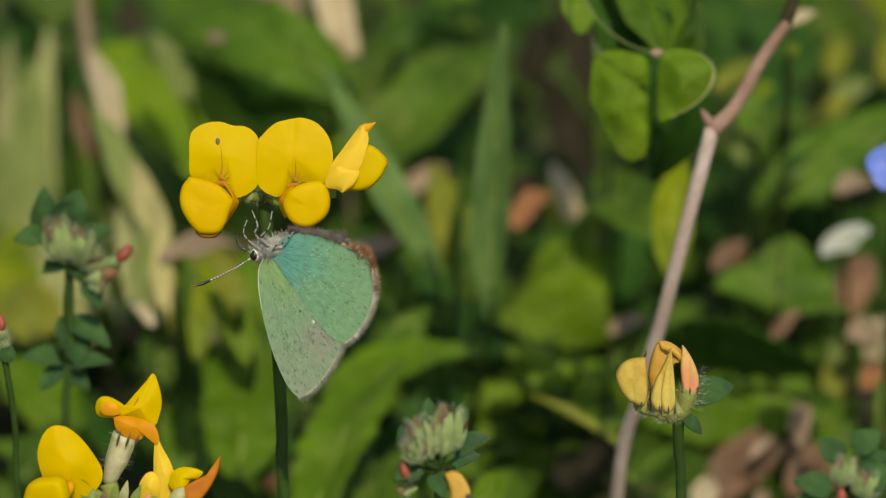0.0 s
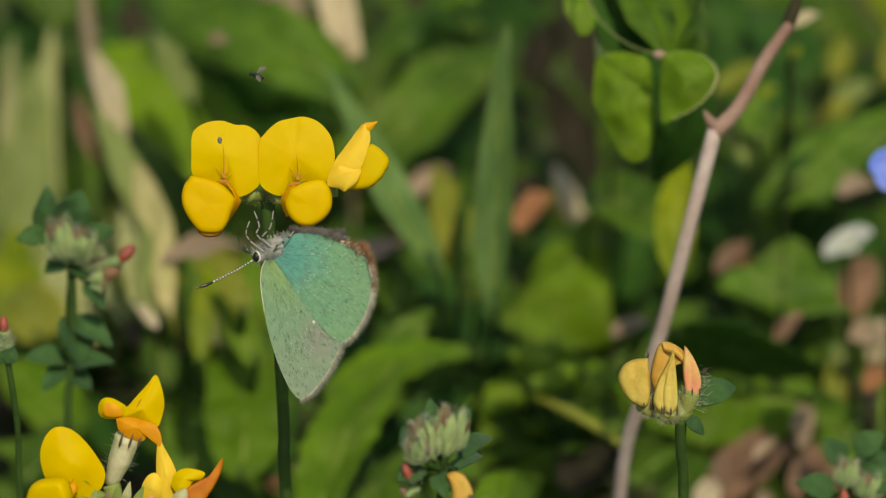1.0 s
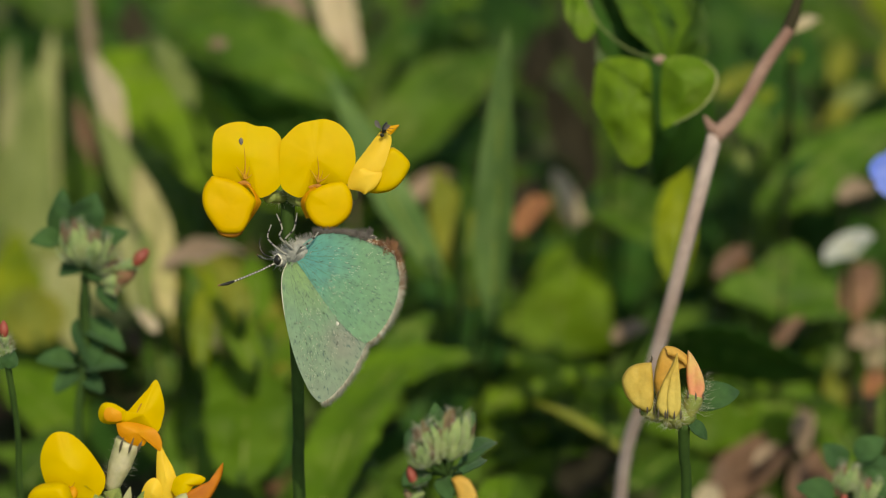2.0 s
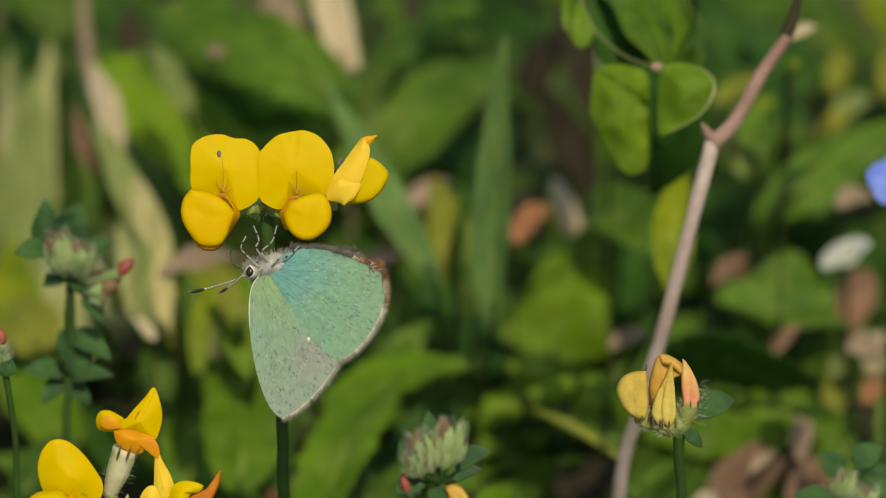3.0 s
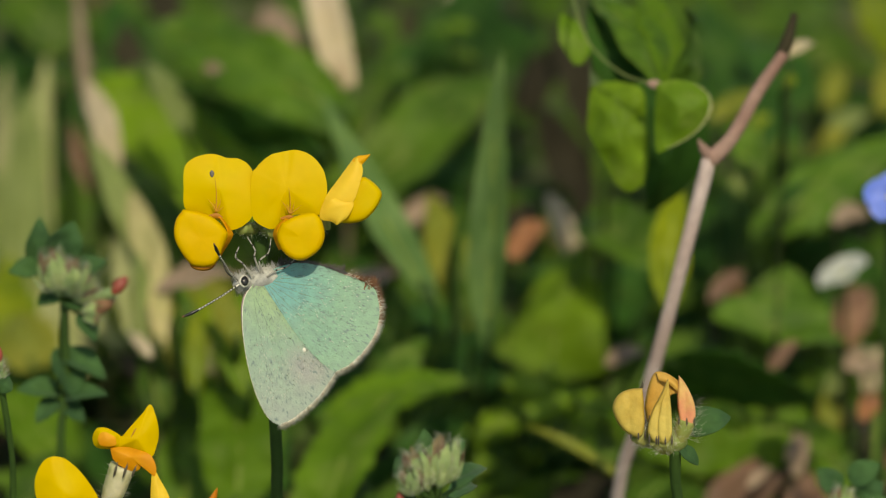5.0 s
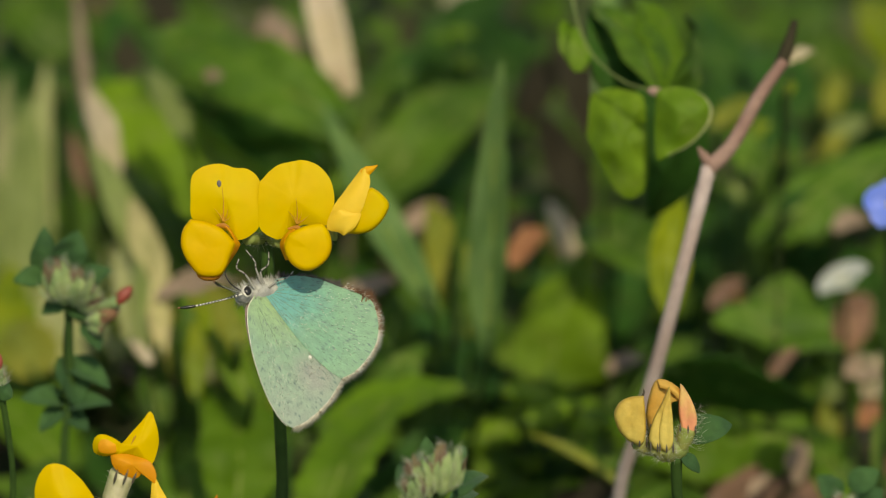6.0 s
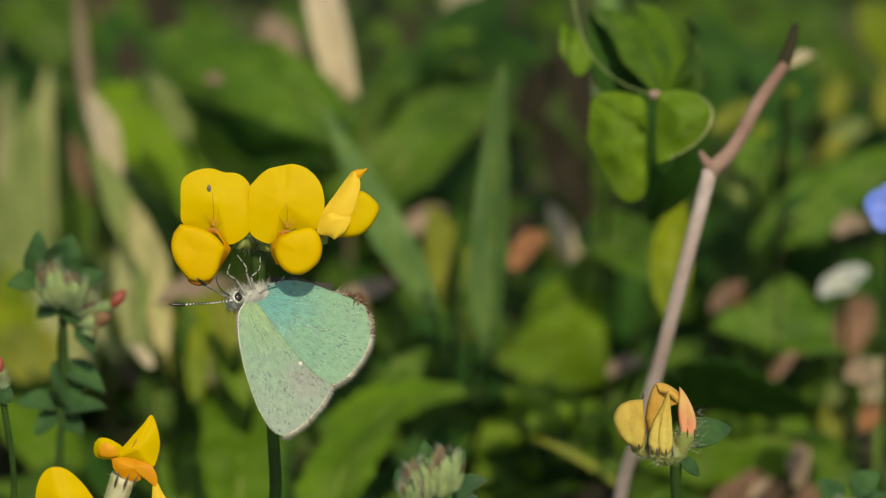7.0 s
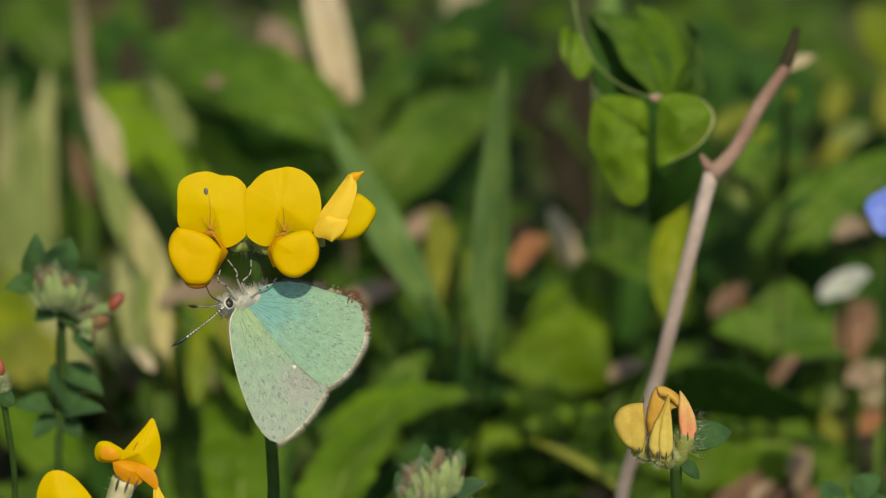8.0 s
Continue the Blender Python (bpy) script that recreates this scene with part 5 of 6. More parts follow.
sprig("small downy sprig with round leaflets and pale buds", at(37.39, -22.61, 34), [
    (at(37.39, -19.81, 34), at(35.38, -17.69, 34), 2.6, facing(-0.2, 0.4, 0.8)), (at(38.45, -19.01, 34), at(41.10, -17.16, 34), 2.8, facing(0.2, 0.5, 0.8)),
    (at(36.33, -22.72, 32), at(32.89, -21.66, 32), 3.0, facing(-0.1, 0.5, 0.8)), (at(39.51, -22.19, 32), at(42.16, -20.60, 32), 3.2, facing(0.1, 0.5, 0.8)),
    (at(36.33, -24.31, 32), at(32.62, -23.78, 32), 3.2, facing(-0.1, 0.5, 0.8)), (at(38.98, -20.60, 34), at(41.52, -19.01, 34), 3.0, facing(0.4, 0.4, 0.8))],
    [(at(37.28, -22.45, 32), at(37.92, -19.33, 32), 2.6), (at(39.51, -23.78, 32), at(40.04, -20.60, 32), 3.0)], 33, at(37.65, -25.90, 36),
    [(at(37.49, -24.31, 30), at(37.28, -22.30, 30), 1.0, BUD_RED)])

sprig("slim dark stem with a small red bud", at(-41.20, -9.48, 10), [
    (at(-41.10, -10.54, 10), at(-40.46, -8.95, 10), 1.6, facing(0.3, 0.4, 0.8)), (at(-41.41, -10.54, 10), at(-42.58, -8.69, 10), 2.0, facing(0.3, 0.4, 0.8))],
    [(at(-41.20, -9.74, 10), at(-41.73, -7.63, 10), 1.6)], 34, at(-39.83, -23.35, 18), [(at(-41.36, -7.89, 9), at(-41.47, -6.09, 9), 0.9, BUD_RED)], 0.72)


# ---- other flowers and litter ----
def small_flower(name, label, middle, size, petals, mat, face, low):
    foot = below(low, 0, 4)
    thing = root(name, foot, label, "flower")
    part("stem", tube(bmesh.new(), [foot, foot.lerp(middle, 0.6), middle + AWAY * 0.001], [0.5, 0.4, 0.35], 8, 5), STEM, thing)
    side = face.orthogonal().normalized()
    for k in range(petals):
        out = Matrix.Rotation(k * 2 * math.pi / petals + 0.4, 3, face) @ side
        part("petal", blade(bmesh.new(), middle, middle + out * (size * MM) + face * (size * 0.25 * MM), size * 1.1, face, "spoon", nv=8), mat, thing, thick=0.1)
    part("flower_eye", pod(bmesh.new(), middle - face * 0.0004, middle + face * 0.0008, size * 0.3, size * 0.3, side), CALYX_PALE, thing)


small_flower("speedwell", "small bright blue speedwell flower", at(42.16, 7.63, 62), 2.9, 4, BLUE, facing(-0.3, 0.3, 0.9), at(42.68, -8.42, 80))
small_flower("white_flower", "blurred small white flower in the sward", at(37.9, 0.3, 125), 3.5, 5, WHITE, facing(-0.45, 0.8, 0.4), at(38.45, -8.42, 160))


def dry_scrap(name, label, a, b, width, face, mat, form="ovate"):
    """A dead leaf, hooked in the sward by its stalk."""
    foot = below(a, 0, 6)
    thing = root(name, foot, label, "dead leaf", "dead leaves")
    part("leaf_stalk", tube(bmesh.new(), [foot, foot.lerp(a, 0.6), a.lerp(b, 0.1)], [0.14, 0.12, 0.12], 6, 4), SHADE_DEAD_BROWN, thing)
    part("leaf", blade(bmesh.new(), a, b, width, face, form, fold=0.3, ripple=0.6, curl=0.1), mat, thing, thick=0.15)


# near-black leaves fill shaded gaps in the sward by colour alone
for a, b, width, mat in (
        (at(-14.25, 19.65, 200), at(-16.10, 26.54, 210), 5.1, DUN),
        (at(-21.93, 19.39, 136), at(-20.34, 20.07, 138), 2.3, DUN),
        (at(6.67, 1.91, 128), at(9.96, 5.88, 134), 3.4, RUSTY),
        (at(-4.98, 1.11, 177), at(0.85, 8.26, 182), 5.1, SHADE_DEAD_BROWN),
        (at(14.62, 12.76, 196), at(10.65, 25.48, 208), 5.8, SHADE_DEAD_BROWN),
        (at(5.08, 1.11, 180), at(9.32, 8.00, 190), 5.8, SHADE_DEAD_BROWN),
        (at(-0.74, 20.18, 222), at(-4.98, 26.54, 228), 4.8, SHADE_DEAD_BROWN),
        (at(-3.65, 5.08, 165), at(0.58, 8.00, 170), 3.0, DUN),
        (at(-10.38, -2.70, 120), at(-4.13, 1.22, 125), 3.8, DUN),
        (at(-26.43, -1.11, 110), at(-18.22, 0.85, 120), 3.5, DUN),
        (at(15.57, -8.10, 112), at(19.49, -6.41, 118), 2.5, DUN),
        (at(36.33, -12.02, 132), at(36.97, -8.21, 136), 2.4, SAGE),
        (at(24.95, -24.05, 109), at(33.42, -16.10, 117), 6.4, DRY_BROWN),
        (at(28.92, -19.54, 106), at(31.14, -17.32, 110), 1.4, DUN),
        (at(32.63, -23.25, 110), at(36.60, -17.16, 116), 4.2, DRY_BROWN),
        (at(33.26, -18.49, 112), at(33.95, -13.19, 118), 2.4, DUN),
        (at(24.15, -24.58, 102), at(25.00, -21.13, 106), 3.2, DRY_PALE),
        (at(29.71, -24.58, 102), at(29.98, -22.30, 106), 2.1, DUN),
        (at(30.93, -8.42, 112), at(33.42, -5.51, 114), 1.9, DRY_BROWN),
        (at(25.32, -2.07, 126), at(28.65, 1.11, 132), 2.4, DRY_BROWN),
        (at(32.63, -16.90, 110), at(34.11, -14.51, 112), 1.7, DUN),
        (at(36.97, 5.08, 130), at(40.31, 6.67, 136), 3.2, DUN),
        (at(-27.12, -7.26, 100), at(-29.24, -4.71, 104), 1.4, DRY_PALE),
        (at(-25.64, -10.54, 140), at(-30.14, -6.57, 150), 4.8, DRY_BROWN),
        (at(-17.69, 22.30, 215), at(-13.98, 24.95, 220), 3.2, DRY_BROWN),
        (at(37.92, -8.42, 120), at(41.90, -7.89, 126), 3.7, DUN),
        (at(10.91, -22.72, 112), at(17.27, -18.49, 120), 6.4, SHADE_DEAD_BROWN),
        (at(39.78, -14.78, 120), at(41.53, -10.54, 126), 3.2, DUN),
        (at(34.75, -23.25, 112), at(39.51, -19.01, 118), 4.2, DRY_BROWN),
        (at(-33.58, 2.17, 185), at(-34.11, 8.53, 190), 4.8, SHADE_DEAD_BROWN),
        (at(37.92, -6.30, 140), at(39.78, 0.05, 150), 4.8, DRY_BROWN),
        (at(36.86, -2.07, 146), at(41.10, -4.18, 150), 3.7, SHADE_DEAD_BROWN),
        (at(13.56, 5.08, 190), at(9.06, 17.53, 205), 6.4, SHADE_DEAD_BROWN),
        (at(7.73, 15.41, 200), at(11.97, 22.83, 210), 5.8, SHADE_DEAD_BROWN),
        (at(-28.28, 18.59, 205), at(-31.46, 25.48, 215), 4.8, SHADE_DEAD_BROWN),
        (at(-24.58, 22.83, 210), at(-28.28, 29.18, 218), 4.8, SHADE_DEAD_BROWN),
        (at(25.48, -1.54, 150), at(29.18, -0.74, 155), 1.6, RUSTY),
        (at(39.51, -13.19, 112), at(41.37, -10.54, 118), 2.6, RUSTY),
        (at(3.50, 7.47, 205), at(-1.80, 10.65, 210), 4.8, SHADE_DEAD_BROWN),
        (at(29.45, -2.17, 135), at(31.04, -1.11, 138), 1.6, RUSTY),
        (at(32.63, 20.97, 92), at(35.17, 22.40, 96), 1.9, DRY_PALE)):
    dry_scrap("dead_and_shade_leaf", "crumpled brown dead leaf caught in the sward, near-black ones coloured as shade", a, b, width, facing(0, 0.6, 0.7), mat)


def undergrowth():
    """Low leaves and litter over the whole patch of meadow."""
    rng = random.Random(8)
    for name, label, count, mat, low, high, size, reach in (("low_leaves", "dense low green leaves near the ground", 7500, SWARD, 0.002, 0.026, 12, 0.8),
                                                      ("sward_leaves", "small green leaves of the sward", 3600, SWARD, 0.004, 0.02, 12, 0.8),
                                                      ("leaf_litter", "brown dead leaf litter on the soil", 800, DRY_BROWN, 0.002, 0.009, 11, 0.8),
                                                             ("outer_sward", "coarse green sward of the wider meadow", 9000, LEAF_MID, 0.0, 0.03, 75, 6.0)):
        points, faces = [], []
        for _ in range(count):
            turn, far = rng.uniform(0, 6.28), reach * rng.random() ** 0.75 + 0.7
            x, y = (far * math.cos(turn), far * math.sin(turn)) if reach > 1 else (rng.gauss(0, 0.3), rng.gauss(0, 0.3))
            place = Vector((x, 0.15 + y, rng.uniform(low, high)))
            a = rng.uniform(0, 6.28)
            out = Vector((math.cos(a), math.sin(a), rng.uniform(-0.3, 0.7))).normalized()
            side = out.cross(Vector((rng.uniform(-0.5, 0.5), rng.uniform(-0.8, 0.2), 1))).normalized()
            up = side.cross(out)
            long, half = size * rng.uniform(0.6, 1.4) * MM, size * rng.uniform(0.16, 0.3) * MM
            n = len(points)
            for t, w, h in ((0.0, 0.12, 0.0), (0.22, 0.75, 0.06), (0.5, 1.0, 0.1), (0.78, 0.62, 0.06), (1.0, 0.06, -0.02)):
                for s in (-1, 0, 1):
                    points.append(place + out * (long * t) + side * (half * w * s) + up * (long * h + abs(s) * half * 0.25 * w))
            for r in range(4):
                for k in range(2):
                    q = n + r * 3 + k
                    faces.append((q, q + 1, q + 4, q + 3))
        me = bpy.data.meshes.new(name)
        me.from_pydata(points, [], faces)
        me.materials.append(mat)
        me.shade_smooth()
        tagged(new(name, me), label, "undergrowth", kind="stuff")


undergrowth()


# ---- butterfly ----
def scaled(name, deep, mid, tip, patch, patch_at, patch_size, fan_long):
    """Wing scales: a tint that runs from the root outwards, dark scales missing in rows, a broad silky sheen."""
    m = bpy.data.materials.new(name)
    m.use_nodes = True
    n, link = m.node_tree.nodes, m.node_tree.links.new
    where = n.new("ShaderNodeTexCoord")

    def away_from(place):
        d = n.new("ShaderNodeVectorMath")
        d.operation = "DISTANCE"
        link(where.outputs["Object"], d.inputs[0])
        d.inputs[1].default_value = [c * MM for c in place]
        return d.outputs["Value"]

    def spread(value, low, high):
        r = n.new("ShaderNodeMapRange")
        r.inputs["From Min"].default_value, r.inputs["From Max"].default_value = low, high
        link(value, r.inputs["Value"])
        return r.outputs["Result"]

    def blended(fac, a, b):
        x = n.new("ShaderNodeMix")
        x.data_type = "RGBA"
        link(fac, x.inputs["Factor"])
        for socket, c in (("A", a), ("B", b)):
            if isinstance(c, tuple):
                x.inputs[socket].default_value = (*c, 1)
            else:
                link(c, x.inputs[socket])
        return x.outputs["Result"]

    def grain(scale, detail=3):
        tex = n.new("ShaderNodeTexNoise")
        tex.inputs["Scale"].default_value, tex.inputs["Detail"].default_value = scale, detail
        link(where.outputs["Object"], tex.inputs["Vector"])
        return tex.outputs["Fac"]

    root_way = away_from((3.4, 0.4, 0))
    colour = blended(spread(root_way, 0.8 * MM, 6.0 * MM), deep, mid)
    colour = blended(spread(root_way, 6.0 * MM, 13.0 * MM), colour, tip)
    near_patch = spread(away_from(patch_at), patch_size * MM, patch_size * 0.3 * MM)
    colour = blended(near_patch, colour, patch)
    blotch = spread(grain(1300), 0.3, 0.72)
    light = n.new("ShaderNodeHueSaturation")
    link(colour, light.inputs["Color"])
    bright = n.new("ShaderNodeMapRange")
    bright.inputs["To Min"].default_value, bright.inputs["To Max"].default_value = 0.84, 1.08
    link(blotch, bright.inputs["Value"])
    link(bright.outputs["Result"], light.inputs["Value"])
    # rows of missing scales that spread like a fan from the wing's root
    shift, split, turn, fan = (n.new("ShaderNode" + kind) for kind in ("VectorMath", "SeparateXYZ", "Math", "CombineXYZ"))
    shift.operation, turn.operation = "SUBTRACT", "ARCTAN2"
    link(where.outputs["Object"], shift.inputs[0])
    shift.inputs[1].default_value = (1.2 * MM, 0.4 * MM, 0)
    link(shift.outputs["Vector"], split.inputs[0])
    link(split.outputs["Y"], turn.inputs[0])
    link(split.outputs["X"], turn.inputs[1])
    for value, by, socket in ((turn.outputs[0], 1.0, "X"), (root_way, fan_long / MM, "Y")):
        times = n.new("ShaderNodeMath")
        times.operation = "MULTIPLY"
        times.inputs[1].default_value = by
        link(value, times.inputs[0])
        link(times.outputs[0], fan.inputs[socket])
    rows = n.new("ShaderNodeTexNoise")
    rows.inputs["Scale"].default_value, rows.inputs["Detail"].default_value = 46, 2
    link(fan.outputs["Vector"], rows.inputs["Vector"])
    dark = n.new("ShaderNodeMath")
    dark.operation = "MULTIPLY"
    link(spread(rows.outputs["Fac"], 0.57, 0.67), dark.inputs[0])
    link(spread(grain(750, 3), 0.38, 0.54), dark.inputs[1])
    colour = blended(dark.outputs[0], light.outputs["Color"], (0.05, 0.125, 0.065))
    # the scales stand up like shingles, facing the hind corner; a pinkish silk lies over them
    relief, lean = n.new("ShaderNodeBump"), n.new("ShaderNodeNormalMap")
    lean.space = "OBJECT"
    lean.inputs["Color"].default_value = (0.5 + 0.5 * 0.25, 0.5 + 0.5 * 0.2, 0.5 + 0.5 * 0.95, 1)
    relief.inputs["Strength"].default_value, relief.inputs["Distance"].default_value = 0.3, 0.0004
    link(grain(5200), relief.inputs["Height"])
    link(lean.outputs["Normal"], relief.inputs["Normal"])
    pile, silk, both = n.new("ShaderNodeBsdfDiffuse"), n.new("ShaderNodeBsdfGlossy"), n.new("ShaderNodeAddShader")
    pile.inputs["Roughness"].default_value, silk.inputs["Roughness"].default_value = 1.0, 0.72
    link(colour, pile.inputs["Color"])
    link(relief.outputs["Normal"], pile.inputs["Normal"])
    silk.inputs["Color"].default_value = (0.122, 0.102, 0.17, 1)
    link(pile.outputs[0], both.inputs[0])
    link(silk.outputs[0], both.inputs[1])
    link(both.outputs[0], n["Material Output"].inputs["Surface"])
    n.remove(n["Principled BSDF"])
    return m


HIND_SCALES = scaled("hindwing_scales", (0.05, 0.3, 0.24), (0.126, 0.31, 0.14), (0.16, 0.315, 0.14), (0.12, 0.305, 0.145), (7, -4, 0), 3, 0.032)
FORE_SCALES = scaled("forewing_scales", (0.2, 0.35, 0.09), (0.155, 0.3, 0.145), (0.205, 0.29, 0.175), (0.21, 0.255, 0.165), (6.6, -7.8, 0), 3.0, 0.032)
FAR_SCALES = scaled("inner_wing_scales", (0.2, 0.15, 0.11), (0.22, 0.16, 0.11), (0.26, 0.19, 0.13), (0.26, 0.19, 0.13), (6, -6, 0), 3, 0.032)


for dull in (FLECK, WING_VEIN):
    shine = dull.node_tree.nodes["Principled BSDF"].inputs
    shine["Coat Weight"].default_value, shine["Coat Roughness"].default_value, shine["Coat IOR"].default_value = 0.8, 0.55, 1.9


def outline(points, steps=8):
    return smoothed([Vector((x * MM, y * MM, 0)) for x, y in points], steps)


def wing_lift(q, depth, bow, far_side):
    """How far a place on a wing stands out, in millimetres; the far wings close up against the near ones."""
    d = q.length / MM
    pleat = 0.022 * math.cos(19 * math.atan2(q.y - 0.0004, q.x - 0.0012)) * min(1, d / 5)
    return depth + bow * (d / 10) ** 2 + 0.1 * noise.noise(q * 180) + pleat - (1.2 * math.exp(-d / 2.0) + 0.15 if far_side else 0)


def wing_sheet(bm, heart, rim, depth, bow, far_side, rings=10):
    """A wing as rings from its root to its rim, gently bowed."""
    heart = Vector((heart[0] * MM, heart[1] * MM, 0))
    loops = []
    for k in range(1, rings + 1):
        loop = []
        for i, p in enumerate(rim):
            q = heart.lerp(p, k / rings)
            z = wing_lift(q, depth, bow, far_side)
            loop.append(bm.verts.new((q.x, q.y, z * MM)))
        loops.append(loop)
    middle = bm.verts.new((heart.x, heart.y, wing_lift(heart, depth, bow, far_side) * MM))
    for i in range(len(rim) - 1):
        bm.faces.new((middle, loops[0][i], loops[0][i + 1]))
        for a, b in zip(loops, loops[1:]):
            bm.faces.new((a[i], b[i], b[i + 1], a[i + 1]))
    return bm


def fringe_hairs(rim, heart, depth, bow, far_side, long, count, seed):
    """Hairs on the rim of a wing."""
    rng = random.Random(seed)
    heart = Vector((heart[0] * MM, heart[1] * MM, 0))
    spots = []
    for _ in range(count):
        f = rng.uniform(0, len(rim) - 1.001)
        p = rim[int(f)].lerp(rim[int(f) + 1], f % 1)
        z = (wing_lift(p, depth, bow, far_side) + rng.uniform(-0.05, 0.06)) * MM
        spots.append((Vector((p.x, p.y, z)) - (p - heart).normalized() * (0.12 * MM), (p - heart).normalized()))
    return spikes(bmesh.new(), spots, long, 0.065, rng, 0.75)


def margin_band(points, heart, depth, bow, far_side):
    """A ragged strip along the rear rim of a wing, broad at its corner and thinning out."""
    rim, heart = outline(points, 14), Vector((heart[0] * MM, heart[1] * MM, 0))
    bm = bmesh.new()
    rows = []
    for i, p in enumerate(rim):
        t = i / (len(rim) - 1)
        way = (p - heart).normalized()
        wide = (0.68 * max(0.0, 1 - t / 0.62) ** 0.8 + 0.03) * (0.8 + 0.55 * noise.noise(Vector((i * 0.9, 3 + depth * 20, 0))) + 0.25 * (i % 2))
        row = []
        for k in (-0.25, 0.4, 1.0):
            q = p + way * (wide * k * MM)
            row.append(bm.verts.new((q.x, q.y, (wing_lift(q, depth, bow, far_side) + (0.03 if k < 0 else 0.05 * noise.noise(q * 3000))) * MM)))
        rows.append(row)
    for a, b in zip(rows, rows[1:]):
        for k in range(2):
            bm.faces.new((a[k], a[k + 1], b[k + 1], b[k]))
    return bm


def butterfly():
    thing = root("butterfly", Vector((0, 0, 0)), "small green butterfly hanging with closed wings under the yellow flowers", "butterfly")
    hind_heart, fore_heart = (2.0, 0.4), (0.9, -0.6)
    hind_top = ((2.0, 0.6), (3.2, 1.7), (5.0, 2.35), (6.6, 2.5), (8.4, 2.2), (9.8, 1.75))
    hind_out = ((9.8, 1.75), (11.4, 1.35), (12.7, 0.75), (13.2, -0.4), (13.35, -2.0), (12.9, -3.9), (11.8, -5.7), (10.5, -7.1), (9.2, -7.9))
    hind_low = ((9.2, -7.9), (7.6, -7.0), (5.6, -5.0), (3.6, -2.4), (2.0, -0.2))
    fore_front = ((1.0, -0.1), (0.25, -1.2), (0.0, -3.2), (0.35, -6.4), (1.15, -9.6), (2.2, -12.0), (3.1, -13.1), (3.9, -13.5))
    fore_out = ((3.9, -13.5), (5.0, -12.9), (6.4, -11.7), (7.9, -10.0), (9.1, -8.1))
    fore_in = ((9.1, -8.1), (8.0, -5.0), (5.0, -1.5), (1.6, 0.2))
    for side in (1, -1):
        inner = side < 0
        bow = 0.1
        shy = 0.97 if inner else 1.0
        rim = [p * shy for p in (*outline(hind_top), *outline(hind_out)[1:], *outline(hind_low)[1:])]
        depth = 0.05 * side
        hind = part("hindwing", wing_sheet(bmesh.new(), hind_heart, rim, depth, bow, inner), FAR_SCALES if inner else HIND_SCALES, thing,
                    "brown inner wing" if inner else "green hindwing with dark flecks", thick=0.02)
        for edge, long, count, hair, words in ((outline(hind_out)[24:], 0.7, 520, FRINGE, ""), (outline(hind_out)[:26], 0.6, 120, FRINGE, "pale hairs of the fringe"), (outline(hind_out), 0.6, 110, RUST, "dark hairs of the fringe"),
                                               (outline(hind_out)[3:36], 0.85, 360, RUST, "rust-brown fringe"), (outline(hind_top)[18:], 0.6, 220, DARK_FUR, "grey-brown fringe")):
            part("fringe", fringe_hairs(edge, hind_heart, depth, bow, inner, long, count, 3 + side + count), hair, hind, words, kind="stuff")
        part("margin", margin_band(hind_out, hind_heart, depth, bow, inner), RUST_BAND, hind, "ragged rust-brown margin", smooth=False)
        rng = random.Random(50 + side)
        spots = [(Vector((12.2 + rng.uniform(-0.5, 0.7), 0.75 + rng.uniform(-0.5, 0.5), 0.1 * side + rng.uniform(-0.15, 0.15))) * MM, Vector((0.35, 1, 0.1))) for _ in range(90)]
        part("tail", spikes(bmesh.new(), spots, 1.0, 0.12, rng, 0.4), RUST, hind, "frayed rust-brown tail", kind="stuff")
        rim = [p * shy for p in (*outline(fore_front), *outline(fore_out)[1:], *outline(fore_in)[1:])]
        depth = 0.0
        fore = part("forewing", wing_sheet(bmesh.new(), fore_heart, rim, depth, bow, inner), FAR_SCALES if inner else FORE_SCALES, thing,
                    "brown inner wing" if inner else "green forewing fading to grey-olive", thick=0.02)
        for long, count, hair in ((0.7, 480, FRINGE), (0.5, 60, RUST)):
            part("fringe", fringe_hairs(outline(fore_out), fore_heart, depth, bow, inner, long, count, 9 + side + count), hair, fore, kind="stuff")
        if side > 0:
            edge = outline(fore_front)
            part("costa", tube(bmesh.new(), [Vector((p.x, p.y, 0.0)) for p in edge[2::8]], [0.045, 0.04, 0.03], 6, 3), FRINGE, fore, "pale front edge")
            rng = random.Random(60)
            for owner, heart, low, high, far, lift in ((hind, hind_heart, -64, 12, 10.4, 0.06), (fore, fore_heart, -84, -52, 12.4, 0.012)):
                spots = []
                while len(spots) < (260 if owner is hind else 150):
                    a, d = rng.uniform(low, high), far * math.sqrt(rng.random())
                    a = a + 0.65 * (round(a / 11) * 11 - a) if rng.random() < 0.6 else a
                    if owner is hind and d > 10.4 - abs(a + 20) * 0.02 or d < 0.8 or (owner is fore and d > 8.6 + (-52 - a) * 0.13):
                        continue
                    way = Vector((math.cos(radians(a)), math.sin(radians(a)), 0))
                    p = Vector((heart[0], heart[1], 0)) * MM + way * (d * MM)
                    spots.append((p + Vector((0, 0, (wing_lift(p, 0, bow, False) + lift) * MM)), way + Vector((rng.uniform(-0.5, 0.5), rng.uniform(-0.5, 0.5), 0))))
                part("speckle", spikes(bmesh.new(), spots, 0.24, 0.06, rng, 0.04), FLECK, owner, "rows of dark flecks", kind="stuff")
                spots = []
                for _ in range(170):
                    a, d = rng.uniform(low, high), far * rng.uniform(0.35, 0.97)
                    if owner is fore and d > 8.6 + (-52 - a) * 0.13:
                        continue
                    way = Vector((math.cos(radians(a)), math.sin(radians(a)), 0))
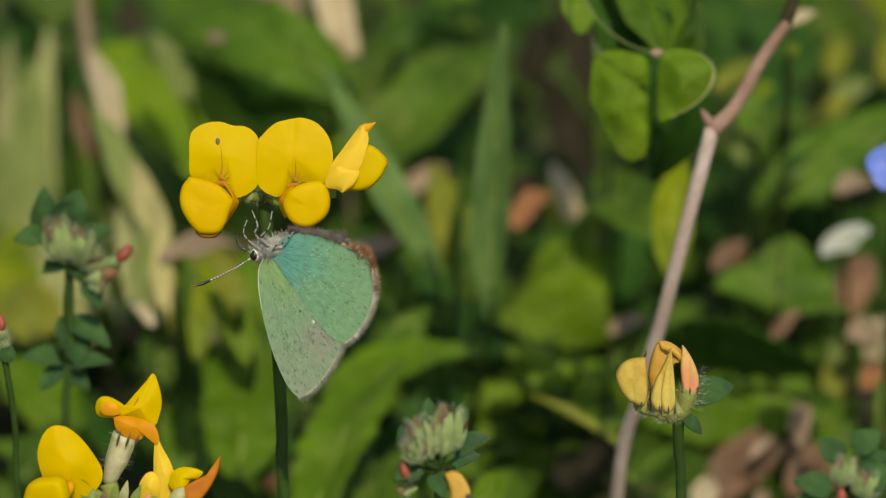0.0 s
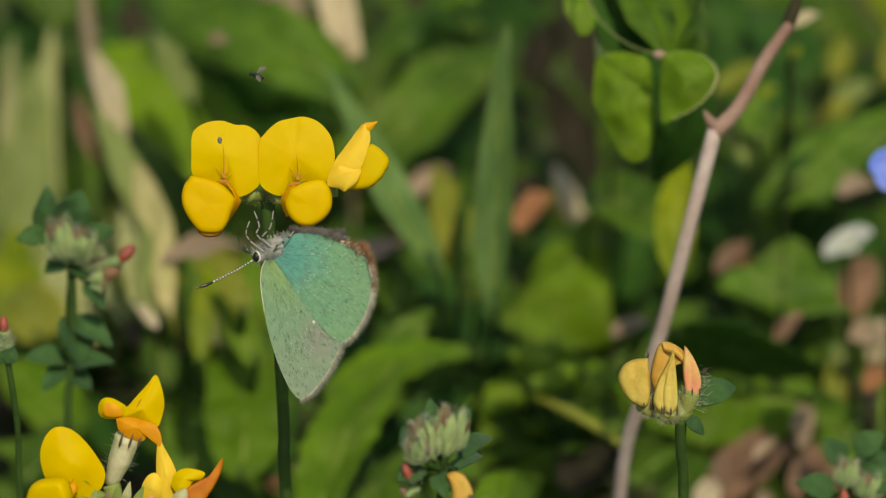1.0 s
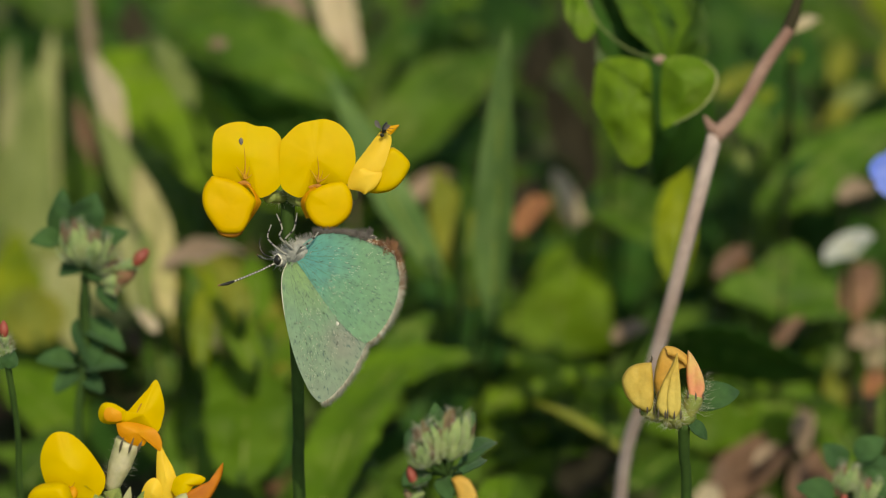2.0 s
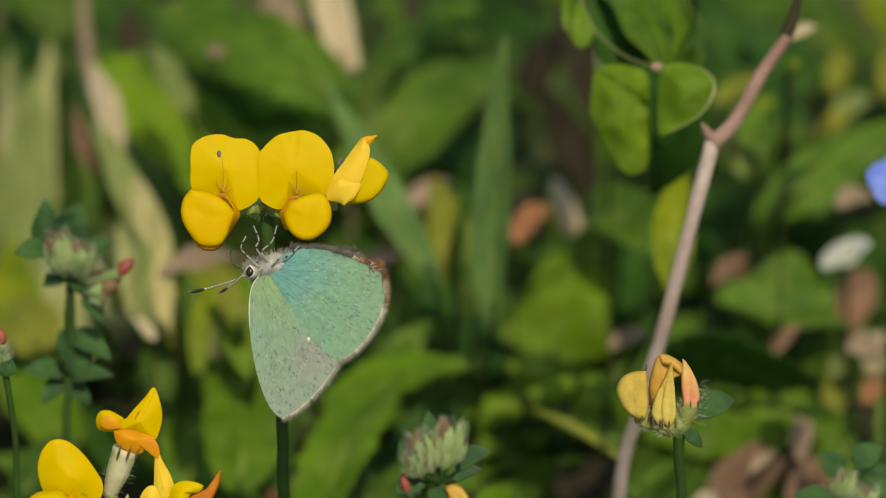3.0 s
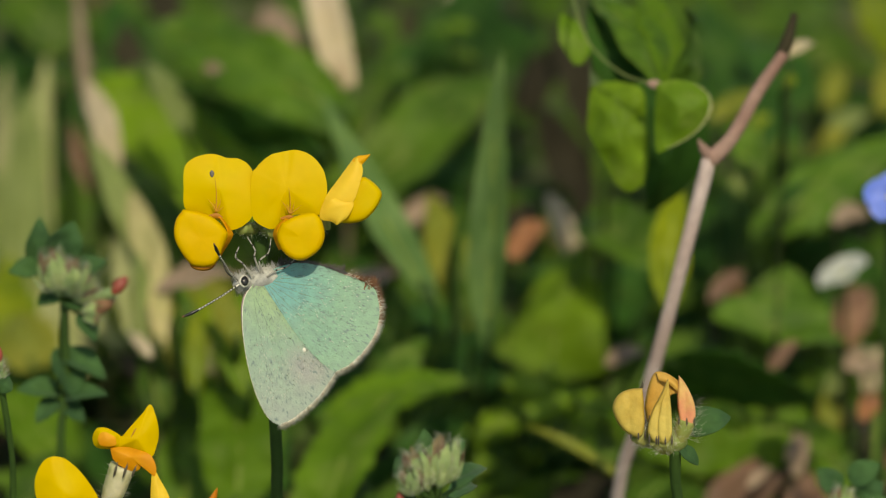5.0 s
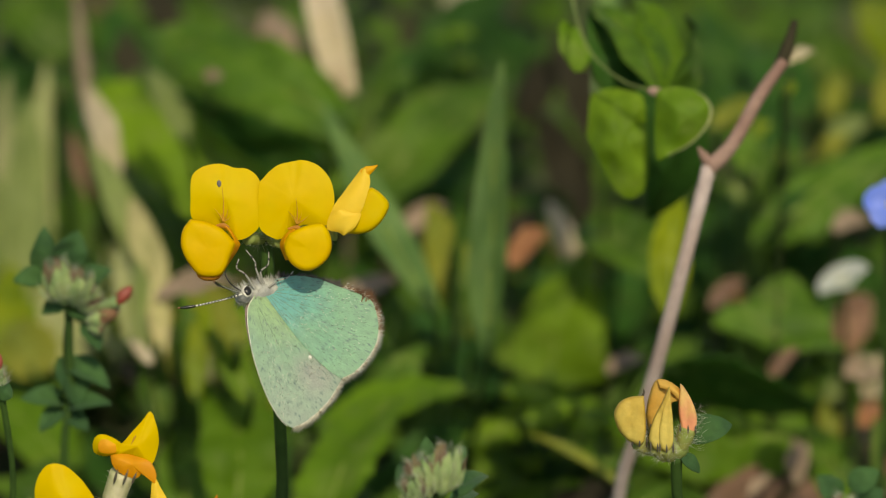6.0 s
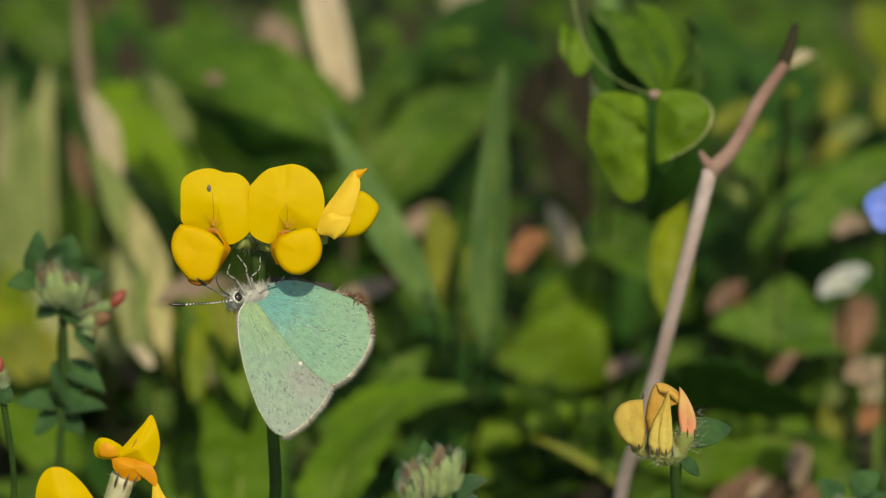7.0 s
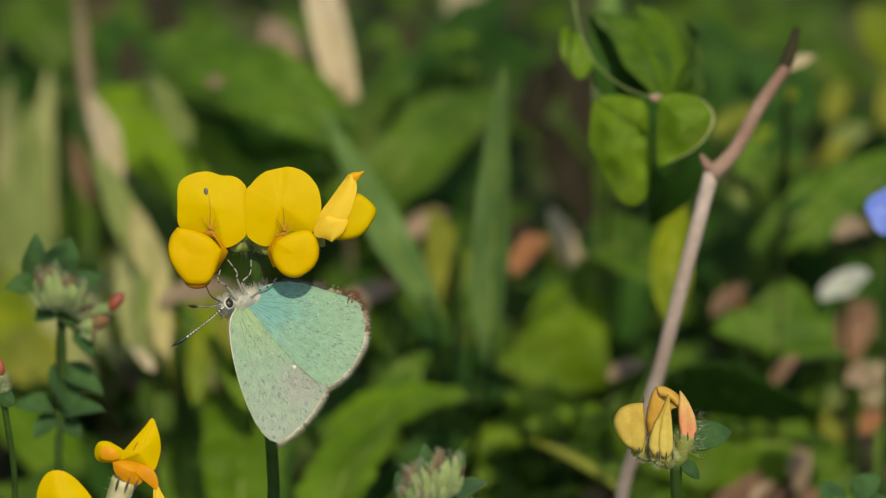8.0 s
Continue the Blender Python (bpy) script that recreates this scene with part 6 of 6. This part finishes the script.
                    p = Vector((heart[0], heart[1], 0)) * MM + way * (d * MM)
                    spots.append((p + Vector((0, 0, (wing_lift(p, 0, bow, False) + lift) * MM)), way))
                part("pale_speckle", spikes(bmesh.new(), spots, 0.28, 0.06, rng, 0.05), FRINGE, owner, "scattered pale scales", kind="stuff")
                for a, reach in (((-58, 8.6), (-44, 9.6), (-30, 10.4), (-16, 10.4), (-3, 9.8), (8, 8.0)) if owner is hind else ((-80, 11.8), (-66, 10.5))):
                    line = []
                    for k in range(9):
                        q = Vector((heart[0], heart[1], 0)) * MM + Vector((math.cos(radians(a + 0.5 * k)), math.sin(radians(a + 0.5 * k)), 0)) * (reach * (0.08 + 0.115 * k) * MM)
                        line.append(q + Vector((0, 0, (wing_lift(q, 0, bow, False) + lift - 0.02) * MM)))
                    part("wing_vein", tube(bmesh.new(), line, [0.035, 0.025, 0.012], 5, 2), WING_VEIN, owner)
            white = pod(bmesh.new(), Vector((5.85, -6.0, 0.1)) * MM, Vector((6.25, -6.0, 0.1)) * MM, 0.42, 0.16, Vector((0, 0, 1)))
            part("white_spot", white, CHALK, hind, "tiny white spot")
    v3 = lambda x, y, z: Vector((x * MM, y * MM, z * MM))
    front = Vector((0, 0, 1))
    part("thorax", pod(bmesh.new(), v3(0.1, -0.1, -0.7), v3(4.4, 1.5, -0.7), 2.3, 2.2, front, 0.45), FUR, thing, "grey furry thorax")
    part("abdomen", pod(bmesh.new(), v3(3.4, 1.4, -0.75), v3(10.6, 2.0, -0.6), 2.2, 1.0, front, 0.4), DARK_FUR, thing, "dark furry abdomen")
    part("head", pod(bmesh.new(), v3(-0.85, -0.3, -0.6), v3(1.1, 0.4, -0.6), 1.6, 1.9, front, 0.5), FUR, thing, "grey furry head")
    for z, f in ((0.28, 1), (-1.45, -1)):
        rim = part("eye_rim", pod(bmesh.new(), v3(0.02, -0.62, z), v3(0.02, 0.62, z), 0.98, 0.5, front), CHALK, thing, "white eye rim")
        part("eye", pod(bmesh.new(), v3(0.04, -0.52, z + 0.13 * f), v3(0.04, 0.52, z + 0.13 * f), 0.8, 0.5, front), BLACK, rim, "glossy black eye")
    rng = random.Random(77)
    spots = []
    for _ in range(620):
        t = rng.random()
        a = rng.uniform(0, 6.28)
        middle = v3(-0.6 + 4.6 * t, -0.2 + 1.7 * t, -0.7)
        out = Vector((-0.35 * math.cos(a), math.cos(a) * 0.9, math.sin(a)))
        spots.append((middle + out * (0.95 * MM * math.sin(math.pi * (0.15 + 0.8 * t)) ** 0.5), out + Vector((-0.2, 0.35, 0.1))))
    part("fur", spikes(bmesh.new(), spots, 0.75, 0.07, rng), FUR, thing, kind="stuff")
    spots = [(v3(rng.uniform(3.5, 10.0), rng.uniform(1.9, 2.6), rng.uniform(-1.0, -0.4)), Vector((0.2, 1, 0.2))) for _ in range(750)]
    part("fur", spikes(bmesh.new(), spots, 0.55, 0.07, rng), DARK_FUR, thing, kind="stuff")
    for line in (((0.9, 0.4, 0.1), (-0.2, 1.5, 0.7), (-0.9, 2.2, 0.4), (-0.55, 3.3, 0.2)), ((1.7, 0.8, 0.1), (0.8, 2.2, 0.9), (0.9, 3.0, 0.6), (0.2, 4.3, 0.3)),
                 ((1.9, 0.9, 0.2), (1.3, 1.9, 0.8), (2.2, 2.9, 0.6), (2.5, 4.4, 0.3)), ((2.2, 0.6, 0.3), (2.9, 1.2, 0.7), (4.0, 1.7, 0.7), (4.8, 2.6, 0.4))):
        leg = part("leg", tube(bmesh.new(), [v3(*p) for p in line], [0.13, 0.09, 0.075, 0.05], 6, 6), GREY_SCALES, thing, "white leg with dark bands")
        along = smoothed([v3(*p) for p in line], 6)
        for a, b in list(zip(along, along[1:]))[6::4]:
            part("band", tube(bmesh.new(), [a, a.lerp(b, 0.5), b], [0.1, 0.1, 0.095], 6, 1), BLACK, leg)
    # a thin coiled tongue under the head
    part("tongue", tube(bmesh.new(), [v3(-0.5, 0.1, 0.0), v3(-1.6, 0.6, 0.3), v3(-2.0, 1.6, 0.2), v3(-1.8, 2.1, 0.1)], [0.07, 0.06, 0.04], 5, 5), BLACK, thing)
    feelers = []
    for k in range(2):
        feeler = part("antenna", tube(bmesh.new(), [v3(0, 0, 0), v3(2, 0.12, 0), v3(4.4, 0.1, 0), v3(5.2, 0.05, 0), v3(6.1, -0.1, 0)],
                                      [0.075, 0.07, 0.085, 0.13, 0.04], 7, 6), CHALK, thing, "banded antenna with a dark club")
        for i in range(13):
            x = 0.35 + i * 0.31
            y = 0.12 * math.sin(x / 4.4 * 2)
            part("band", tube(bmesh.new(), [v3(x, y, 0), v3(x + 0.08, y, 0), v3(x + 0.17, y, 0)], [0.095, 0.1, 0.095], 7, 1), BLACK, feeler)
        part("club", tube(bmesh.new(), [v3(4.45, 0.1, -0.01), v3(5.2, 0.05, -0.01), v3(5.9, -0.06, -0.01)], [0.12, 0.17, 0.09], 8, 5), BLACK, feeler)
        part("club_tip", pod(bmesh.new(), v3(5.85, -0.06, 0), v3(6.15, -0.1, 0), 0.2, 0.2, front), RUST, feeler)
        feelers.append(feeler)
    return thing, feelers


BUTTERFLY, FEELERS = butterfly()


# ---- flies ----
def fly(label):
    thing = root("fly", Vector((0, 0, 0)), label, "fly", "small flies")
    v3 = lambda x, y, z: Vector((x * MM, y * MM, z * MM))
    up = Vector((0, 0, 1))
    part("body", pod(bmesh.new(), v3(-0.75, 0, 0), v3(0.5, 0, 0), 0.5, 0.5, up, 0.5), BLACK, thing)
    part("head", pod(bmesh.new(), v3(0.4, 0, 0), v3(0.8, 0, 0), 0.45, 0.4, up), BLACK, thing)
    for s in (1, -1):
        part("wing", blade(bmesh.new(), v3(0.1, 0.1 * s, 0.2), v3(-0.5, 1.0 * s, 0.5), 0.5, up, "spoon", nv=8), DARK_FUR, thing, "smoky wing", thick=0.02)
        for x in (0.25, 0.0, -0.25):
            part("leg", tube(bmesh.new(), [v3(x, 0.15 * s, -0.1), v3(x, 0.5 * s, -0.1), v3(x * 1.4, 0.6 * s, -0.5)], [0.04, 0.03, 0.02], 4, 3), BLACK, thing)
    return thing


FLY_A = fly("tiny black fly with smoky wings near the flowers")
FLY_B = fly("tiny black fly with smoky wings over the sward")


def motions():
    """The trefoil and its neighbours sway about their feet, the butterfly with it, turning round; its antennae feel about; two flies pass."""
    wind = (
        (0.00, 0.000, 0.000),
        (0.10, 0.360, -0.172),
        (0.20, 0.257, -0.177),
        (0.30, 0.041, -0.182),
        (0.40, 0.162, -0.221),
        (0.50, 0.804, -0.326),
        (0.60, 0.920, -0.354),
        (0.70, 0.952, -0.315),
        (0.80, -0.028, -0.210),
        (0.90, -0.262, -0.138),
        (1.00, -0.048, -0.266),
        (1.10, 0.278, -0.376),
        (1.20, 0.621, -0.487),
        (1.30, 0.789, -0.663),
        (1.40, 0.666, -0.508),
        (1.50, 0.275, -0.485),
        (1.60, 1.088, -0.369),
        (1.70, 1.408, -0.850),
        (2.00, 0.966, -0.567),
        (2.30, 0.354, -0.218),
        (2.55, 0.468, -0.092),
        (2.80, 0.103, 0.033),
        (2.90, 0.115, -0.050),
        (3.00, 0.031, -0.133),
        (3.10, 0.379, 0.047),
        (3.20, 0.801, -0.439),
        (3.30, 0.829, -0.326),
        (3.40, 0.761, -0.346),
        (3.50, 0.450, -0.033),
        (3.60, 0.340, -0.332),
        (3.70, 1.340, -0.698),
        (3.80, 1.905, -0.864),
        (3.90, 0.700, -0.565),
        (4.00, -0.871, -0.166),
        (4.10, -0.444, -0.106),
        (4.20, 0.292, 0.253),
        (4.30, -0.461, -0.053),
        (4.40, -1.326, 0.439),
        (4.50, -0.239, 0.066),
        (4.60, 0.421, -0.024),
        (4.70, -0.492, 0.151),
        (5.00, -0.142, 0.144),
        (5.30, -0.340, 0.204),
        (5.60, -0.004, 0.131),
        (5.80, -0.131, 0.148),
        (5.90, -0.146, -0.208),
        (6.00, 0.219, 0.499),
        (6.10, 0.156, -0.007),
        (6.20, -0.582, 0.552),
        (6.30, -0.393, 0.312),
        (6.40, -0.411, 0.538),
        (6.50, -0.098, 0.399),
        (6.60, -0.355, 0.459),
        (6.70, -0.219, 0.352),
        (6.80, -0.293, 0.379),
        (6.90, -0.367, 0.339),
        (7.00, -0.315, 0.565),
        (7.10, -0.366, 0.379),
        (7.20, -0.670, 0.459),
        (7.30, -0.552, 0.372),
        (7.40, -0.323, 0.485),
        (7.50, -0.093, 0.532),
        (7.60, -0.164, 0.538),
        (7.70, -0.011, 0.778),
        (7.80, -0.166, 0.552),
        (7.90, -0.224, 0.459),
        (8.00, -0.520, 0.499)
    )
    for thing, share in ((TREFOIL, 1.0), (LEFT_SPRIG, 0.95), (SPRIG, 0.25), (BUD_HEAD, 0.2)):
        foot = thing.matrix_basis.translation.copy()
        walk(thing, [(t, Matrix.Translation(foot) @ pose(0, 0, 0, back * share, lean * share, 0)) for t, lean, back in wind])
    square = Matrix((ACROSS, RISE, NEAR)).transposed().to_4x4()
    walk(BUTTERFLY, [(t, Matrix.Translation(at(u, v, w)) @ square @ pose(0, 0, 0, 0, 0, roll) @ pose(0, 0, 0, tilt, yaw, 0)) for t, u, v, w, yaw, tilt, roll in (
        (0.00, -17.54, -0.51, -2.50, -32.8, 16.2, -4.9),
        (0.10, -16.85, -0.39, -2.21, -33.1, 15.8, -4.7),
        (0.20, -17.03, -0.41, -2.20, -33.5, 15.3, -4.4),
        (0.30, -17.44, -0.43, -2.19, -33.8, 14.9, -4.2),
        (0.40, -17.20, -0.42, -2.12, -34.1, 14.4, -4.0),
        (0.50, -15.98, -0.36, -1.94, -34.5, 14.0, -3.7),
        (0.60, -15.75, -0.37, -1.90, -34.8, 13.5, -3.5),
        (0.70, -15.69, -0.42, -1.96, -35.1, 13.1, -3.3),
        (0.80, -17.53, -0.52, -2.14, -35.5, 12.6, -3.0),
        (0.90, -17.96, -0.60, -2.26, -35.8, 12.2, -2.8),
        (1.00, -17.56, -0.53, -2.05, -36.1, 11.7, -2.6),
        (1.10, -16.93, -0.46, -1.86, -36.5, 11.3, -2.3),
        (1.20, -16.28, -0.39, -1.67, -36.8, 10.8, -2.1),
        (1.30, -15.95, -0.27, -1.37, -37.1, 10.4, -1.9),
        (1.40, -16.02, -0.34, -1.63, -37.5, 9.9, -0.4),
        (1.50, -16.59, -0.30, -1.67, -37.8, 9.5, 1.1),
        (1.60, -15.05, -0.38, -1.87, -36.9, 8.9, 1.2),
        (1.70, -14.43, 0.02, -1.05, -36.1, 8.3, 1.2),
        (2.00, -15.58, -0.40, -1.53, -31.5, 6.4, 0.2),
        (2.30, -17.03, -0.86, -2.13, -26.8, 4.6, -0.6),
        (2.55, -17.08, -1.11, -2.34, -23.0, 3.0, -1.4),
        (2.80, -18.02, -1.36, -2.56, -19.1, 1.5, -2.2),
        (2.90, -17.97, -1.10, -2.41, -18.3, 0.9, -2.4),
        (3.00, -18.08, -0.83, -2.27, -17.4, 0.3, -2.6),
        (3.10, -17.47, -0.92, -2.58, -16.6, -0.3, -2.6),
        (3.20, -16.72, -0.47, -1.75, -15.9, -1.0, -2.7),
        (3.30, -16.72, -0.51, -1.94, -15.1, -1.6, -2.7),
        (3.40, -16.88, -0.43, -1.91, -14.4, -2.2, -2.7),
        (3.50, -17.52, -0.63, -2.44, -13.6, -2.8, -2.7),
        (3.60, -17.77, -0.33, -1.93, -13.0, -3.5, -2.9),
        (3.70, -15.94, 0.01, -1.31, -12.3, -4.2, -3.0),
        (3.80, -14.91, 0.20, -1.02, -11.7, -4.9, -3.2),
        (3.90, -17.01, -0.03, -1.53, -10.6, -5.6, -3.3),
        (4.00, -19.80, -0.36, -1.92, -9.7, -6.2, -3.5),
        (4.10, -18.81, -0.41, -1.72, -8.7, -6.9, -3.6),
        (4.20, -17.25, -0.70, -2.03, -7.6, -7.6, -3.7),
        (4.30, -18.76, -0.60, -1.51, -4.3, -8.3, -2.8),
        (4.40, -20.11, -0.65, -2.35, 1.0, -9.0, -3.3),
        (4.50, -17.93, -0.55, -1.71, 6.3, -9.7, -0.3),
        (4.60, -17.08, -0.53, -1.56, 7.7, -10.1, -0.5),
        (4.70, -18.98, -0.18, -2.06, 14.1, -13.4, -5.6),
        (5.00, -18.47, -0.19, -2.75, 17.0, -17.2, -6.0),
        (5.30, -19.00, -0.25, -2.85, 19.9, -21.1, -6.4),
        (5.60, -18.53, -0.21, -2.72, 22.7, -24.9, -6.8),
        (5.80, -18.87, -0.22, -2.75, 24.7, -27.5, -7.1),
        (5.90, -18.92, 0.05, -2.14, 24.1, -27.8, -7.1),
        (6.00, -18.25, -0.52, -3.35, 23.5, -28.2, -7.1),
        (6.10, -18.37, -0.12, -2.49, 23.4, -27.9, -6.9),
        (6.20, -19.75, -0.58, -3.44, 23.4, -27.6, -6.6),
        (6.30, -19.39, -0.39, -3.03, 23.4, -27.3, -6.3),
        (6.40, -19.41, -0.57, -3.42, 23.3, -27.0, -6.0),
        (6.50, -18.82, -0.47, -3.18, 23.2, -26.6, -5.8),
        (6.60, -19.30, -0.55, -3.28, 23.2, -26.3, -5.9),
        (6.70, -19.04, -0.49, -3.10, 23.1, -26.0, -6.0),
        (6.80, -19.18, -0.54, -3.15, 23.1, -25.7, -6.0),
        (6.90, -19.31, -0.54, -3.08, 23.1, -25.4, -6.1),
        (7.00, -19.21, -0.75, -3.47, 23.0, -25.1, -6.2),
        (7.10, -19.42, -0.61, -3.15, 22.7, -24.6, -5.9),
        (7.20, -20.11, -0.69, -3.28, 22.4, -24.1, -5.6),
        (7.30, -20.00, -0.64, -3.14, 22.0, -23.6, -5.3),
        (7.40, -19.69, -0.74, -3.33, 21.7, -23.1, -5.0),
        (7.50, -19.37, -0.78, -3.41, 21.4, -22.6, -4.7),
        (7.60, -19.48, -0.84, -3.42, 21.1, -22.2, -4.1),
        (7.70, -19.18, -1.07, -3.83, 20.8, -21.7, -3.6),
        (7.80, -19.47, -0.94, -3.44, 20.4, -21.2, -3.1),
        (7.90, -19.56, -0.92, -3.28, 20.1, -20.7, -2.6),
        (8.00, -20.11, -0.99, -3.35, 19.8, -20.2, -2.1)
    )])
    for feeler, base, rows in ((FEELERS[0], (-0.45, -0.35, 0.25), (
        (0.00, 210.5, 55.9),
        (1.20, 214.8, 56.7),
        (1.50, 216.4, 61.0),
        (1.70, 213.0, 59.4),
        (2.80, 202.5, 49.7),
        (3.00, 205.7, 45.5),
        (3.50, 212.6, 38.8),
        (3.80, 220.9, 32.6),
        (4.00, 236.1, 32.3),
        (4.20, 248.9, 32.0),
        (4.30, 250.6, 29.5),
        (4.40, 243.6, 18.8),
        (4.50, 237.7, 13.5),
        (4.60, 235.7, -5.1),
        (4.70, 229.1, -13.5),
        (5.20, 207.6, -15.4),
        (5.80, 190.1, -6.9),
        (6.00, 190.6, -24.2),
        (6.10, 185.3, -3.5),
        (6.20, 173.2, -5.8),
        (6.30, 167.2, 3.3),
        (6.50, 166.1, 4.1),
        (6.80, 169.3, 10.6),
        (6.90, 177.1, 2.3),
        (7.00, 184.1, -15.3),
        (7.10, 193.5, -15.4),
        (7.30, 201.6, -19.0),
        (7.50, 209.0, -9.7),
        (7.80, 217.8, -23.2),
        (8.00, 216.1, -22.0)
    )), (FEELERS[1], (-0.55, 0.0, -0.1), (
        (0.00, 186.9, -43.6),
        (1.70, 177.1, -41.7),
        (2.20, 194.6, -36.1),
        (2.80, 263.4, 72.6),
        (3.50, 248.6, 55.3),
        (3.80, 241.1, 46.3),
        (4.00, 224.1, 30.6),
        (4.20, 223.1, 33.2),
        (4.30, 216.9, 51.5),
        (4.40, 207.6, 54.9),
        (4.50, 201.4, 66.1),
        (4.60, 161.8, 69.6),
        (4.70, 131.4, 48.8),
        (5.20, 167.9, 48.3),
        (5.80, 195.8, 38.2),
        (5.90, 204.6, 38.8),
        (6.00, 198.7, 42.4),
        (6.10, 179.0, 46.7),
        (6.20, 147.6, 49.4),
        (6.30, 150.1, 48.1),
        (6.50, 152.8, 40.7),
        (6.80, 170.1, 41.6),
        (6.90, 175.6, 41.4),
        (7.00, 182.7, 39.1),
        (7.30, 171.4, 35.9),
        (7.50, 184.9, 34.7),
        (7.80, 197.8, 38.1),
        (8.00, 200.4, 38.6)
    ))):
        walk(feeler, [(t, pose(*[c * MM for c in base]) @ pose(0, 0, 0, 0, 0, turn) @ pose(0, 0, 0, 0, -out, 0)) for t, turn, out in rows])
    walk(FLY_A, [(t, Matrix.Translation(at(u, v, w)) @ square @ pose(0, 0, 0, 40, 0, turn)) for t, u, v, w, turn in (
        (0.00, 49.57, 17.00, 20.0, 180),
        (0.30, 47.34, 7.48, 18.0, 180),
        (0.40, 33.54, 1.13, 16.0, 180),
        (0.50, 16.87, 1.72, 13.0, 180),
        (0.60, 8.91, 8.99, 10.0, 170),
        (0.70, 5.93, 5.41, 8.0, 190),
        (0.80, 2.73, 3.95, 6.0, 170),
        (0.90, -1.79, 8.42, 5.0, 150),
        (1.00, -17.70, 16.34, 4.0, 160),
        (1.10, -25.93, 18.23, 6.0, 190),
        (1.20, -31.25, 17.63, 8.0, 230),
        (1.30, -27.56, 19.88, 6.0, 300),
        (1.40, -20.91, 20.45, 3.0, 360),
        (1.50, -6.95, 12.49, -2.0, 330),
        (1.60, -5.34, 12.18, -2.2, 330),
        (1.70, -4.79, 12.73, -2.2, 330),
        (2.00, -5.78, 11.81, -1.5, 250),
        (2.30, -7.83, 9.89, 1.0, 220),
        (2.60, -9.09, 9.03, 2.0, 200),
        (2.80, -9.52, 8.53, 2.0, 200),
        (3.00, -9.59, 8.76, 2.0, 200),
        (3.10, -8.95, 8.67, 2.0, 200),
        (3.20, -8.16, 9.06, 2.0, 200),
        (3.30, -8.10, 8.97, 2.0, 200),
        (3.40, -8.26, 8.99, 2.0, 200),
        (3.50, -8.79, 8.74, 2.0, 220),
        (3.60, -8.89, 4.32, -6.0, 300),
        (3.70, -1.21, -4.50, -14.0, 330),
        (3.80, 11.56, -17.13, -20.0, 330),
        (3.90, 16.92, -27.11, -24.0, 330),
        (8.00, 17.87, -30.72, -24.0, 330)
    )])
    walk(FLY_B, [(t, Matrix.Translation(at(u, v, w)) @ square @ pose(0, 0, 0, 50, 0, turn)) for t, u, v, w, turn in (
        (0.00, 24.68, 31.83, 40.0, 200),
        (3.00, 24.63, 32.07, 40.0, 200),
        (3.10, 12.45, 21.54, 25.0, 200),
        (3.20, 4.40, 15.47, 12.0, 220),
        (3.30, 6.09, 14.00, 10.0, 320),
        (3.40, 8.84, 13.70, 9.0, 280),
        (3.50, -0.26, 7.26, 8.0, 200),
        (3.60, 2.44, 9.19, 10.0, 120),
        (3.70, 8.33, 12.97, 10.0, 80),
        (3.80, 9.87, 14.64, 9.0, 120),
        (3.90, -3.32, 14.51, 6.0, 180),
        (4.00, -15.86, 26.60, 10.0, 180),
        (4.10, -25.38, 33.80, 14.0, 170),
        (8.00, -25.55, 38.13, 14.0, 170)
    )])


motions()
